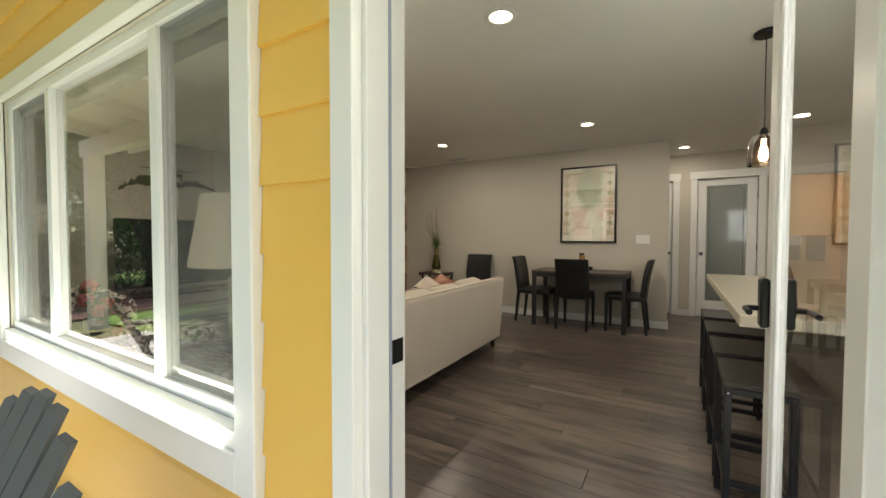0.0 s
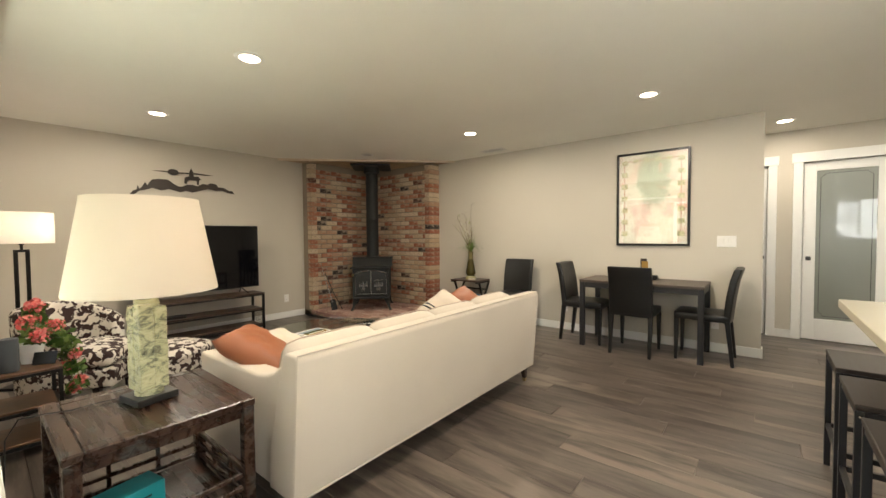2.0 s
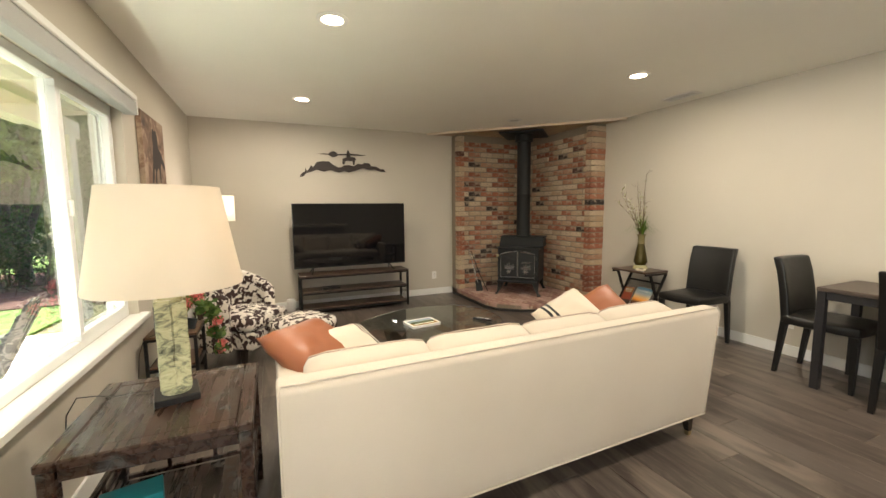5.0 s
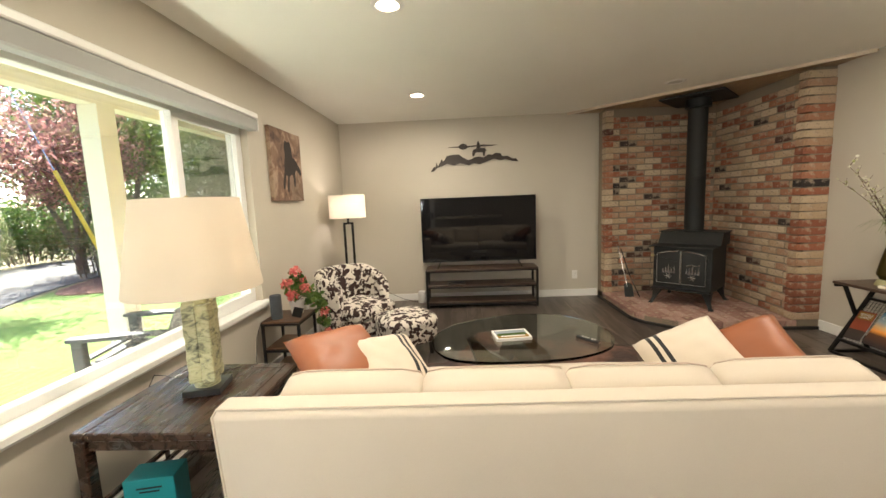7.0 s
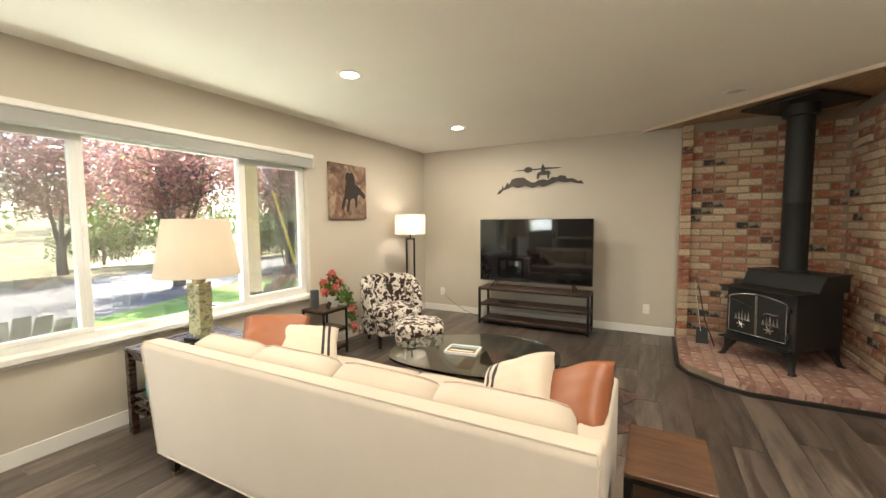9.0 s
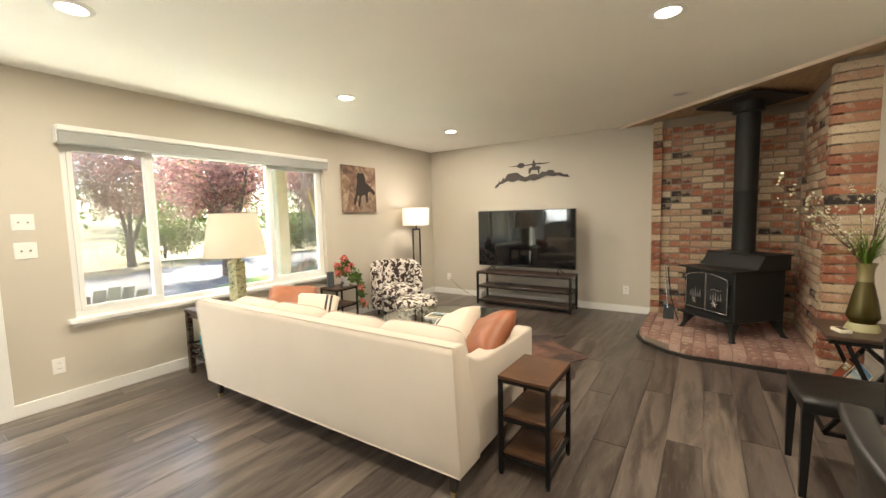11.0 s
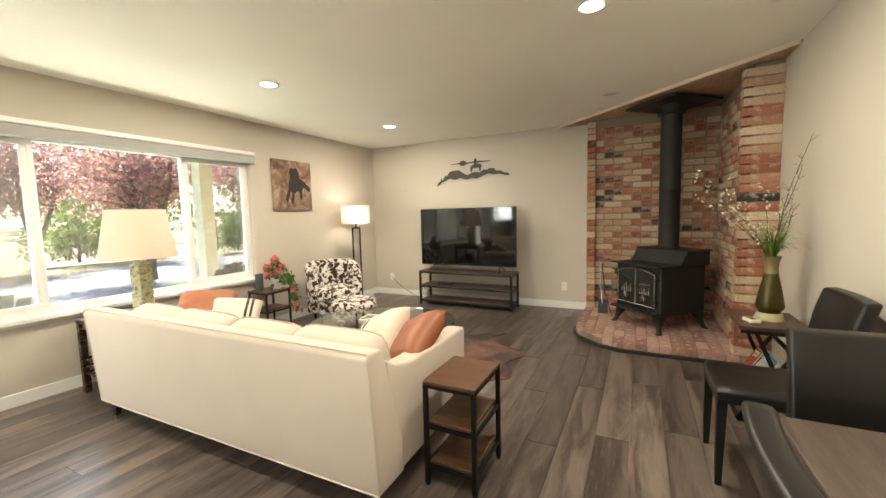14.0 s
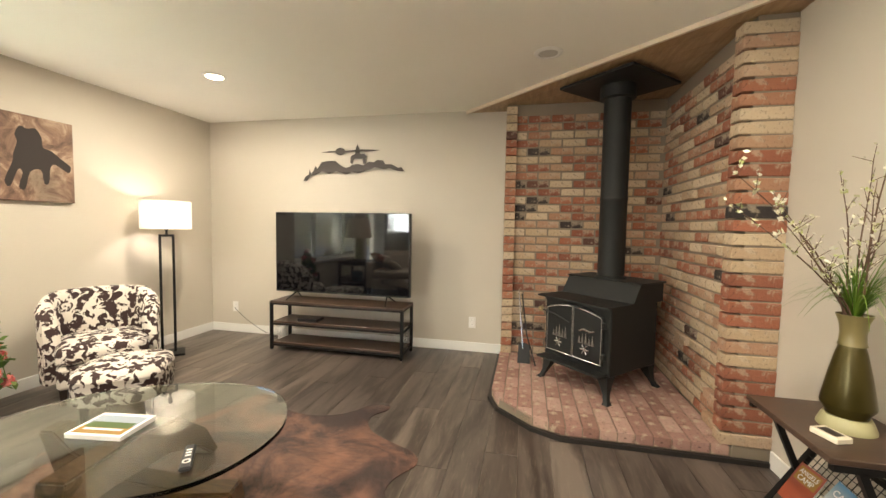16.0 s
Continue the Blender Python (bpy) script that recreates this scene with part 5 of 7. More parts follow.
M["sky_print"] = painted("blue_print", (0.30, 0.35, 0.40), 0.25)
M["ochre_print"] = painted("ochre_print", (0.45, 0.27, 0.08), 0.25, 0.05, 60, 0.3)
M["green_print"] = painted("green_print", (0.10, 0.16, 0.05), 0.25, 0.05, 60, 0.3)
M["red_print"] = painted("red_print", (0.35, 0.07, 0.03), 0.3, 0.05, 60, 0.3)
M["dark_print"] = painted("dark_print", (0.05, 0.035, 0.03), 0.3, 0.05, 60, 0.3)
booklet((-2.15, 4.13, 0.3905), 98, 0.25, 0.185, 0.020, (M["white"], (M["ochre_print"], -0.110, -0.078, 0.110, -0.01), (M["sky_print"], -0.110, -0.01, 0.110, 0.070), (M["green_print"], -0.10, -0.03, 0.10, 0.015), (M["white"], -0.085, -0.050, 0.085, -0.036)), "white book with landscape cover lying on the glass table", "picture_book")
rm = thing("remote_control", "black remote control with ring button on the glass table", "remote control", (-2.04, 4.63, 0.3905), 38)
box_part("body", (-0.085, -0.020, 0), (0.085, 0.020, 0.018), M["black"], rm, 0.006)
bm = bmesh.new()
bm_lathe(bm, [(0.0145, 0.0181), (0.0145, 0.0195), (0.009, 0.0195), (0.009, 0.0181)], 20, (0.04, 0), cap=False)
part("ring_button", bm, M["plastic_white"], rm)
for i in range(3):
    box_part("button", (-0.045 + 0.02 * i, -0.010, 0.0181), (-0.035 + 0.02 * i, 0.010, 0.0195), M["plastic_white"], rm, 0.001)

# ---- cowhide rug ----
M["hide"] = mat("brindle_cowhide", (0.14, 0.06, 0.035), 0.6)
n = Net(M["hide"])
v = n.coord((1, 1, 1))
f = n.noise(n.coord((6, 1.5, 1)), 9, 8, 0.7, 0.6)
c = n.mix((0.022, 0.010, 0.008), (0.24, 0.11, 0.070), n.ramp(n.noise(v, 2.6, 6, 0.65, 0.8), [(0.42, (0, 0, 0)), (0.62, (1, 1, 1))]))
c = n.mix(c, (0.075, 0.034, 0.026), n.ramp(f, [(0.45, (0, 0, 0)), (0.72, (0.8, 0.8, 0.8))]))
n.base(c)
n.bump(n.noise(n.coord((60, 400, 60)), 3, 3), 0.5, 0.002)
n.b.inputs["Sheen Weight"].default_value = 0.1
rug = thing("cowhide_rug", "brown brindle cowhide rug with ragged outline lying under the coffee table", "rug", (0, 0, 0))
ctrl = [(-3.42, 4.82), (-3.44, 4.92), (-3.36, 4.95), (-3.24, 4.87), (-3.08, 4.93), (-2.98, 5.10), (-2.90, 5.27), (-2.80, 5.31), (-2.68, 5.24), (-2.56, 5.22), (-2.45, 5.30), (-2.28, 5.33), (-2.20, 5.24),
        (-2.05, 5.10), (-1.80, 5.06), (-1.62, 5.0), (-1.50, 4.86), (-1.60, 4.6), (-1.66, 4.2), (-1.60, 3.9), (-1.50, 3.7), (-1.62, 3.55), (-1.9, 3.52), (-2.2, 3.50), (-2.4, 3.30), (-2.6, 3.42), (-2.62, 3.62), (-2.8, 3.75), (-3.05, 3.86), (-3.30, 3.92), (-3.34, 4.05), (-3.20, 4.25), (-3.16, 4.5), (-3.25, 4.7)]
o = smooth_outline(ctrl, 4)
bm = bmesh.new()
bm_prism(bm, o, 0.0008, 0.006, 0.002)
part("hide", bm, M["hide"], rug)

# ---- cow print armchair and footstool ----
M["cow"] = mat("cow_print_fabric", (0.75, 0.70, 0.62), 0.85)
n = Net(M["cow"])
v = n.coord()
sp = n.ramp(n.noise(v, 20.0, 4, 0.5, 0.7), [(0.495, (0, 0, 0)), (0.51, (1, 1, 1))])
n.base(n.mix((0.62, 0.57, 0.50), (0.032, 0.013, 0.011), sp))
n.bump(n.noise(v, 500, 2), 0.3, 0.001)


def armchair():
    t = thing("armchair", "small barrel armchair in brown and white cow print fabric", "armchair", (-3.15, 2.75, 0), 145)
    # local: the front looks to -y
    bm = bmesh.new()
    R0, R1, N = 0.255, 0.355, 28
    prev = None
    first = None
    for i in range(N + 1):
        a = radians(-28 + 236 * i / N)
        c_, s_ = math.cos(a), math.sin(a)
        front = min(1.0, max(0.0, (s_ + 0.47) / 1.0))
        h = 0.60 + 0.155 * front ** 0.8
        oy = 0.02
        sec = [(R0, 0.15), (R0, h - 0.035), (R0 + 0.018, h - 0.008), ((R0 + R1) / 2, h), (R1 - 0.018, h - 0.008), (R1, h - 0.04), (R1 - 0.01, 0.15)]
        ring = [bm.verts.new((r * c_, oy + r * s_, z)) for r, z in sec]
        if prev:
            for k in range(len(sec)):
                bm.faces.new((prev[k], prev[(k + 1) % len(sec)], ring[(k + 1) % len(sec)], ring[k]))
        else:
            first = ring
        prev = ring
    bm.faces.new(first), bm.faces.new(prev[::-1])
    bmesh.ops.recalc_face_normals(bm, faces=bm.faces)
    part("backrest", bm, M["cow"], t, "", True, 70)
    box_part("seat_base", (-0.25, -0.31, 0.15), (0.25, 0.18, 0.30), M["cow"], t, 0.02)
    ob = new("seat_cushion", box_cushion("seat_cushion", 0.50, 0.50, 0.13, M["cow"], 0.045, 0.03, 3))
    ob.parent = t
    ob.matrix_basis = pose(0, -0.06, 0.302)
    for sx in (-1, 1):
        for sy, yy in ((-1, -0.20), (1, 0.22)):
            bm = bmesh.new()
            bm_leg(bm, sx * 0.22, yy, 0, 0.152, 0.03, 0.045)
            part("leg", bm, M["leg_dark"], t, "", False)


armchair()


def footstool():
    t = thing("footstool", "rounded footstool in brown and white cow print with dark legs", "footstool", (-2.90, 3.27, 0), 35)
    bm = bmesh.new()
    pts = []
    for i in range(40):
        a = 2 * math.pi * i / 40
        c_, s_ = math.cos(a), math.sin(a)
        q = (abs(c_) ** 3.6 + abs(s_) ** 3.6) ** (-1 / 3.6)
        pts.append((c_ * q, s_ * q))
    rings = []
    for r, z in ((0.232, 0.135), (0.246, 0.15), (0.252, 0.24), (0.250, 0.300), (0.255, 0.306), (0.252, 0.315), (0.243, 0.342), (0.212, 0.362), (0.134, 0.377), (0.0, 0.382)):
        rings.append([bm.verts.new((x * r, y * r, z)) for x, y in pts] if r > 0 else [bm.verts.new((0, 0, z))])
    for u, w in zip(rings, rings[1:]):
        for k in range(40):
            if len(w) == 1:
                bm.faces.new((u[k], u[(k + 1) % 40], w[0]))
            else:
                bm.faces.new((u[k], u[(k + 1) % 40], w[(k + 1) % 40], w[k]))
    bm.faces.new(rings[0][::-1])
    part("cushion", bm, M["cow"], t, "", True, 80)
    for sx in (-1, 1):
        for sy in (-1, 1):
            bm = bmesh.new()
            bm_leg(bm, sx * 0.165, sy * 0.165, 0, 0.137, 0.028, 0.04)
            part("leg", bm, M["leg_dark"], t, "", False)


footstool()

# ---- dining table and chairs ----
def dining_table():
    t = thing("dining_table", "grey-brown wooden dining table with square dark legs against the wall", "dining table", (-0.095, 6.87, 0))
    lx, ly, H = 1.18, 0.58, 0.745
    box_part("tabletop", (-lx / 2, -ly / 2, H - 0.028), (lx / 2, ly / 2, H), M["espresso"], t, 0.003)
    for sx in (-1, 1):
        for sy in (-1, 1):
            X, Y = sx * (lx / 2 - 0.028), sy * (ly / 2 - 0.028)
            box_part("leg", (X - 0.025, Y - 0.025, 0), (X + 0.025, Y + 0.025, H - 0.029), M["table_grey"], t, 0.003)
    for s in (-1, 1):
        box_part("apron", (-lx / 2 + 0.055, s * (ly / 2 - 0.02) - 0.01, H - 0.085), (lx / 2 - 0.055, s * (ly / 2 - 0.02) + 0.01, H - 0.029), M["table_grey"], t, 0.002)
        box_part("apron", (s * (lx / 2 - 0.02) - 0.01, -ly / 2 + 0.055, H - 0.085), (s * (lx / 2 - 0.02) + 0.01, ly / 2 - 0.055, H - 0.029), M["table_grey"], t, 0.002)


M["table_grey"] = painted("dark_grey_paint", (0.018, 0.017, 0.018), 0.45, 0.15, 200)
dining_table()


def dining_chair(at, rz, label):
    t = thing("dining_chair", label, "chair", at, rz, "black dining chairs")
    w, d = 0.42, 0.46
    ob = new("seat", box_cushion("seat", w, d, 0.075, M["leather_black"], 0.018, 0.018, 2))
    ob.parent = t
    ob.matrix_basis = pose(0, 0, 0.405)
    bm = bmesh.new()
    N = 10
    pr = [(0.0, 0.400), (0.01, 0.50), (0.028, 0.66), (0.052, 0.80), (0.085, 0.915)]
    front, back = [], []
    cols = []
    for i in range(N + 1):
        u = 2 * i / N - 1
        bow = -0.018 * (1 - u * u)
        col = [(u * w / 2 * 0.985, d / 2 - 0.065 + o - bow, z) for o, z in pr]
        colb = [(u * w / 2 * 0.985, d / 2 - 0.005 + o - bow, z + 0.004) for o, z in pr]
        cols.append([bm.verts.new(p) for p in col + colb[::-1]])
    K = len(cols[0])
    for a, b in zip(cols, cols[1:]):
        for k in range(K):
            bm.faces.new((a[k], a[(k + 1) % K], b[(k + 1) % K], b[k]))
    bm.faces.new(cols[0]), bm.faces.new(cols[-1][::-1])
    bmesh.ops.recalc_face_normals(bm, faces=bm.faces)
    bmesh.ops.bevel(bm, geom=[e for e in bm.edges if e.calc_face_angle(0) > 0.9], offset=0.014, segments=3, affect="EDGES", profile=0.5)
    part("backrest", bm, M["leather_black"], t, "", True, 60)
    for sx in (-1, 1):
        bm = bmesh.new()
        bm_leg(bm, sx * (w / 2 - 0.025), -d / 2 + 0.025, 0, 0.41, 0.026, 0.042, sx * 0.002, -0.004)
        part("leg", bm, M["leather_black"], t, "", False)
        bm = bmesh.new()
        bm_leg(bm, sx * (w / 2 - 0.022), d / 2 - 0.025, 0, 0.42, 0.028, 0.042, 0, 0.045)
        part("leg", bm, M["leather_black"], t, "", False)
    return t


dining_chair((-0.135, 6.74, 0), 180, "black leather-look dining chair pushed under the table, facing the wall")
dining_chair((-0.70, 6.88, 0), 90, "black leather-look dining chair at the west end of the table")
dining_chair((0.46, 6.88, 0), -90, "black leather-look dining chair at the east end of the table")
dining_chair((-1.70, 6.80, 0), 0, "black leather-look dining chair standing alone beside the magazine table")

# ---- things on the dining table ----
nb = thing("napkin_caddy", "small dark caddy with upright cards on the dining table", "caddy", (-0.10, 6.98, 0.7455))
box_part("tray", (-0.13, -0.045, 0), (0.13, 0.045, 0.05), M["black"], nb, 0.012)
box_part("card", (-0.03, -0.012, 0.051), (0.035, -0.004, 0.20), M["ochre_print"], nb, 0.001)
box_part("card", (-0.045, 0.004, 0.051), (0.02, 0.012, 0.23), M["dark_print"], nb, 0.001)
cs = thing("coaster_box", "small white box of cards at the table's edge", "box", (-0.36, 6.90, 0.7455), 10)
box_part("box", (-0.045, -0.03, 0), (0.045, 0.03, 0.025), M["white"], cs, 0.002)

# ---- magazine table and vase ----
def magazine_table():
    t = thing("magazine_table", "small side table with dark top, slanted black legs and magazine sling", "side table", (-2.465, 6.965, 0))
    lx, ly, H = 0.47, 0.36, 0.60
    box_part("tabletop", (-lx / 2, -ly / 2, H - 0.022), (lx / 2, ly / 2, H), M["walnut"], t, 0.003)
    for sx in (-1, 1):
        X = sx * (lx / 2 - 0.014)
        bm = bmesh.new()
        for a, b in (((ly / 2 - 0.012, H - 0.036), (-ly / 2 + 0.012, 0.012)), ((-ly / 2 + 0.012, H - 0.034), (ly / 2 - 0.012, H - 0.034)), ((-ly / 2 + 0.012, 0.012), (ly / 2 - 0.012, 0.012)), ((-ly / 2 + 0.09, H - 0.04), (ly / 2 - 0.05, 0.02))):
            A_, B_ = Vector((0, *a)), Vector((0, *b))
            d = (B_ - A_).normalized()
            p = Vector((0, -d.z, d.y)) * 0.011
            vs = []
            for xx in (X - 0.011, X + 0.011):
                for q in (A_ + p, B_ + p, B_ - p, A_ - p):
                    vs.append(bm.verts.new((xx, q.y, q.z)))
            for f in ((0, 1, 2, 3), (7, 6, 5, 4), (0, 4, 5, 1), (1, 5, 6, 2), (2, 6, 7, 3), (3, 7, 4, 0)):
                bm.faces.new([vs[k] for k in f])
        bmesh.ops.recalc_face_normals(bm, faces=bm.faces)
        part("side_frame", bm, M["blackmetal"], t, "", False)
    for y, z in ((-ly / 2 + 0.02, 0.012), (ly / 2 - 0.02, 0.012), (0.085, 0.452), (-0.115, 0.115)):
        box_part("rail", (-lx / 2 + 0.026, y - 0.01, z - 0.01), (lx / 2 - 0.026, y + 0.01, z + 0.01), M["blackmetal"], t, 0.001)
    bm = bmesh.new()
    a, b = Vector((0, 0.085, 0.45)), Vector((0, -0.115, 0.125))
    for i in range(15):
        q = a + (b - a) * i / 14
        bm_tube(bm, [(-lx / 2 + 0.03, q.y, q.z), (lx / 2 - 0.03, q.y, q.z)], 0.0015, 4)
    for i in range(18):
        xx = -lx / 2 + 0.03 + (lx - 0.06) * i / 17
        bm_tube(bm, [(xx, a.y, a.z), (xx, b.y, b.z)], 0.0015, 4)
    part("magazine_sling", bm, M["mesh_metal"], t, "black mesh sling")
    return t


magazine_table()


def leaning(dx, up, off, rz, w, h, pics, label):
    th = thing("magazine", label, "magazine")
    th.matrix_basis = pose(-2.465 + dx, 6.965 - 0.115, 0.125, 58.4) @ pose(0, up + h / 2, off, 0, 0, rz)
    box_part("pages", (-w / 2 + 0.001, -h / 2 + 0.001, 0), (w / 2 - 0.001, h / 2 - 0.001, 0.005), M["white"], th, 0)
    for i, (c, x0_, y0_, x1_, y1_) in enumerate(pics):
        box_part("picture", (x0_ * w, y0_ * h, 0.0052 + i * 0.0003), (x1_ * w, y1_ * h, 0.0054 + i * 0.0003), c, th, 0)
    return th


M["sunset"] = mat("sunset_print", (0.8, 0.4, 0.1), 0.2)
n = Net(M["sunset"])
g = n.node("ShaderNodeSeparateXYZ")
n.link(n.coord((1, 1, 1)), g.inputs[0])
mr = n.node("ShaderNodeMapRange")
mr.inputs["From Min"].default_value, mr.inputs["From Max"].default_value = -0.12, 0.13
n.link(g.outputs["Y"], mr.inputs[0])
n.base(n.ramp(mr.outputs[0], [(0.0, (0.03, 0.02, 0.02)), (0.30, (0.10, 0.04, 0.02)), (0.42, (0.80, 0.30, 0.05)), (0.55, (0.85, 0.55, 0.25)), (0.72, (0.45, 0.50, 0.50)), (1.0, (0.10, 0.22, 0.33))]))
mz = leaning(0.07, 0.02, 0.006, -2, 0.21, 0.275, [(M["sunset"], -0.5, -0.5, 0.5, 0.5)], "glossy travel magazine with orange sunset cover in the sling")
def letters(parent, text, size, x, y, z, material):
    cu = bpy.data.curves.new("lettering", "FONT")
    cu.body, cu.size, cu.align_x, cu.extrude = text, size, "CENTER", 0.0004
    tmp = bpy.data.objects.new("tmp", cu)
    scene.collection.objects.link(tmp)
    bpy.context.view_layer.update()
    me = bpy.data.meshes.new_from_object(tmp)
    bpy.data.objects.remove(tmp)
    me.materials.clear()
    me.materials.append(material)
    ob = new("lettering", me)
    ob.parent = parent
    ob.matrix_basis = pose(x, y, z)
    return ob


letters(mz, "CALAVERAS", 0.034, 0, 0.085, 0.0062, M["white"])
mz2 = leaning(-0.115, 0.02, 0.012, 3, 0.13, 0.25, [(M["red_print"], -0.5, -0.5, 0.5, 0.5), (M["dark_print"], -0.5, -0.5, 0.5, -0.15), (M["ochre_print"], -0.42, 0.22, 0.42, 0.46)], "narrow brochure with red-brown cover and white title in the sling")
letters(mz2, "ANGELS", 0.026, 0, 0.088, 0.0072, M["white"])
letters(mz2, "CAMP", 0.030, 0, 0.062, 0.0072, M["white"])
sg = thing("soap_box", "small flat cream box with a dark label on the magazine table", "box", (-2.37, 6.875, 0.6005), 18)
box_part("box", (-0.045, -0.03, 0), (0.045, 0.03, 0.02), painted("cream_card", (0.70, 0.63, 0.48), 0.5), sg, 0.003)
box_part("label_plate", (-0.03, -0.018, 0.0203), (0.03, 0.018, 0.0208), M["dark_print"], sg, 0)

vase = thing("vase", "olive bronze vase with cream foot on the magazine table", "vase", (-2.47, 6.985, 0.6005))
M["bronze"] = painted("olive_bronze", (0.085, 0.065, 0.012), 0.3, 0.1, 60, 0.35)
M["bronze"].node_tree.nodes["Principled BSDF"].inputs["Metallic"].default_value = 0.55
M["antique_cream"] = painted("antique_gold_cream", (0.50, 0.46, 0.24), 0.45, 0.3, 90, 0.3)
bm = bmesh.new()
bm_lathe(bm, [(0.0, 0.0), (0.080, 0.0), (0.080, 0.006), (0.069, 0.035), (0.063, 0.045), (0.0, 0.046)], 40, cap=False)
part("foot", bm, M["antique_cream"], vase, "cream foot")
bm = bmesh.new()
bm_lathe(bm, [(0.0, 0.0465), (0.058, 0.047), (0.058, 0.056), (0.074, 0.080), (0.075, 0.088), (0.060, 0.18), (0.042, 0.27), (0.035, 0.295)], 40, cap=False)
part("body", bm, M["bronze"], vase)
bm = bmesh.new()
bm_lathe(bm, [(0.040, 0.296), (0.036, 0.31), (0.035, 0.34), (0.039, 0.375), (0.050, 0.405), (0.046, 0.405), (0.035, 0.375), (0.030, 0.31), (0.0, 0.305)], 40, cap=False)
part("neck", bm, painted("aged_gold", (0.26, 0.21, 0.08), 0.4, 0.3, 90, 0.4), vase, "gold neck")


# ---- leaves ----
def leaf_mat(name, stops, rough=0.5, trans=0.35):
    m = mat(name, stops[0][1], rough)
    n = Net(m)
    g = n.node("ShaderNodeNewGeometry")
    c = n.ramp(g.outputs["Random Per Island"], stops)
    n.base(c)
    tr = n.node("ShaderNodeBsdfTranslucent")
    n.link(c, tr.inputs[0])
    mx = n.node("ShaderNodeMixShader")
    mx.inputs[0].default_value = trans
    n.link(n.b.outputs[0], mx.inputs[1])
    n.link(tr.outputs[0], mx.inputs[2])
    n.link(mx.outputs[0], m.node_tree.nodes["Material Output"].inputs["Surface"])
    return m


M["leaf_green"] = leaf_mat("green_leaves", [(0.0, (0.04, 0.09, 0.015)), (0.6, (0.09, 0.17, 0.03)), (1.0, (0.17, 0.24, 0.06))])
M["leaf_plum"] = leaf_mat("plum_leaves", [(0.0, (0.15, 0.06, 0.06)), (0.4, (0.34, 0.15, 0.14)), (0.8, (0.48, 0.27, 0.23)), (1.0, (0.26, 0.28, 0.10))], 0.5, 0.6)
M["leaf_lime"] = leaf_mat("bright_leaves", [(0.0, (0.06, 0.11, 0.015)), (0.6, (0.12, 0.19, 0.025)), (1.0, (0.20, 0.26, 0.05))])
M["leaf_hedge"] = leaf_mat("hedge_leaves", [(0.0, (0.03, 0.055, 0.015)), (0.5, (0.07, 0.11, 0.03)), (0.85, (0.15, 0.16, 0.07)), (1.0, (0.24, 0.20, 0.14))])
M["blade"] = leaf_mat("grass_blades", [(0.0, (0.05, 0.12, 0.01)), (1.0, (0.16, 0.26, 0.03))], 0.4, 0.3)
M["twig"] = wood("twig_bark", (0.05, 0.025, 0.015), (0.16, 0.09, 0.05), 0.7, 3, 2)
M["bud"] = leaf_mat("pale_buds", [(0.0, (0.38, 0.42, 0.14)), (0.4, (0.66, 0.63, 0.45)), (1.0, (0.80, 0.77, 0.66))], 0.6, 0.2)
M["bark"] = wood("tree_bark", (0.06, 0.045, 0.035), (0.19, 0.15, 0.12), 0.9, 1.5, 2)


def leaf_cloud(name, centers, radii, count, size, material, seed, parent=None, aspect=0.6):
    """Many small leaves, gathered in clumps; numpy makes the mesh at once."""
    r = np.random.default_rng(seed)
    c = np.asarray(centers)
    k = r.integers(0, len(c), count)
    d = r.normal(size=(count, 3))
    d /= np.linalg.norm(d, axis=1)[:, None]
    rad = np.asarray(radii)[k][:, None] * (r.random(count) ** 0.45)[:, None]
    p = c[k] + d * rad
    a = r.normal(size=(count, 3)); a /= np.linalg.norm(a, axis=1)[:, None]
    b = np.cross(a, r.normal(size=(count, 3))); b /= np.linalg.norm(b, axis=1)[:, None]
    s = (size * (0.6 + 0.8 * r.random(count)))[:, None]
    v = np.stack([p - a * s, p - b * s * aspect * 0.5 + a * s * 0.1, p + a * s, p + b * s * aspect * 0.5 + a * s * 0.1], axis=1).reshape(-1, 3)
    me = bpy.data.meshes.new(name)
    me.from_pydata(v.tolist(), [], np.arange(count * 4).reshape(-1, 4).tolist())
    me.materials.append(material)
    ob = new(name, me)
    ob["kind"] = "stuff"
    if parent:
        ob.parent = parent
    return ob


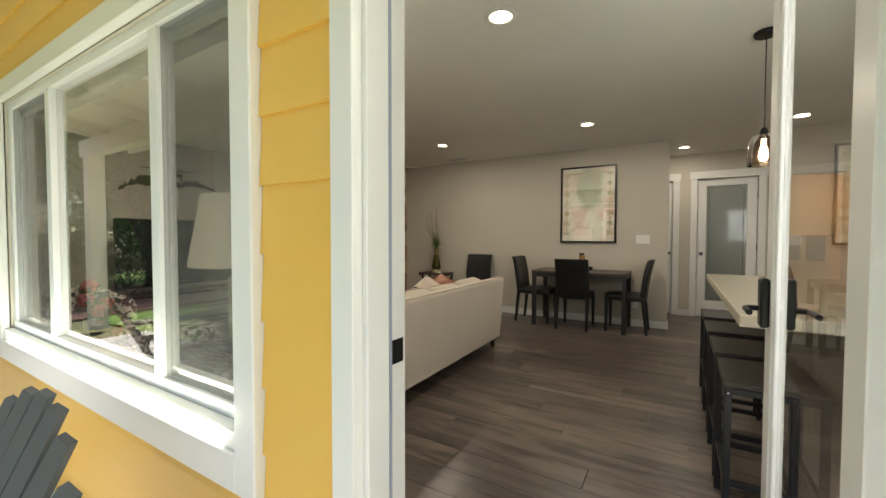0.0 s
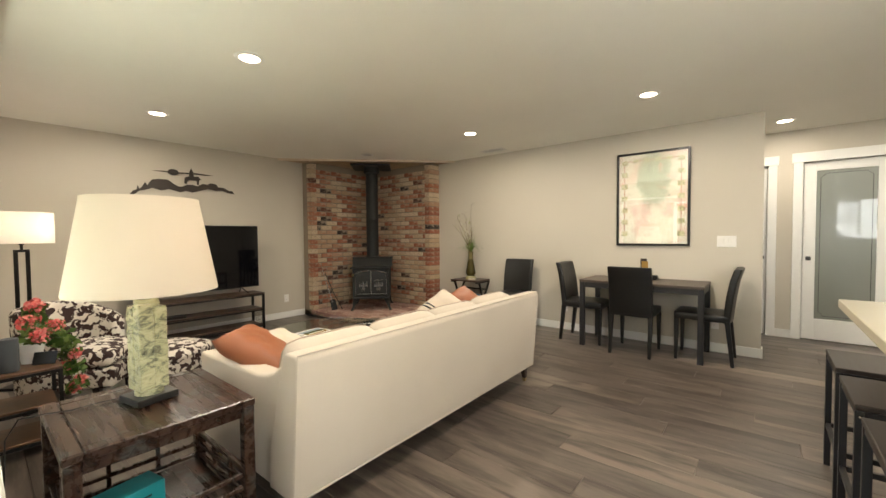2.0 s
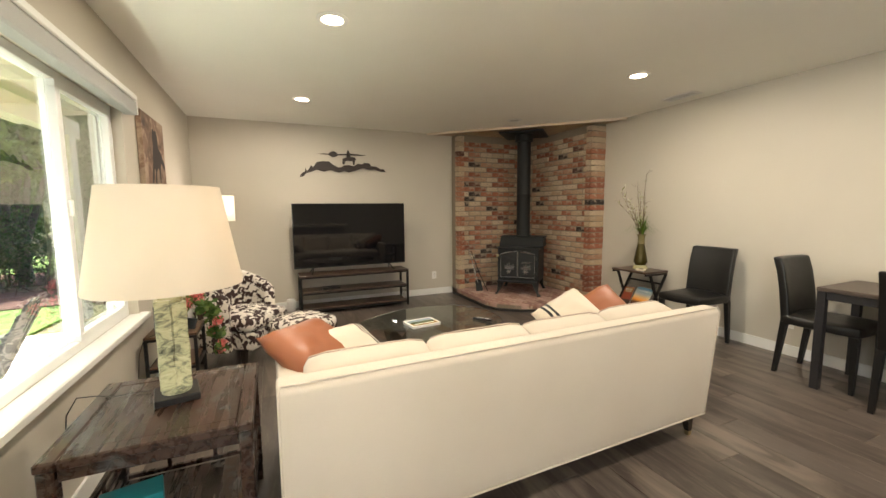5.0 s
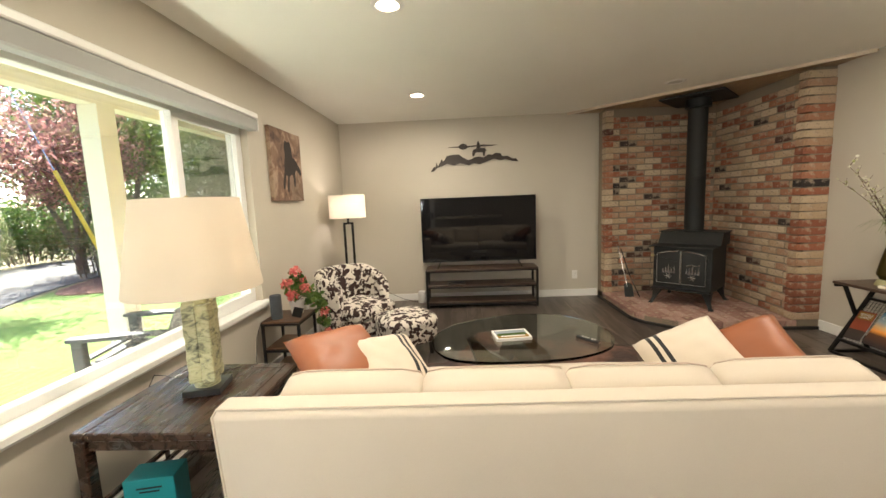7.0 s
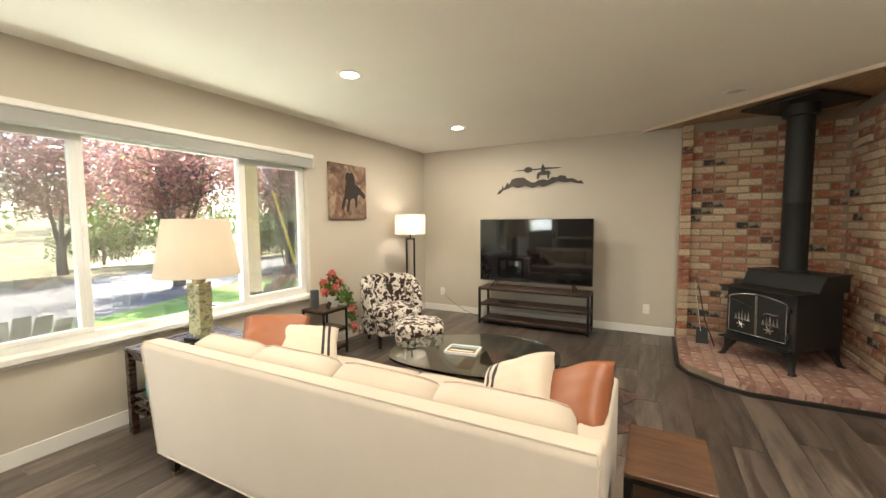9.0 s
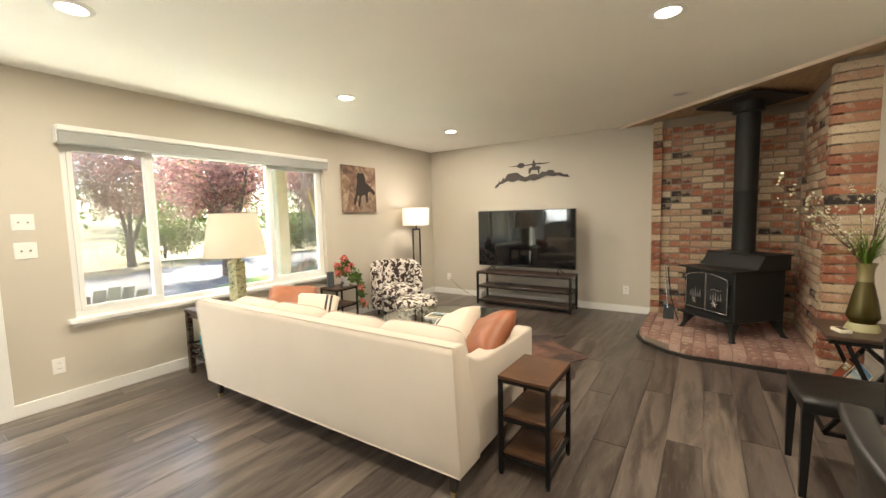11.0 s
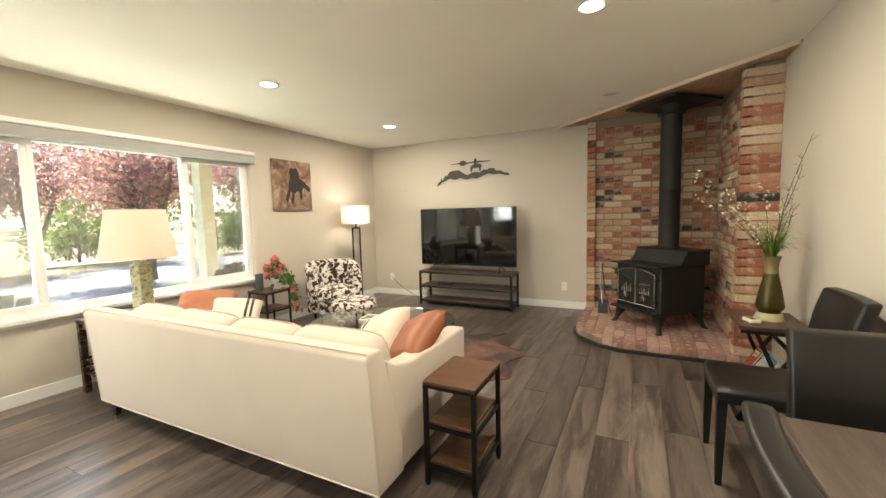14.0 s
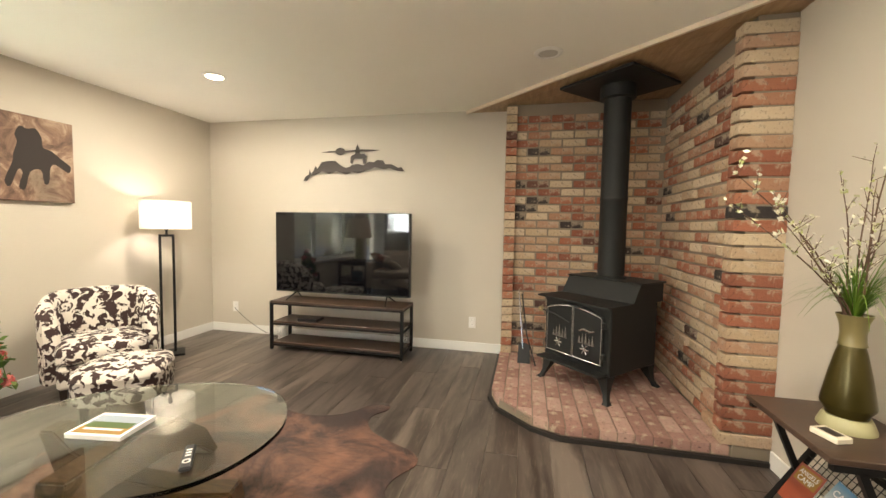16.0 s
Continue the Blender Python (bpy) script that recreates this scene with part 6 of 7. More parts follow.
# plant in the vase
pl = thing("dried_branches", "budding branches and green grass blades in the vase", "plant", (-2.47, 6.985, 0.6005 + 0.31))
rg = random.Random(5)
for k, (dx, dy, h) in enumerate(((-0.10, 0.17, 0.80), (-0.24, 0.18, 0.66), (-0.06, 0.10, 0.44), (0.00, 0.03, 0.50), (0.07, -0.42, 0.68), (0.02, -0.38, 0.55), (0.10, -0.30, 0.52), (-0.04, -0.22, 0.46), (0.02, -0.08, 0.52), (-0.16, 0.14, 0.38))):
    bm = bmesh.new()
    pts = []
    for i in range(9):
        u = i / 8
        pts.append((dx * u ** 1.5 + 0.012 * math.sin(5 * u + k), dy * u ** 1.4 + 0.012 * math.cos(6 * u + k), h * u - (0.10 * u * u if k in (4, 5, 6) else 0)))
    bm_tube(bm, pts, 0.0042, 6, 0.0014)
    tips = []
    for i in range(3, 9):
        p = Vector(pts[i])
        for s in range(2):
            q = p + Vector((rg.uniform(-0.05, 0.05), rg.uniform(-0.04, 0.04), rg.uniform(0.02, 0.07)))
            bm_tube(bm, [p, q], 0.0016, 5, 0.0008)
            tips += [q, (p + q) / 2, p]
    br = part("branch", bm, M["twig"], pl)
    leaf_cloud("bud", [tuple(q) for q in tips], [0.008] * len(tips), 100 if 3 < k < 9 else 55, 0.009 if 3 < k < 9 else 0.0075, M["bud"], k + 3, br, 1.2)
bm = bmesh.new()
for i in range(150):
    a = rg.uniform(0, 2 * math.pi)
    reach, h = rg.uniform(0.08, 0.25), rg.uniform(0.14, 0.30)
    w = rg.uniform(0.002, 0.004)
    c_, s_ = math.cos(a), math.sin(a)
    last = None
    for j in range(7):
        u = j / 6
        r_ = 0.015 + reach * u ** 1.3
        z = 0.09 + h * (u * 1.5 - 1.0 * u * u * (reach / 0.16))
        yy = min(s_ * r_, 0.19)
        ww = w * (1 - u * 0.9)
        cur = (bm.verts.new((c_ * r_ - s_ * ww, yy + c_ * ww, z)), bm.verts.new((c_ * r_ + s_ * ww, yy - c_ * ww, z)))
        if last:
            bm.faces.new((last[0], last[1], cur[1], cur[0]))
        last = cur
gb = part("grass_tuft", bm, M["blade"], pl, "long green grass blades")
gb["kind"] = "stuff"

# ---- things on the small table under the window ----
sp = thing("speaker", "dark grey cylindrical speaker on the small plant table", "speaker", (-2.37, 2.34, 0.5005))
bm = bmesh.new()
bm_lathe(bm, [(0.040, 0), (0.043, 0.004), (0.043, 0.182), (0.040, 0.188), (0.0, 0.189)], 32)
part("body", bm, fabric("dark_speaker_cloth", (0.05, 0.055, 0.06), 900), sp)
ph = thing("easel_frame", "small black frame on an easel on the plant table", "frame", (-2.40, 2.48, 0.5005), 60)
bm = bmesh.new()
bm_box(bm, (-0.055, -0.004, 0), (0.055, 0.004, 0.075), 0.002)
bmesh.ops.transform(bm, matrix=pose(0, 0, 0.001, -25, 0, 0), verts=bm.verts)
part("frame", bm, M["black"], ph)
fp = thing("potted_flowers", "trailing pink flowers in a white pot on the small table", "plant", (-2.52, 2.44, 0.5005))
bm = bmesh.new()
bm_lathe(bm, [(0.045, 0), (0.058, 0.09), (0.062, 0.10), (0.062, 0.115), (0.055, 0.115), (0.05, 0.10), (0.0, 0.095)], 32)
part("pot", bm, M["plastic_white"], fp, "white ceramic pot")
M["petal"] = leaf_mat("pink_petals", [(0.0, (0.68, 0.10, 0.10)), (0.6, (0.84, 0.25, 0.22)), (1.0, (0.88, 0.42, 0.36))], 0.6, 0.3)
stems = [(0.02, 0.02, 0.33), (0.10, -0.02, 0.25), (0.13, 0.03, 0.17), (-0.07, 0.02, 0.24), (0.06, 0.10, 0.20), (-0.09, 0.12, 0.08), (-0.07, 0.20, -0.02), (-0.12, 0.16, -0.10), (-0.06, 0.22, -0.20), (-0.13, 0.20, -0.26), (0.0, 0.13, 0.10)]
bm = bmesh.new()
lc = []
for x, y, z in stems:
    pts = [(0, 0, 0.10), (x * 0.4, y * 0.4, 0.17 + max(z, 0) * 0.3), (x * 0.8, y * 0.85, (z + 0.16) / 2 + 0.05 if z < 0.1 else z * 0.8 + 0.04), (x, y, z)]
    bm_tube(bm, pts, 0.0025, 5)
    for i in range(3):
        lc.append(tuple(Vector(pts[2]).lerp(Vector(pts[3]), i / 2)))
part("stems", bm, M["blade"], fp)
lo = leaf_cloud("leaves", lc + [(0, 0, 0.15), (0.03, 0.03, 0.2), (-0.03, 0.0, 0.2)], [0.05] * len(lc) + [0.07] * 3, 420, 0.030, M["leaf_green"], 8, fp, 1.1)
lo["kind"] = "stuff"
for i, (x, y, z) in enumerate(stems[:10]):
    leaf_cloud("flower_head", [(x, y, z + 0.012)], [0.046 if z > 0.1 else 0.032], 150, 0.015, M["petal"], 30 + i, fp, 1.4)
cab = thing("cable", "thin black cable hanging from the plant table to the outlet", "cable", (0, 0, 0))
bm = bmesh.new()
bm_tube(bm, [(-2.34, 2.31, 0.502), (-2.275, 2.26, 0.50), (-2.24, 2.235, 0.40), (-2.22, 2.225, 0.22), (-2.25, 2.24, 0.06), (-2.4, 2.26, 0.006)], 0.0022, 5)
part("wire", bm, M["black"], cab)
cab = thing("cable", "black power cable running from the wall outlet to the television stand", "cable", (0, 0, 0))
bm = bmesh.new()
bm_tube(bm, [(-4.785, 2.52, 0.29), (-4.75, 2.56, 0.28), (-4.74, 2.72, 0.16), (-4.72, 2.95, 0.05), (-4.68, 3.15, 0.006), (-4.64, 3.40, 0.006), (-4.62, 3.6, 0.03)], 0.003, 5)
part("wire", bm, M["black"], cab)

# ---- pictures and wall pieces ----
mp = thing("framed_map", "large map print in a slim black frame above the dining table", "picture", (-0.078, NY, 1.652))
wM, hM = 0.75, 1.075
for lo, hi in (((-wM / 2, -0.03, -hM / 2), (wM / 2, -0.001, -hM / 2 + 0.024)), ((-wM / 2, -0.03, hM / 2 - 0.024), (wM / 2, -0.001, hM / 2)), ((-wM / 2, -0.03, -hM / 2 + 0.024), (-wM / 2 + 0.024, -0.001, hM / 2 - 0.024)), ((wM / 2 - 0.024, -0.03, -hM / 2 + 0.024), (wM / 2, -0.001, hM / 2 - 0.024))):
    box_part("frame", lo, hi, M["black"], mp, 0.002)
M["map"] = mat("map_print", (0.75, 0.72, 0.62), 0.25)
n = Net(M["map"])
v = n.coord()
base = n.mix((0.50, 0.475, 0.40), (0.48, 0.37, 0.31), n.ramp(n.noise(v, 5, 3), [(0.45, (0, 0, 0)), (0.6, (1, 1, 1))]))
sep = n.node("ShaderNodeVectorMath")
sep.operation = "DISTANCE"
n.link(n.coord((1, 1, 0.55)), sep.inputs[0])
sep.inputs[1].default_value = (0.02, 0, 0.13)
blob = n.node("ShaderNodeMath")
blob.operation = "MULTIPLY_ADD"
n.link(n.noise(v, 7, 5, 0.7), blob.inputs[0])
blob.inputs[1].default_value = -0.22
n.link(sep.outputs["Value"], blob.inputs[2])
c = n.mix(base, (0.25, 0.29, 0.21), n.ramp(blob.outputs[0], [(0.03, (0.8, 0.8, 0.8)), (0.09, (0, 0, 0))]))
streak = n.noise(n.coord((6, 6, 40)), 3, 5, 0.7)
c = n.mix(c, (0.16, 0.17, 0.14), n.mix((0, 0, 0), n.ramp(streak, [(0.50, (0, 0, 0)), (0.62, (0.9, 0.9, 0.9))]), n.ramp(blob.outputs[0], [(0.02, (1, 1, 1)), (0.07, (0, 0, 0))])))
c = n.mix(c, (0.16, 0.18, 0.17), n.ramp(n.noise(v, 9, 2), [(0.72, (0, 0, 0)), (0.74, (0.6, 0.7, 0.7))]))
c = n.mix(c, (0.62, 0.25, 0.20), n.ramp(n.noise(n.coord((1, 1, 1), (0, 0.5, 1)), 6, 5, 0.7), [(0.60, (0, 0, 0)), (0.66, (0.6, 0.6, 0.6))]))
c = n.mix(c, (0.26, 0.18, 0.15), n.ramp(n.noise(v, 24, 8, 0.8, 1.5), [(0.56, (0, 0, 0)), (0.66, (0.6, 0.6, 0.6))]))
n.base(c)
box_part("print", (-wM / 2 + 0.0245, -0.012, -hM / 2 + 0.0245), (wM / 2 - 0.0245, -0.008, hM / 2 - 0.0245), M["map"], mp, 0)
M["vignette"] = mat("vignette_print", (0.3, 0.3, 0.2), 0.3)
n = Net(M["vignette"])
n.base(n.ramp(n.noise(n.coord(), 45, 5, 0.7, 0.6), [(0.36, (0.06, 0.055, 0.03)), (0.5, (0.30, 0.28, 0.14)), (0.64, (0.42, 0.38, 0.25))]))
M["map_band"] = painted("faded_red_band", (0.45, 0.24, 0.18), 0.3, 0.05, 60, 0.3)
for sx in (-1, 1):
    box_part("border_band", (sx * 0.29 - 0.006, -0.0122, -0.43), (sx * 0.29 + 0.006, -0.0121, 0.45), M["map_band"], mp, 0)
box_part("border_band", (-0.283, -0.0122, hM / 2 - 0.101), (0.283, -0.0121, hM / 2 - 0.089), M["map_band"], mp, 0)
k = 0
for i in range(7):
    for sx in (-1, 1):
        z = hM / 2 - 0.11 - i * 0.138
        box_part("vignette", (sx * 0.29 - 0.034, -0.0128, z - 0.028), (sx * 0.29 + 0.034, -0.0123, z + 0.028), M["vignette"], mp, 0)
        k += 1
for i in range(4):
    for z in (hM / 2 - 0.095,):
        x = -0.17 + i * 0.115
        box_part("vignette", (x - 0.03, -0.0128, z - 0.022), (x + 0.03, -0.0123, z + 0.022), M["vignette"], mp, 0)
bm = bmesh.new()
bm_box(bm, (-wM / 2 + 0.0245, -0.0225, -hM / 2 + 0.0245), (wM / 2 - 0.0245, -0.0205, hM / 2 - 0.0245))
g_ = part("pane", bm, M["glass"], mp, smooth=False)
g_.visible_shadow = False

cv = thing("canvas_print", "unframed sepia canvas print with a dark shape on the window wall", "picture", (-3.043, SY, 1.735))
M["sepia"] = mat("sepia_canvas", (0.3, 0.2, 0.15), 0.7)
n = Net(M["sepia"])
v = n.coord()
c = n.ramp(n.noise(v, 5, 7, 0.7, 0.8), [(0.32, (0.05, 0.028, 0.02)), (0.50, (0.22, 0.13, 0.085)), (0.62, (0.42, 0.31, 0.22)), (0.75, (0.20, 0.12, 0.08))])
n.base(n.mix(c, (0.05, 0.03, 0.02), n.ramp(n.noise(v, 3, 2), [(0.55, (0, 0, 0)), (0.7, (0.5, 0.5, 0.5))])))
n.bump(n.noise(v, 600, 2), 0.3, 0.0006)
box_part("canvas", (-0.31, 0.001, -0.315), (0.31, 0.036, 0.315), M["sepia"], cv, 0.003)
dark = mat("dark_shape", (0.022, 0.014, 0.011), 0.7)
bm = bmesh.new()
shape = smooth_outline([(0.031, 0.227), (0.062, 0.164), (0.05, 0.107), (0.074, 0.025), (0.081, -0.038), (0.13, -0.176), (0.099, -0.214), (0.05, -0.088), (0.025, -0.113), (0.05, -0.214), (0.012, -0.227), (-0.019, -0.101), (-0.087, -0.076), (-0.105, -0.176), (-0.136, -0.164), (-0.149, -0.05), (-0.186, -0.025), (-0.267, -0.076), (-0.285, -0.025), (-0.223, 0.025), (-0.161, 0.076), (-0.105, 0.095), (-0.099, 0.164), (-0.062, 0.227), (-0.012, 0.214)], 3)
fa = [bm.verts.new((x, 0.0372, z)) for x, z in shape]
bm.faces.new(fa)
bmesh.ops.recalc_face_normals(bm, faces=bm.faces)
part("painted_shape", bm, dark, cv, "dark painted shape", False)

wa = thing("metal_wall_art", "dark cut metal silhouette of hills and cloud bands above the television", "wall art", (WX + 0.022, 3.42, 1.755))
M["rust_metal"] = painted("dark_bronze_metal", (0.045, 0.030, 0.022), 0.55, 0.3, 80, 0.2)


def cutout(name, pts, th=0.004):
    bm = bmesh.new()
    a = [bm.verts.new((0, y * 1.17, z * 0.385)) for y, z in pts]
    b = [bm.verts.new((th, y * 1.17, z * 0.385)) for y, z in pts]
    bm.faces.new(a), bm.faces.new(b[::-1])
    for i in range(len(pts)):
        bm.faces.new((a[i], b[i], b[(i + 1) % len(pts)], a[(i + 1) % len(pts)]))
    bmesh.ops.recalc_face_normals(bm, faces=bm.faces)
    part(name, bm, M["rust_metal"], wa, "", False)


cutout("hill_silhouette", [(0, 0), (0.03, 0.14), (0.06, 0.18), (0.07, 0.32), (0.085, 0.2), (0.11, 0.30), (0.13, 0.42), (0.15, 0.34), (0.19, 0.52), (0.25, 0.56), (0.33, 0.56), (0.37, 0.46), (0.43, 0.36), (0.47, 0.38), (0.50, 0.44), (0.56, 0.46), (0.61, 0.42), (0.66, 0.52), (0.71, 0.50), (0.74, 0.56), (0.80, 0.54), (0.82, 0.44), (0.88, 0.44), (0.94, 0.34), (0.97, 0.36), (1.0, 0.24), (0.93, 0.26), (0.86, 0.33), (0.80, 0.31), (0.72, 0.36), (0.66, 0.30), (0.56, 0.20), (0.50, 0.24), (0.44, 0.18), (0.34, 0.26), (0.27, 0.20), (0.19, 0.26), (0.13, 0.18), (0.08, 0.14), (0.04, 0.02)])
cutout("cloud_band", [(0.19, 0.80), (0.28, 0.83), (0.33, 0.83), (0.345, 0.89), (0.38, 0.92), (0.415, 0.89), (0.43, 0.83), (0.60, 0.86), (0.77, 0.83), (0.70, 0.80), (0.52, 0.80), (0.43, 0.78), (0.415, 0.74), (0.38, 0.71), (0.345, 0.74), (0.33, 0.79)])
cutout("figure", [(0.48, 0.50), (0.485, 0.66), (0.50, 0.70), (0.53, 0.73), (0.535, 0.90), (0.55, 1.0), (0.57, 0.88), (0.575, 0.74), (0.62, 0.74), (0.65, 0.64), (0.63, 0.64), (0.62, 0.46), (0.605, 0.46), (0.60, 0.60), (0.52, 0.60), (0.50, 0.46)])
for y in (0.3, 0.7):
    bm = bmesh.new()
    bm_tube(bm, [(-0.021, y * 1.17, 0.15), (0.0, y * 1.17, 0.15)], 0.004, 6)
    part("standoff", bm, M["rust_metal"], wa)


def plate(name, label, at, rz, w, h, kind="outlet", gang=1):
    t = thing(name, label, "electrical fitting", at, rz)
    box_part("plate", (-w / 2, -0.006, -h / 2), (w / 2, -0.0005, h / 2), M["plastic_white"], t, 0.002)
    for g in range(gang):
        cx = (g - (gang - 1) / 2) * 0.046
        if kind == "outlet":
            for s in (-1, 1):
                bm = bmesh.new()
                bm_box(bm, (cx - 0.016, -0.0085, s * 0.02 - 0.013), (cx + 0.016, -0.0061, s * 0.02 + 0.013), 0.003)
                so = part("socket", bm, M["plastic_white"], t)
                for q in (-0.006, 0.006):
                    box_part("slot", (cx + q - 0.001, -0.0089, s * 0.02 - 0.004), (cx + q + 0.001, -0.0086, s * 0.02 + 0.005), M["black"], so, 0)
        elif kind == "dimmer":
            bm = bmesh.new()
            bm_lathe(bm, [(0.006, 0), (0.006, 0.012), (0.0, 0.013)], 12)
            for v in bm.verts:
                v.co = Vector((cx + v.co.x, -0.0061 - v.co.z, v.co.y))
            bmesh.ops.recalc_face_normals(bm, faces=bm.faces)
            part("knob", bm, M["steel"], t)
        else:
            box_part("rocker", (cx - 0.016, -0.010, -0.033), (cx + 0.016, -0.0061, 0.033), M["plastic_white"], t, 0.002)
    return t


plate("wall_switch", "white switch plate with two knobs beside the outer door", (0.187, SY, 1.372), 180, 0.116, 0.115, "dimmer", 2)
plate("wall_switch", "white switch plate with two knobs beside the outer door", (0.187, SY, 1.172), 180, 0.116, 0.115, "dimmer", 2)
plate("wall_outlet", "white wall outlet low on the window wall", (0.085, SY, 0.30), 180, 0.072, 0.116)
plate("wall_outlet", "white wall outlet behind the floor lamp", (-3.30, SY, 0.30), 180, 0.072, 0.116)
plate("wall_switch", "white three gang switch plate by the hall corner", (0.62, NY, 1.165), 0, 0.165, 0.116, "rocker", 3)
plate("wall_outlet", "white wall outlet below the dining table", (0.53, NY, 0.30), 0, 0.072, 0.116)
plate("wall_outlet", "white wall outlet on the long wall by a chair", (-1.10, NY, 0.30), 0, 0.072, 0.116)
plate("wall_outlet", "white wall outlet beside the television stand", (WX, 5.33, 0.30), 90, 0.072, 0.116)
plate("wall_outlet", "white wall outlet with a black plug near the corner", (WX, 2.52, 0.30), 90, 0.072, 0.116)

# ---- ceiling fittings ----
M["glow"] = mat("lamp_glow", (1, 0.9, 0.75), 0.5)
M["glow"].node_tree.nodes["Principled BSDF"].inputs["Emission Color"].default_value = (1.0, 0.82, 0.58, 1)
M["glow"].node_tree.nodes["Principled BSDF"].inputs["Emission Strength"].default_value = 6.0
M["dull_lens"] = mat("unlit_lens", (0.52, 0.50, 0.46), 0.4)
for i, (lx, ly) in enumerate(DOWNLIGHTS + [(-3.575, 5.96)]):
    lit = i < len(DOWNLIGHTS)
    t = thing("downlight", "round recessed ceiling light with white trim ring, " + ("lit" if lit else "unlit"), "ceiling light", (lx, ly, CZ), 0, "recessed ceiling lights")
    bm = bmesh.new()
    bm_lathe(bm, [(0.062, -0.001), (0.062, -0.008), (0.070, -0.011), (0.092, -0.004), (0.094, -0.001)], 40, cap=False)
    part("trim_ring", bm, M["white"], t)
    bm = bmesh.new()
    bm_lathe(bm, [(0.0, -0.0045), (0.061, -0.0045), (0.061, -0.001)], 32, cap=False)
    bmesh.ops.recalc_face_normals(bm, faces=bm.faces)
    part("lens", bm, M["glow"] if lit else M["dull_lens"], t)
vt = thing("ceiling_vent", "white slatted ceiling air vent near the long wall", "vent", (-2.03, 6.93, CZ))
for lo, hi in (((-0.17, -0.075), (0.17, -0.058)), ((-0.17, 0.058), (0.17, 0.075)), ((-0.17, -0.058), (-0.152, 0.058)), ((0.152, -0.058), (0.17, 0.058))):
    box_part("frame", (*lo, -0.010), (*hi, -0.001), M["white"], vt, 0.002)
box_part("backing", (-0.152, -0.058, -0.002), (0.152, 0.058, -0.001), M["dull_lens"], vt, 0)
for i in range(14):
    bm = bmesh.new()
    x = -0.14 + i * 0.0215
    bm_box(bm, (x - 0.006, -0.057, -0.0085), (x + 0.006, 0.057, -0.0065))
    bmesh.ops.rotate(bm, cent=(x, 0, -0.007), matrix=Matrix.Rotation(radians(35), 3, "Y"), verts=bm.verts)
    for v in bm.verts:
        v.co.z = min(v.co.z, -0.0025)
    part("slat", bm, M["white"], vt, "", False)
pd = thing("pendant_lamp", "lit pendant lamp with smoked glass dome over the counter", "pendant lamp", (1.459, 4.471, 0))
bm = bmesh.new()
bm_lathe(bm, [(0.062, CZ - 0.001), (0.064, CZ - 0.016), (0.058, CZ - 0.026), (0.008, CZ - 0.028)], 32)
part("canopy", bm, M["blackmetal"], pd)
bm = bmesh.new()
bm_tube(bm, [(0, 0, CZ - 0.028), (0, 0, 1.86)], 0.0032, 6)
part("cord", bm, M["black"], pd)
bm = bmesh.new()
bm_lathe(bm, [(0.022, 1.795), (0.024, 1.83), (0.012, 1.86), (0.0, 1.865)], 20)
part("cap", bm, M["blackmetal"], pd)
bm = bmesh.new()
prof = [(0.018, 1.828), (0.055, 1.812), (0.078, 1.77), (0.085, 1.70), (0.084, 1.635)]
bm_lathe(bm, prof + [(r - 0.003, z - 0.001) for r, z in prof[::-1]], 40, cap=False)
part("glass_dome", bm, glass_mat("smoked_glass", (0.75, 0.62, 0.48)), pd, "smoked glass dome")
bm = bmesh.new()
bm_lathe(bm, [(0.0, 1.655), (0.018, 1.665), (0.026, 1.69), (0.020, 1.73), (0.013, 1.76), (0.013, 1.795)], 20, cap=False)
bmesh.ops.recalc_face_normals(bm, faces=bm.faces)
part("bulb", bm, M["glow"], pd, "glowing bulb")

# ---- hall doors ----
M["etched"] = mat("etched_glass", (0.20, 0.21, 0.18), 0.35)
eb = M["etched"].node_tree.nodes["Principled BSDF"]
eb.inputs["Coat Weight"].default_value = 0.5
eb.inputs["Coat Roughness"].default_value = 0.03
d3 = new("door_2")
tagged(d3, "white hall door with a tall etched glass panel, closed", "", "", "structure")
y0, y1 = HY + 0.030, HY + 0.066
a, b, tp = HD[0] + 0.003, HD[1] - 0.003, HD[2] - 0.004
ga, gb_, gz0, gz1 = 1.375, 1.855, 0.25, 1.955
for lo, hi in (((a, y0, 0.008), (ga, y1, tp)), ((gb_, y0, 0.008), (b, y1, tp)), ((ga, y0, 0.008), (gb_, y1, gz0)), ((ga, y0, gz1), (gb_, y1, tp))):
    box_part("rail", lo, hi, M["white"], d3, 0.002)
box_part("pane", (ga, y0 + 0.012, gz0), (gb_, y0 + 0.018, gz1), M["etched"], d3, 0, "greenish etched glass")
bm = bmesh.new()
i_, c_ = 0.035, 0.045
A_, B_, C_, D_ = ga + i_, gb_ - i_, gz0 + i_, gz1 - i_
yl = y0 + 0.0105
ring = [(A_ + c_, C_), (B_ - c_, C_), (B_ - c_ * 0.55, C_ + c_ * 0.55), (B_, C_ + c_), (B_, D_ - c_), (B_ - c_ * 0.55, D_ - c_ * 0.55), (B_ - c_, D_), (A_ + c_, D_), (A_ + c_ * 0.55, D_ - c_ * 0.55), (A_, D_ - c_), (A_, C_ + c_), (A_ + c_ * 0.55, C_ + c_ * 0.55), (A_ + c_, C_)]
bm_tube(bm, [(x, yl, z) for x, z in ring], 0.0022, 5)
part("glass_border", bm, M["blackmetal"], d3)
box_part("door_handle", (1.292, y0 - 0.026, 0.925), (1.338, y0 - 0.0005, 0.971), M["black"], d3, 0.004)
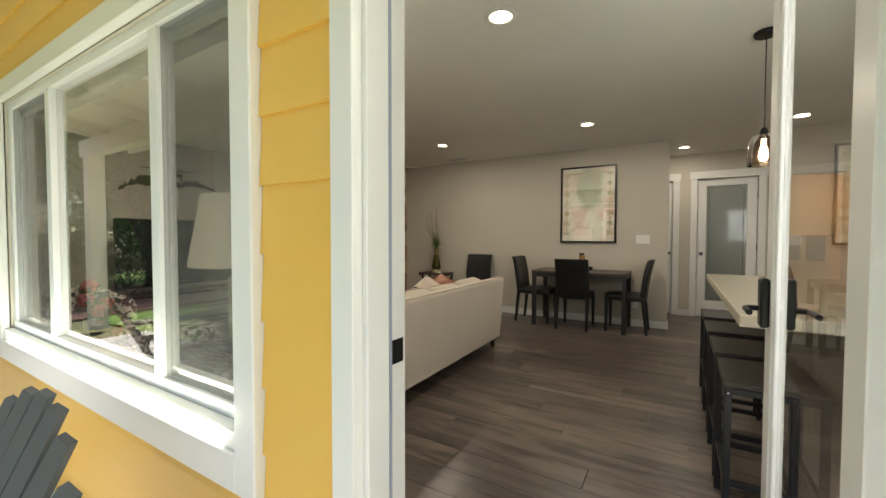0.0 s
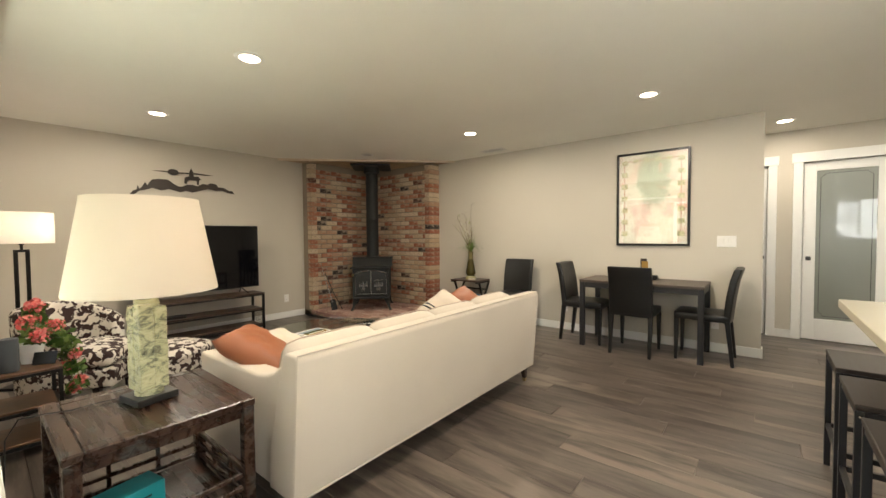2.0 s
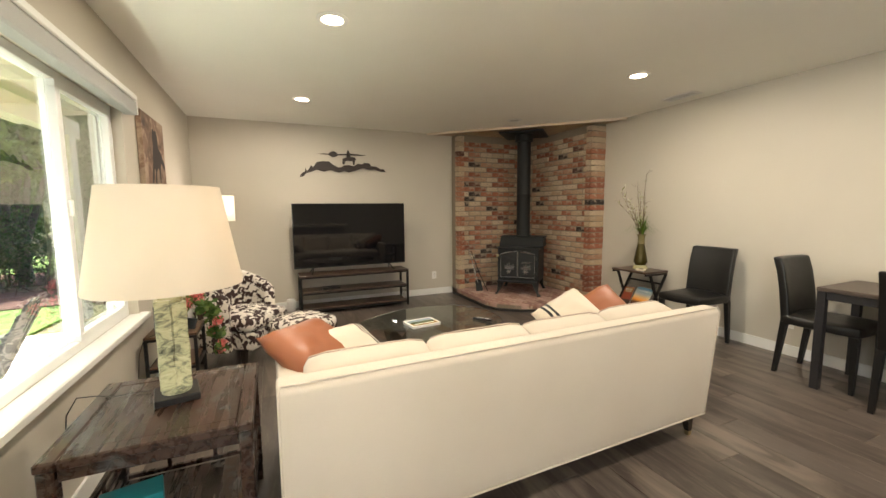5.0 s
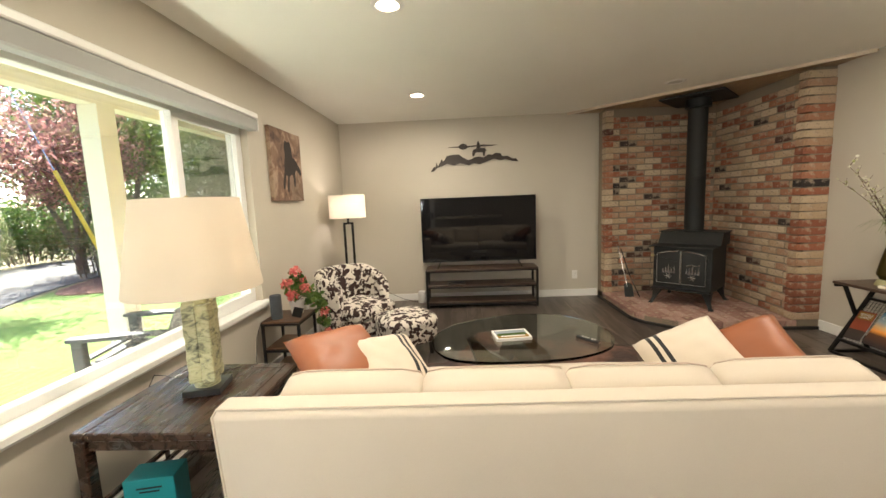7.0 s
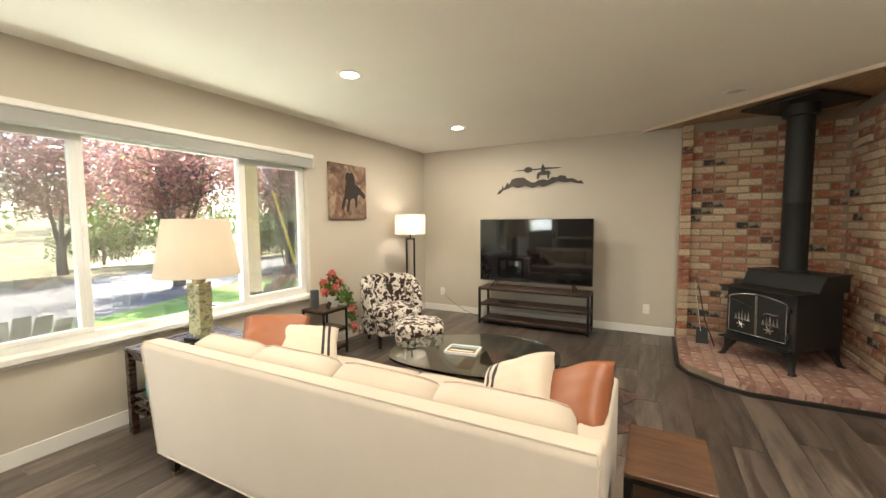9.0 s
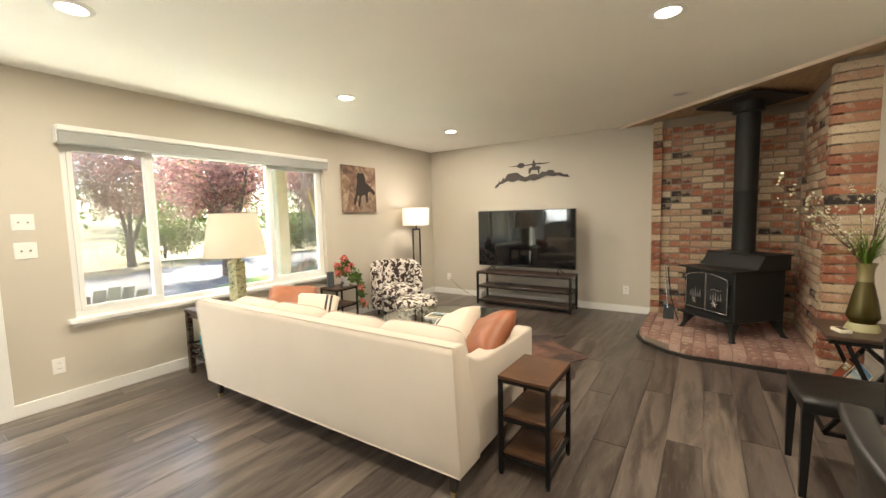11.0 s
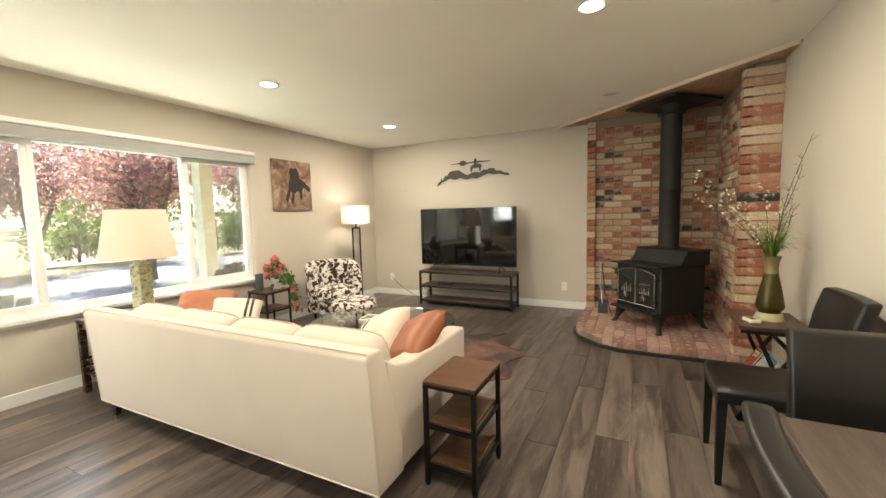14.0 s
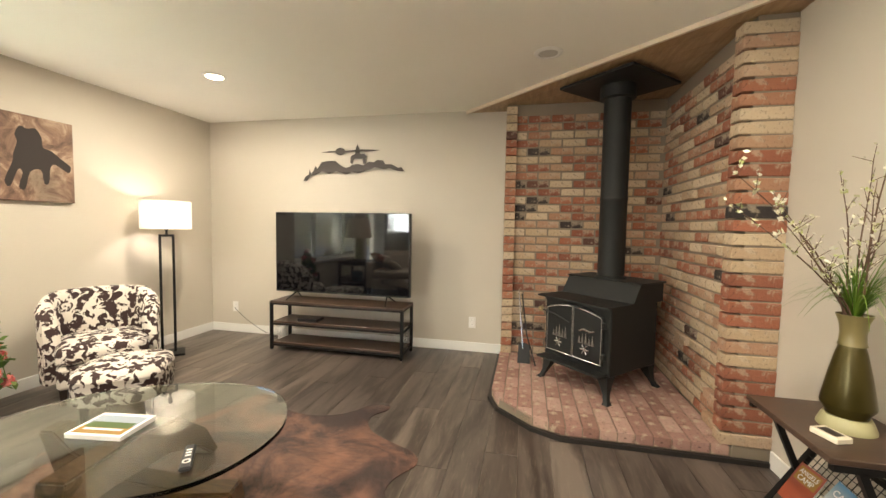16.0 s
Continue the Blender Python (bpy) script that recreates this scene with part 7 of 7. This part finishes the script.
for z in (0.25, 1.05, 1.80):
    box_part("hinge", (b - 0.004, y0 - 0.008, z - 0.045), (b + 0.010, y0 - 0.001, z + 0.045), M["blackmetal"], d3, 0.001)
d4 = new("door_3")
tagged(d4, "plain white hall door, closed", "", "", "structure")
box_part("slab", (LD[0] + 0.003, y0, 0.008), (LD[1] - 0.003, y1, 2.046), M["white"], d4, 0.002)
box_part("door_handle", (LD[1] - 0.06, y0 - 0.045, 0.93), (LD[1] - 0.02, y0 - 0.0005, 0.97), M["black"], d4, 0.004)
M["bath"] = painted("bathroom_paint", (0.62, 0.45, 0.27), 0.5)
structure("bathroom_wall", [((2.152, HY + 2.0, 0), (4.5, HY + 2.08, CZ - 0.01)), ((3.35, HY + 0.13, 0), (3.42, HY + 2.0, CZ - 0.01))], M["bath"])
tb = thing("towel_rail", "black towel rail with two grey towels in the bathroom", "towel rail", (2.80, HY + 1.98, 1.22))
bm = bmesh.new()
bm_tube(bm, [(-0.30, -0.06, 0), (0.45, -0.06, 0)], 0.009, 8)
bm_tube(bm, [(-0.28, 0, 0), (-0.28, -0.06, 0)], 0.009, 8)
bm_tube(bm, [(0.43, 0, 0), (0.43, -0.06, 0)], 0.009, 8)
part("rail", bm, M["blackmetal"], tb)
M["towel"] = fabric("grey_towel", (0.16, 0.15, 0.13), 300)
for x in (-0.10, 0.22):
    tw = thing("towel", "folded grey towel hanging on the black rail", "towel", (2.80 + x, HY + 1.92, 1.22))
    box_part("cloth", (-0.12, -0.022, -0.42), (0.12, -0.0095, 0.010), M["towel"], tw, 0.006)
    box_part("cloth", (-0.12, 0.0095, -0.36), (0.12, 0.022, 0.010), M["towel"], tw, 0.006)

# ---- counter and stools ----
M["quartz"] = painted("cream_quartz", (0.62, 0.55, 0.42), 0.18, 0.02, 60, 0.03)
ct = thing("worktop", "thick cream stone worktop of the breakfast bar", "counter", (0, 0, 0))
box_part("slab", (1.213, 3.135, 0.872), (2.15, 4.985, 0.915), M["quartz"], ct, 0.004)
cb = thing("base_cabinet", "plain painted base cabinet under the breakfast bar worktop", "cabinet", (1.85, 4.06, 0))
box_part("body", (-0.28, -0.90, 0.09), (0.28, 0.90, 0.871), M["wall"], cb, 0.003)
box_part("plinth", (-0.24, -0.88, 0), (0.28, 0.88, 0.0895), M["black"], cb, 0.002)
for k in range(3):
    box_part("panel", (-0.292, -0.88 + k * 0.595, 0.12), (-0.2805, -0.31 + k * 0.595, 0.85), M["wall"], cb, 0.003)
M["stool_seat"] = wood("dark_stool_seat", (0.018, 0.014, 0.012), (0.055, 0.042, 0.034), 0.42, 1.0, 1)


def bar_stool(at):
    t = thing("bar_stool", "backless bar stool with dark wood seat and black legs", "stool", at, 0, "bar stools")
    lx, ly, H = 0.32, 0.385, 0.625
    box_part("seat", (-lx / 2, -ly / 2, H - 0.022), (lx / 2, ly / 2, H), M["stool_seat"], t, 0.003)
    for sx in (-1, 1):
        for sy in (-1, 1):
            X, Y = sx * (lx / 2 - 0.014), sy * (ly / 2 - 0.014)
            box_part("leg", (X - 0.0125, Y - 0.0125, 0), (X + 0.0125, Y + 0.0125, H - 0.023), M["stool_metal"], t, 0.002)
            bm = bmesh.new()
            bmesh.ops.create_uvsphere(bm, u_segments=8, v_segments=5, radius=0.005, matrix=Matrix.Translation((X, Y + sy * 0.0135, H - 0.045)))
            part("bolt", bm, M["steel"], t)
    for z in (H - 0.036, 0.22):
        for s in (-1, 1):
            box_part("rail", (-lx / 2 + 0.027, s * (ly / 2 - 0.014) - 0.009, z - 0.012), (lx / 2 - 0.027, s * (ly / 2 - 0.014) + 0.009, z + 0.012), M["stool_metal"], t, 0.001)
            box_part("rail", (s * (lx / 2 - 0.014) - 0.009, -ly / 2 + 0.027, z - 0.012), (s * (lx / 2 - 0.014) + 0.009, ly / 2 - 0.027, z + 0.012), M["stool_metal"], t, 0.001)
    return t


M["stool_metal"] = mat("grey_black_metal", (0.035, 0.035, 0.037), 0.4, 0.5)
st0 = bar_stool((1.345, 4.94, 0))
for yy in (4.44, 3.93, 3.465):
    copy_thing(st0, pose(1.345, yy, 0))

# ---- patio chairs ----
M["resin"] = painted("grey_resin", (0.10, 0.105, 0.105), 0.55, 0.2, 120, 0.08)


def patio_chair():
    t = thing("patio_chair", "dark grey slatted adirondack chair on the patio, facing the lawn", "outdoor chair", (-0.42, 1.39, GZ + 0.02), 0, "patio chairs")
    # local: faces -y
    n_s = 7
    for i in range(n_s):
        u = (i - 3) / 3
        bm = bmesh.new()
        top = 0.87 - 0.13 * u * u
        w0, w1 = 0.036, 0.052
        sec = []
        for k in range(6):
            v = k / 5
            z = 0.27 + (top - 0.27) * v
            y = 0.08 + 0.26 * v
            cx = u * (0.235 + 0.09 * v)
            y -= 0.045 * u * u * v
            hw = w0 + (w1 - w0) * v
            if k == 5:
                hw *= 0.82
            sec.append([bm.verts.new(p) for p in ((cx - hw, y, z), (cx + hw, y, z), (cx + hw, y + 0.018, z + 0.005), (cx - hw, y + 0.018, z + 0.005))])
        for p, q in zip(sec, sec[1:]):
            for j in range(4):
                bm.faces.new((p[j], p[(j + 1) % 4], q[(j + 1) % 4], q[j]))
        bm.faces.new(sec[0][::-1]), bm.faces.new(sec[-1])
        bmesh.ops.recalc_face_normals(bm, faces=bm.faces)
        part("back_slat", bm, M["resin"], t, "", True, 50)
    for i in range(7):
        v = i / 6
        z = 0.30 + 0.09 * (1 - v) - 0.02 * math.sin(v * 3)
        y = -0.40 + 0.47 * v
        box_part("seat_slat", (-0.255, y - 0.032, z - 0.02), (0.255, y + 0.032, z), M["resin"], t, 0.006)
    for s in (-1, 1):
        bm = bmesh.new()
        bm_box(bm, (s * 0.335 - 0.03, -0.42, 0), (s * 0.335 + 0.03, -0.34, 0.55), 0.008)
        part("front_leg", bm, M["resin"], t)
        bm = bmesh.new()
        prof = [(-0.38, 0.36), (-0.36, 0.28), (0.36, 0.0), (0.44, 0.0), (0.30, 0.12), (-0.1, 0.33)]
        a = [bm.verts.new((s * 0.285 - 0.018, y, z)) for y, z in prof]
        b = [bm.verts.new((s * 0.285 + 0.018, y, z)) for y, z in prof]
        bm.faces.new(a), bm.faces.new(b[::-1])
        for k in range(len(prof)):
            bm.faces.new((a[k], b[k], b[(k + 1) % len(prof)], a[(k + 1) % len(prof)]))
        bmesh.ops.recalc_face_normals(bm, faces=bm.faces)
        part("side_rail", bm, M["resin"], t, "", False)
        bm = bmesh.new()
        bm_prism(bm, [(s * 0.29, 0.22), (s * 0.375, 0.22), (s * 0.40, -0.30), (s * 0.39, -0.43), (s * 0.30, -0.45), (s * 0.275, -0.30)][::(1 if s > 0 else -1)], 0.551, 0.578, 0.006)
        part("armrest", bm, M["resin"], t)
    box_part("back_brace", (-0.34, 0.175, 0.515), (0.34, 0.20, 0.55), M["resin"], t, 0.005)
    return t


pc0 = patio_chair()
copy_thing(pc0, pose(-2.50, 1.28, GZ + 0.02, 0, 0, 12))

# ---- trees and shrubs ----
def tree(name, label, x, y, h, crown, leaves, size, material, seed, stems=4, base=0.16, crown_h=None, gz=None):
    gz = (GZ - 0.05 - 0.012 * min(max(0, -y), 14)) if gz is None else gz
    t = thing(name, label, "tree", (x, y, gz))
    r = random.Random(seed)
    bm = bmesh.new()
    cl, rad = [], []
    fork = h * r.uniform(0.14, 0.2)
    bm_tube(bm, [(0, 0, -0.1), (0.02, 0.0, fork * 0.5), (0.0, 0.03, fork)], base, 10, base * 0.75)
    for k in range(stems):
        a = 2 * math.pi * (k + r.random() * 0.6) / stems
        lean = r.uniform(0.25, 0.55) * crown
        tip = Vector((lean * math.cos(a), lean * math.sin(a), h * r.uniform(0.72, 0.95)))
        mid = Vector((lean * 0.45 * math.cos(a + 0.3), lean * 0.45 * math.sin(a + 0.3), h * 0.45))
        pts = [Vector((0, 0, fork * 0.8)), mid * 0.5 + Vector((0, 0, fork * 0.35)), mid, (mid + tip) / 2 + Vector((r.uniform(-.1, .1), r.uniform(-.1, .1), 0)), tip]
        bm_tube(bm, pts, base * 0.55, 8, 0.015)
        for q in (pts[2], pts[3], pts[4], (pts[2] + pts[3]) / 2, (pts[3] + pts[4]) / 2):
            for _ in range(3):
                b_ = r.uniform(0, 2 * math.pi)
                d = Vector((math.cos(b_), math.sin(b_), r.uniform(0.1, 0.7))) * crown * r.uniform(0.25, 0.6)
                e = q + d
                bm_tube(bm, [q, q + d * 0.5 + Vector((0, 0, 0.05)), e], base * 0.16, 5, 0.006)
                cl.append(tuple(e)); rad.append(crown * r.uniform(0.20, 0.34))
                cl.append(tuple(q + d * 0.6)); rad.append(crown * r.uniform(0.15, 0.25))
    part("trunk", bm, M["bark"], t, "", True, 60)
    cr = leaf_cloud("crown", cl, rad, leaves, size, material, seed + 50, t)
    return t


tree("plum_tree", "purple-leaved plum tree with several grey stems beside the driveway", -5.0, -5.2, 4.3, 2.3, 15000, 0.055, M["leaf_plum"], 1, 5, 0.15)
tree("plum_tree", "purple-leaved plum tree with several grey stems beyond the driveway", -4.9, -12.0, 5.0, 2.6, 12000, 0.07, M["leaf_plum"], 2, 3, 0.16)
tree("plum_tree", "purple-leaved plum tree with a short trunk at the lawn's far edge", -9.6, -6.6, 4.6, 2.4, 12000, 0.065, M["leaf_plum"], 3, 4, 0.15)
tree("plum_tree", "purple-leaved plum tree in the row beyond the driveway", -8.6, -12.6, 5.2, 2.7, 10000, 0.08, M["leaf_plum"], 4, 3, 0.16)
tree("plum_tree", "purple-leaved plum tree by the dry field", -1.2, -13.0, 5.2, 2.7, 10000, 0.08, M["leaf_plum"], 12, 3, 0.16)
tree("shade_tree", "tall green tree with bright leaves behind the hedge", -11.5, 1.2, 6.5, 3.2, 14000, 0.085, M["leaf_lime"], 5, 5, 0.2)
tree("shade_tree", "tall green tree with bright leaves behind the hedge", -13.5, -3.5, 7.0, 3.4, 13000, 0.09, M["leaf_lime"], 6, 5, 0.2)
tree("shade_tree", "bright green tree standing behind the hedge by the driveway", -10.8, -2.0, 5.2, 2.6, 13000, 0.075, M["leaf_lime"], 14, 5, 0.16)
tree("shade_tree", "bright green tree standing behind the hedge by the driveway", -12.6, -7.6, 6.4, 3.2, 12000, 0.09, M["leaf_lime"], 15, 5, 0.2)
tree("shade_tree", "green tree standing in the dry field", 3.5, -15.0, 6.5, 3.2, 10000, 0.10, M["leaf_green"], 7, 4, 0.2)
tree("shade_tree", "green tree standing in the dry field", -3.0, -19.0, 6.0, 3.2, 9000, 0.11, M["leaf_green"], 8, 4, 0.2)
tree("shade_tree", "green tree standing behind the plum trees", -11.0, -18.0, 7.0, 3.6, 9000, 0.12, M["leaf_green"], 9, 4, 0.22)


def shrub(label, x, y, w, d, h, leaves, size, material, seed):
    gz = GZ - 0.05
    t = thing("shrub", label, "shrub", (x, y, gz))
    r = random.Random(seed)
    cl, rad = [], []
    bm = bmesh.new()
    for _ in range(26):
        px, py, pz = r.uniform(-w / 2, w / 2), r.uniform(-d / 2, d / 2), r.uniform(0.25, 0.86) * h
        bm_tube(bm, [(px * 0.6, py * 0.6, -0.05), (px * 0.8, py * 0.8, pz * 0.5), (px, py, pz)], 0.02, 5, 0.005)
        cl.append((px, py, pz)); rad.append(0.22 * h * r.uniform(0.8, 1.3))
        cl.append((px, py, pz * 0.5)); rad.append(0.22 * h)
    part("stems", bm, M["bark"], t)
    leaf_cloud("leaves", cl, rad, leaves, size, material, seed + 5, t)


for k in range(5):
    shrub("dense grey-green hedge shrub behind the bark mulch strip", -9.0 - 0.25 * (k % 2), 2.6 - 2.0 * k, 1.4, 2.2, 2.1 + 0.2 * (k % 3), 9000, 0.040, M["leaf_hedge"], 60 + k)
for k, (x, y) in enumerate(((-7.6, -15.5), (-2.2, -16.0), (1.5, -14.0), (5.5, -12.5), (8.5, -9.5), (-12.5, -11.5), (-14, -8))):
    shrub("loose green shrub at the edge of the dry field", x, y, 3.2, 1.8, 2.2, 6000, 0.085, M["leaf_green"] if k % 2 else M["leaf_lime"], 80 + k)
slope("mulch_bed", smooth_outline([(-7.0, 4.0), (-7.1, 0.0), (-7.0, -2.2), (-6.6, -4.1), (-8.0, -5.0), (-11, -5.6), (-12, 0), (-12, 4)]), 0.012, M["bark_mulch"])
rgl = np.random.default_rng(9)
cl = []
rd = []
for k in range(240):
    a = -math.pi * (0.02 + 0.96 * rgl.random())
    dist = 34 + 22 * rgl.random()
    if k < 80:
        a = math.pi * (0.98 + 0.25 * rgl.random())
        dist = 22 + 12 * rgl.random()
    cl.append((dist * math.cos(a), dist * math.sin(a), 1.0 + 8.5 * rgl.random()))
    rd.append(2.2 + 1.6 * rgl.random())
wd = leaf_cloud("woodland", cl, rd, 60000, 0.30, M["leaf_green"], 77)
tagged(wd, "distant green belt of trees beyond the dry field", "trees", "", "stuff")
# guy wires with a yellow guard
gw = thing("guy_wire", "slanted utility guy wire with a yellow plastic guard beside the hedge", "guy wire", (-7.2, -3.4, GZ))
bm = bmesh.new()
bm_tube(bm, [(0, 0, 0), (-1.2, -4.2, 7.0)], 0.012, 6)
part("wire", bm, M["steel"], gw)
bm = bmesh.new()
bm_tube(bm, [(-0.05, -0.17, 0.3), (-0.42, -1.47, 2.45)], 0.04, 8)
part("guard", bm, painted("yellow_plastic", (0.75, 0.50, 0.04), 0.5), gw, "yellow plastic guard")
fn = thing("wire_fence", "old wooden post and wire fence along the dry field", "fence", (0, -14.6, GZ - 0.2))
for k in range(9):
    box_part("post", (-16 + k * 3 - 0.05, -0.05, 0), (-16 + k * 3 + 0.05, 0.05, 1.15), M["bark"], fn, 0.01)
for z in (0.45, 0.75, 1.05):
    bm = bmesh.new()
    bm_tube(bm, [(-16, 0.055, z), (8, 0.055, z)], 0.006, 5)
    part("wire", bm, M["steel"], fn)
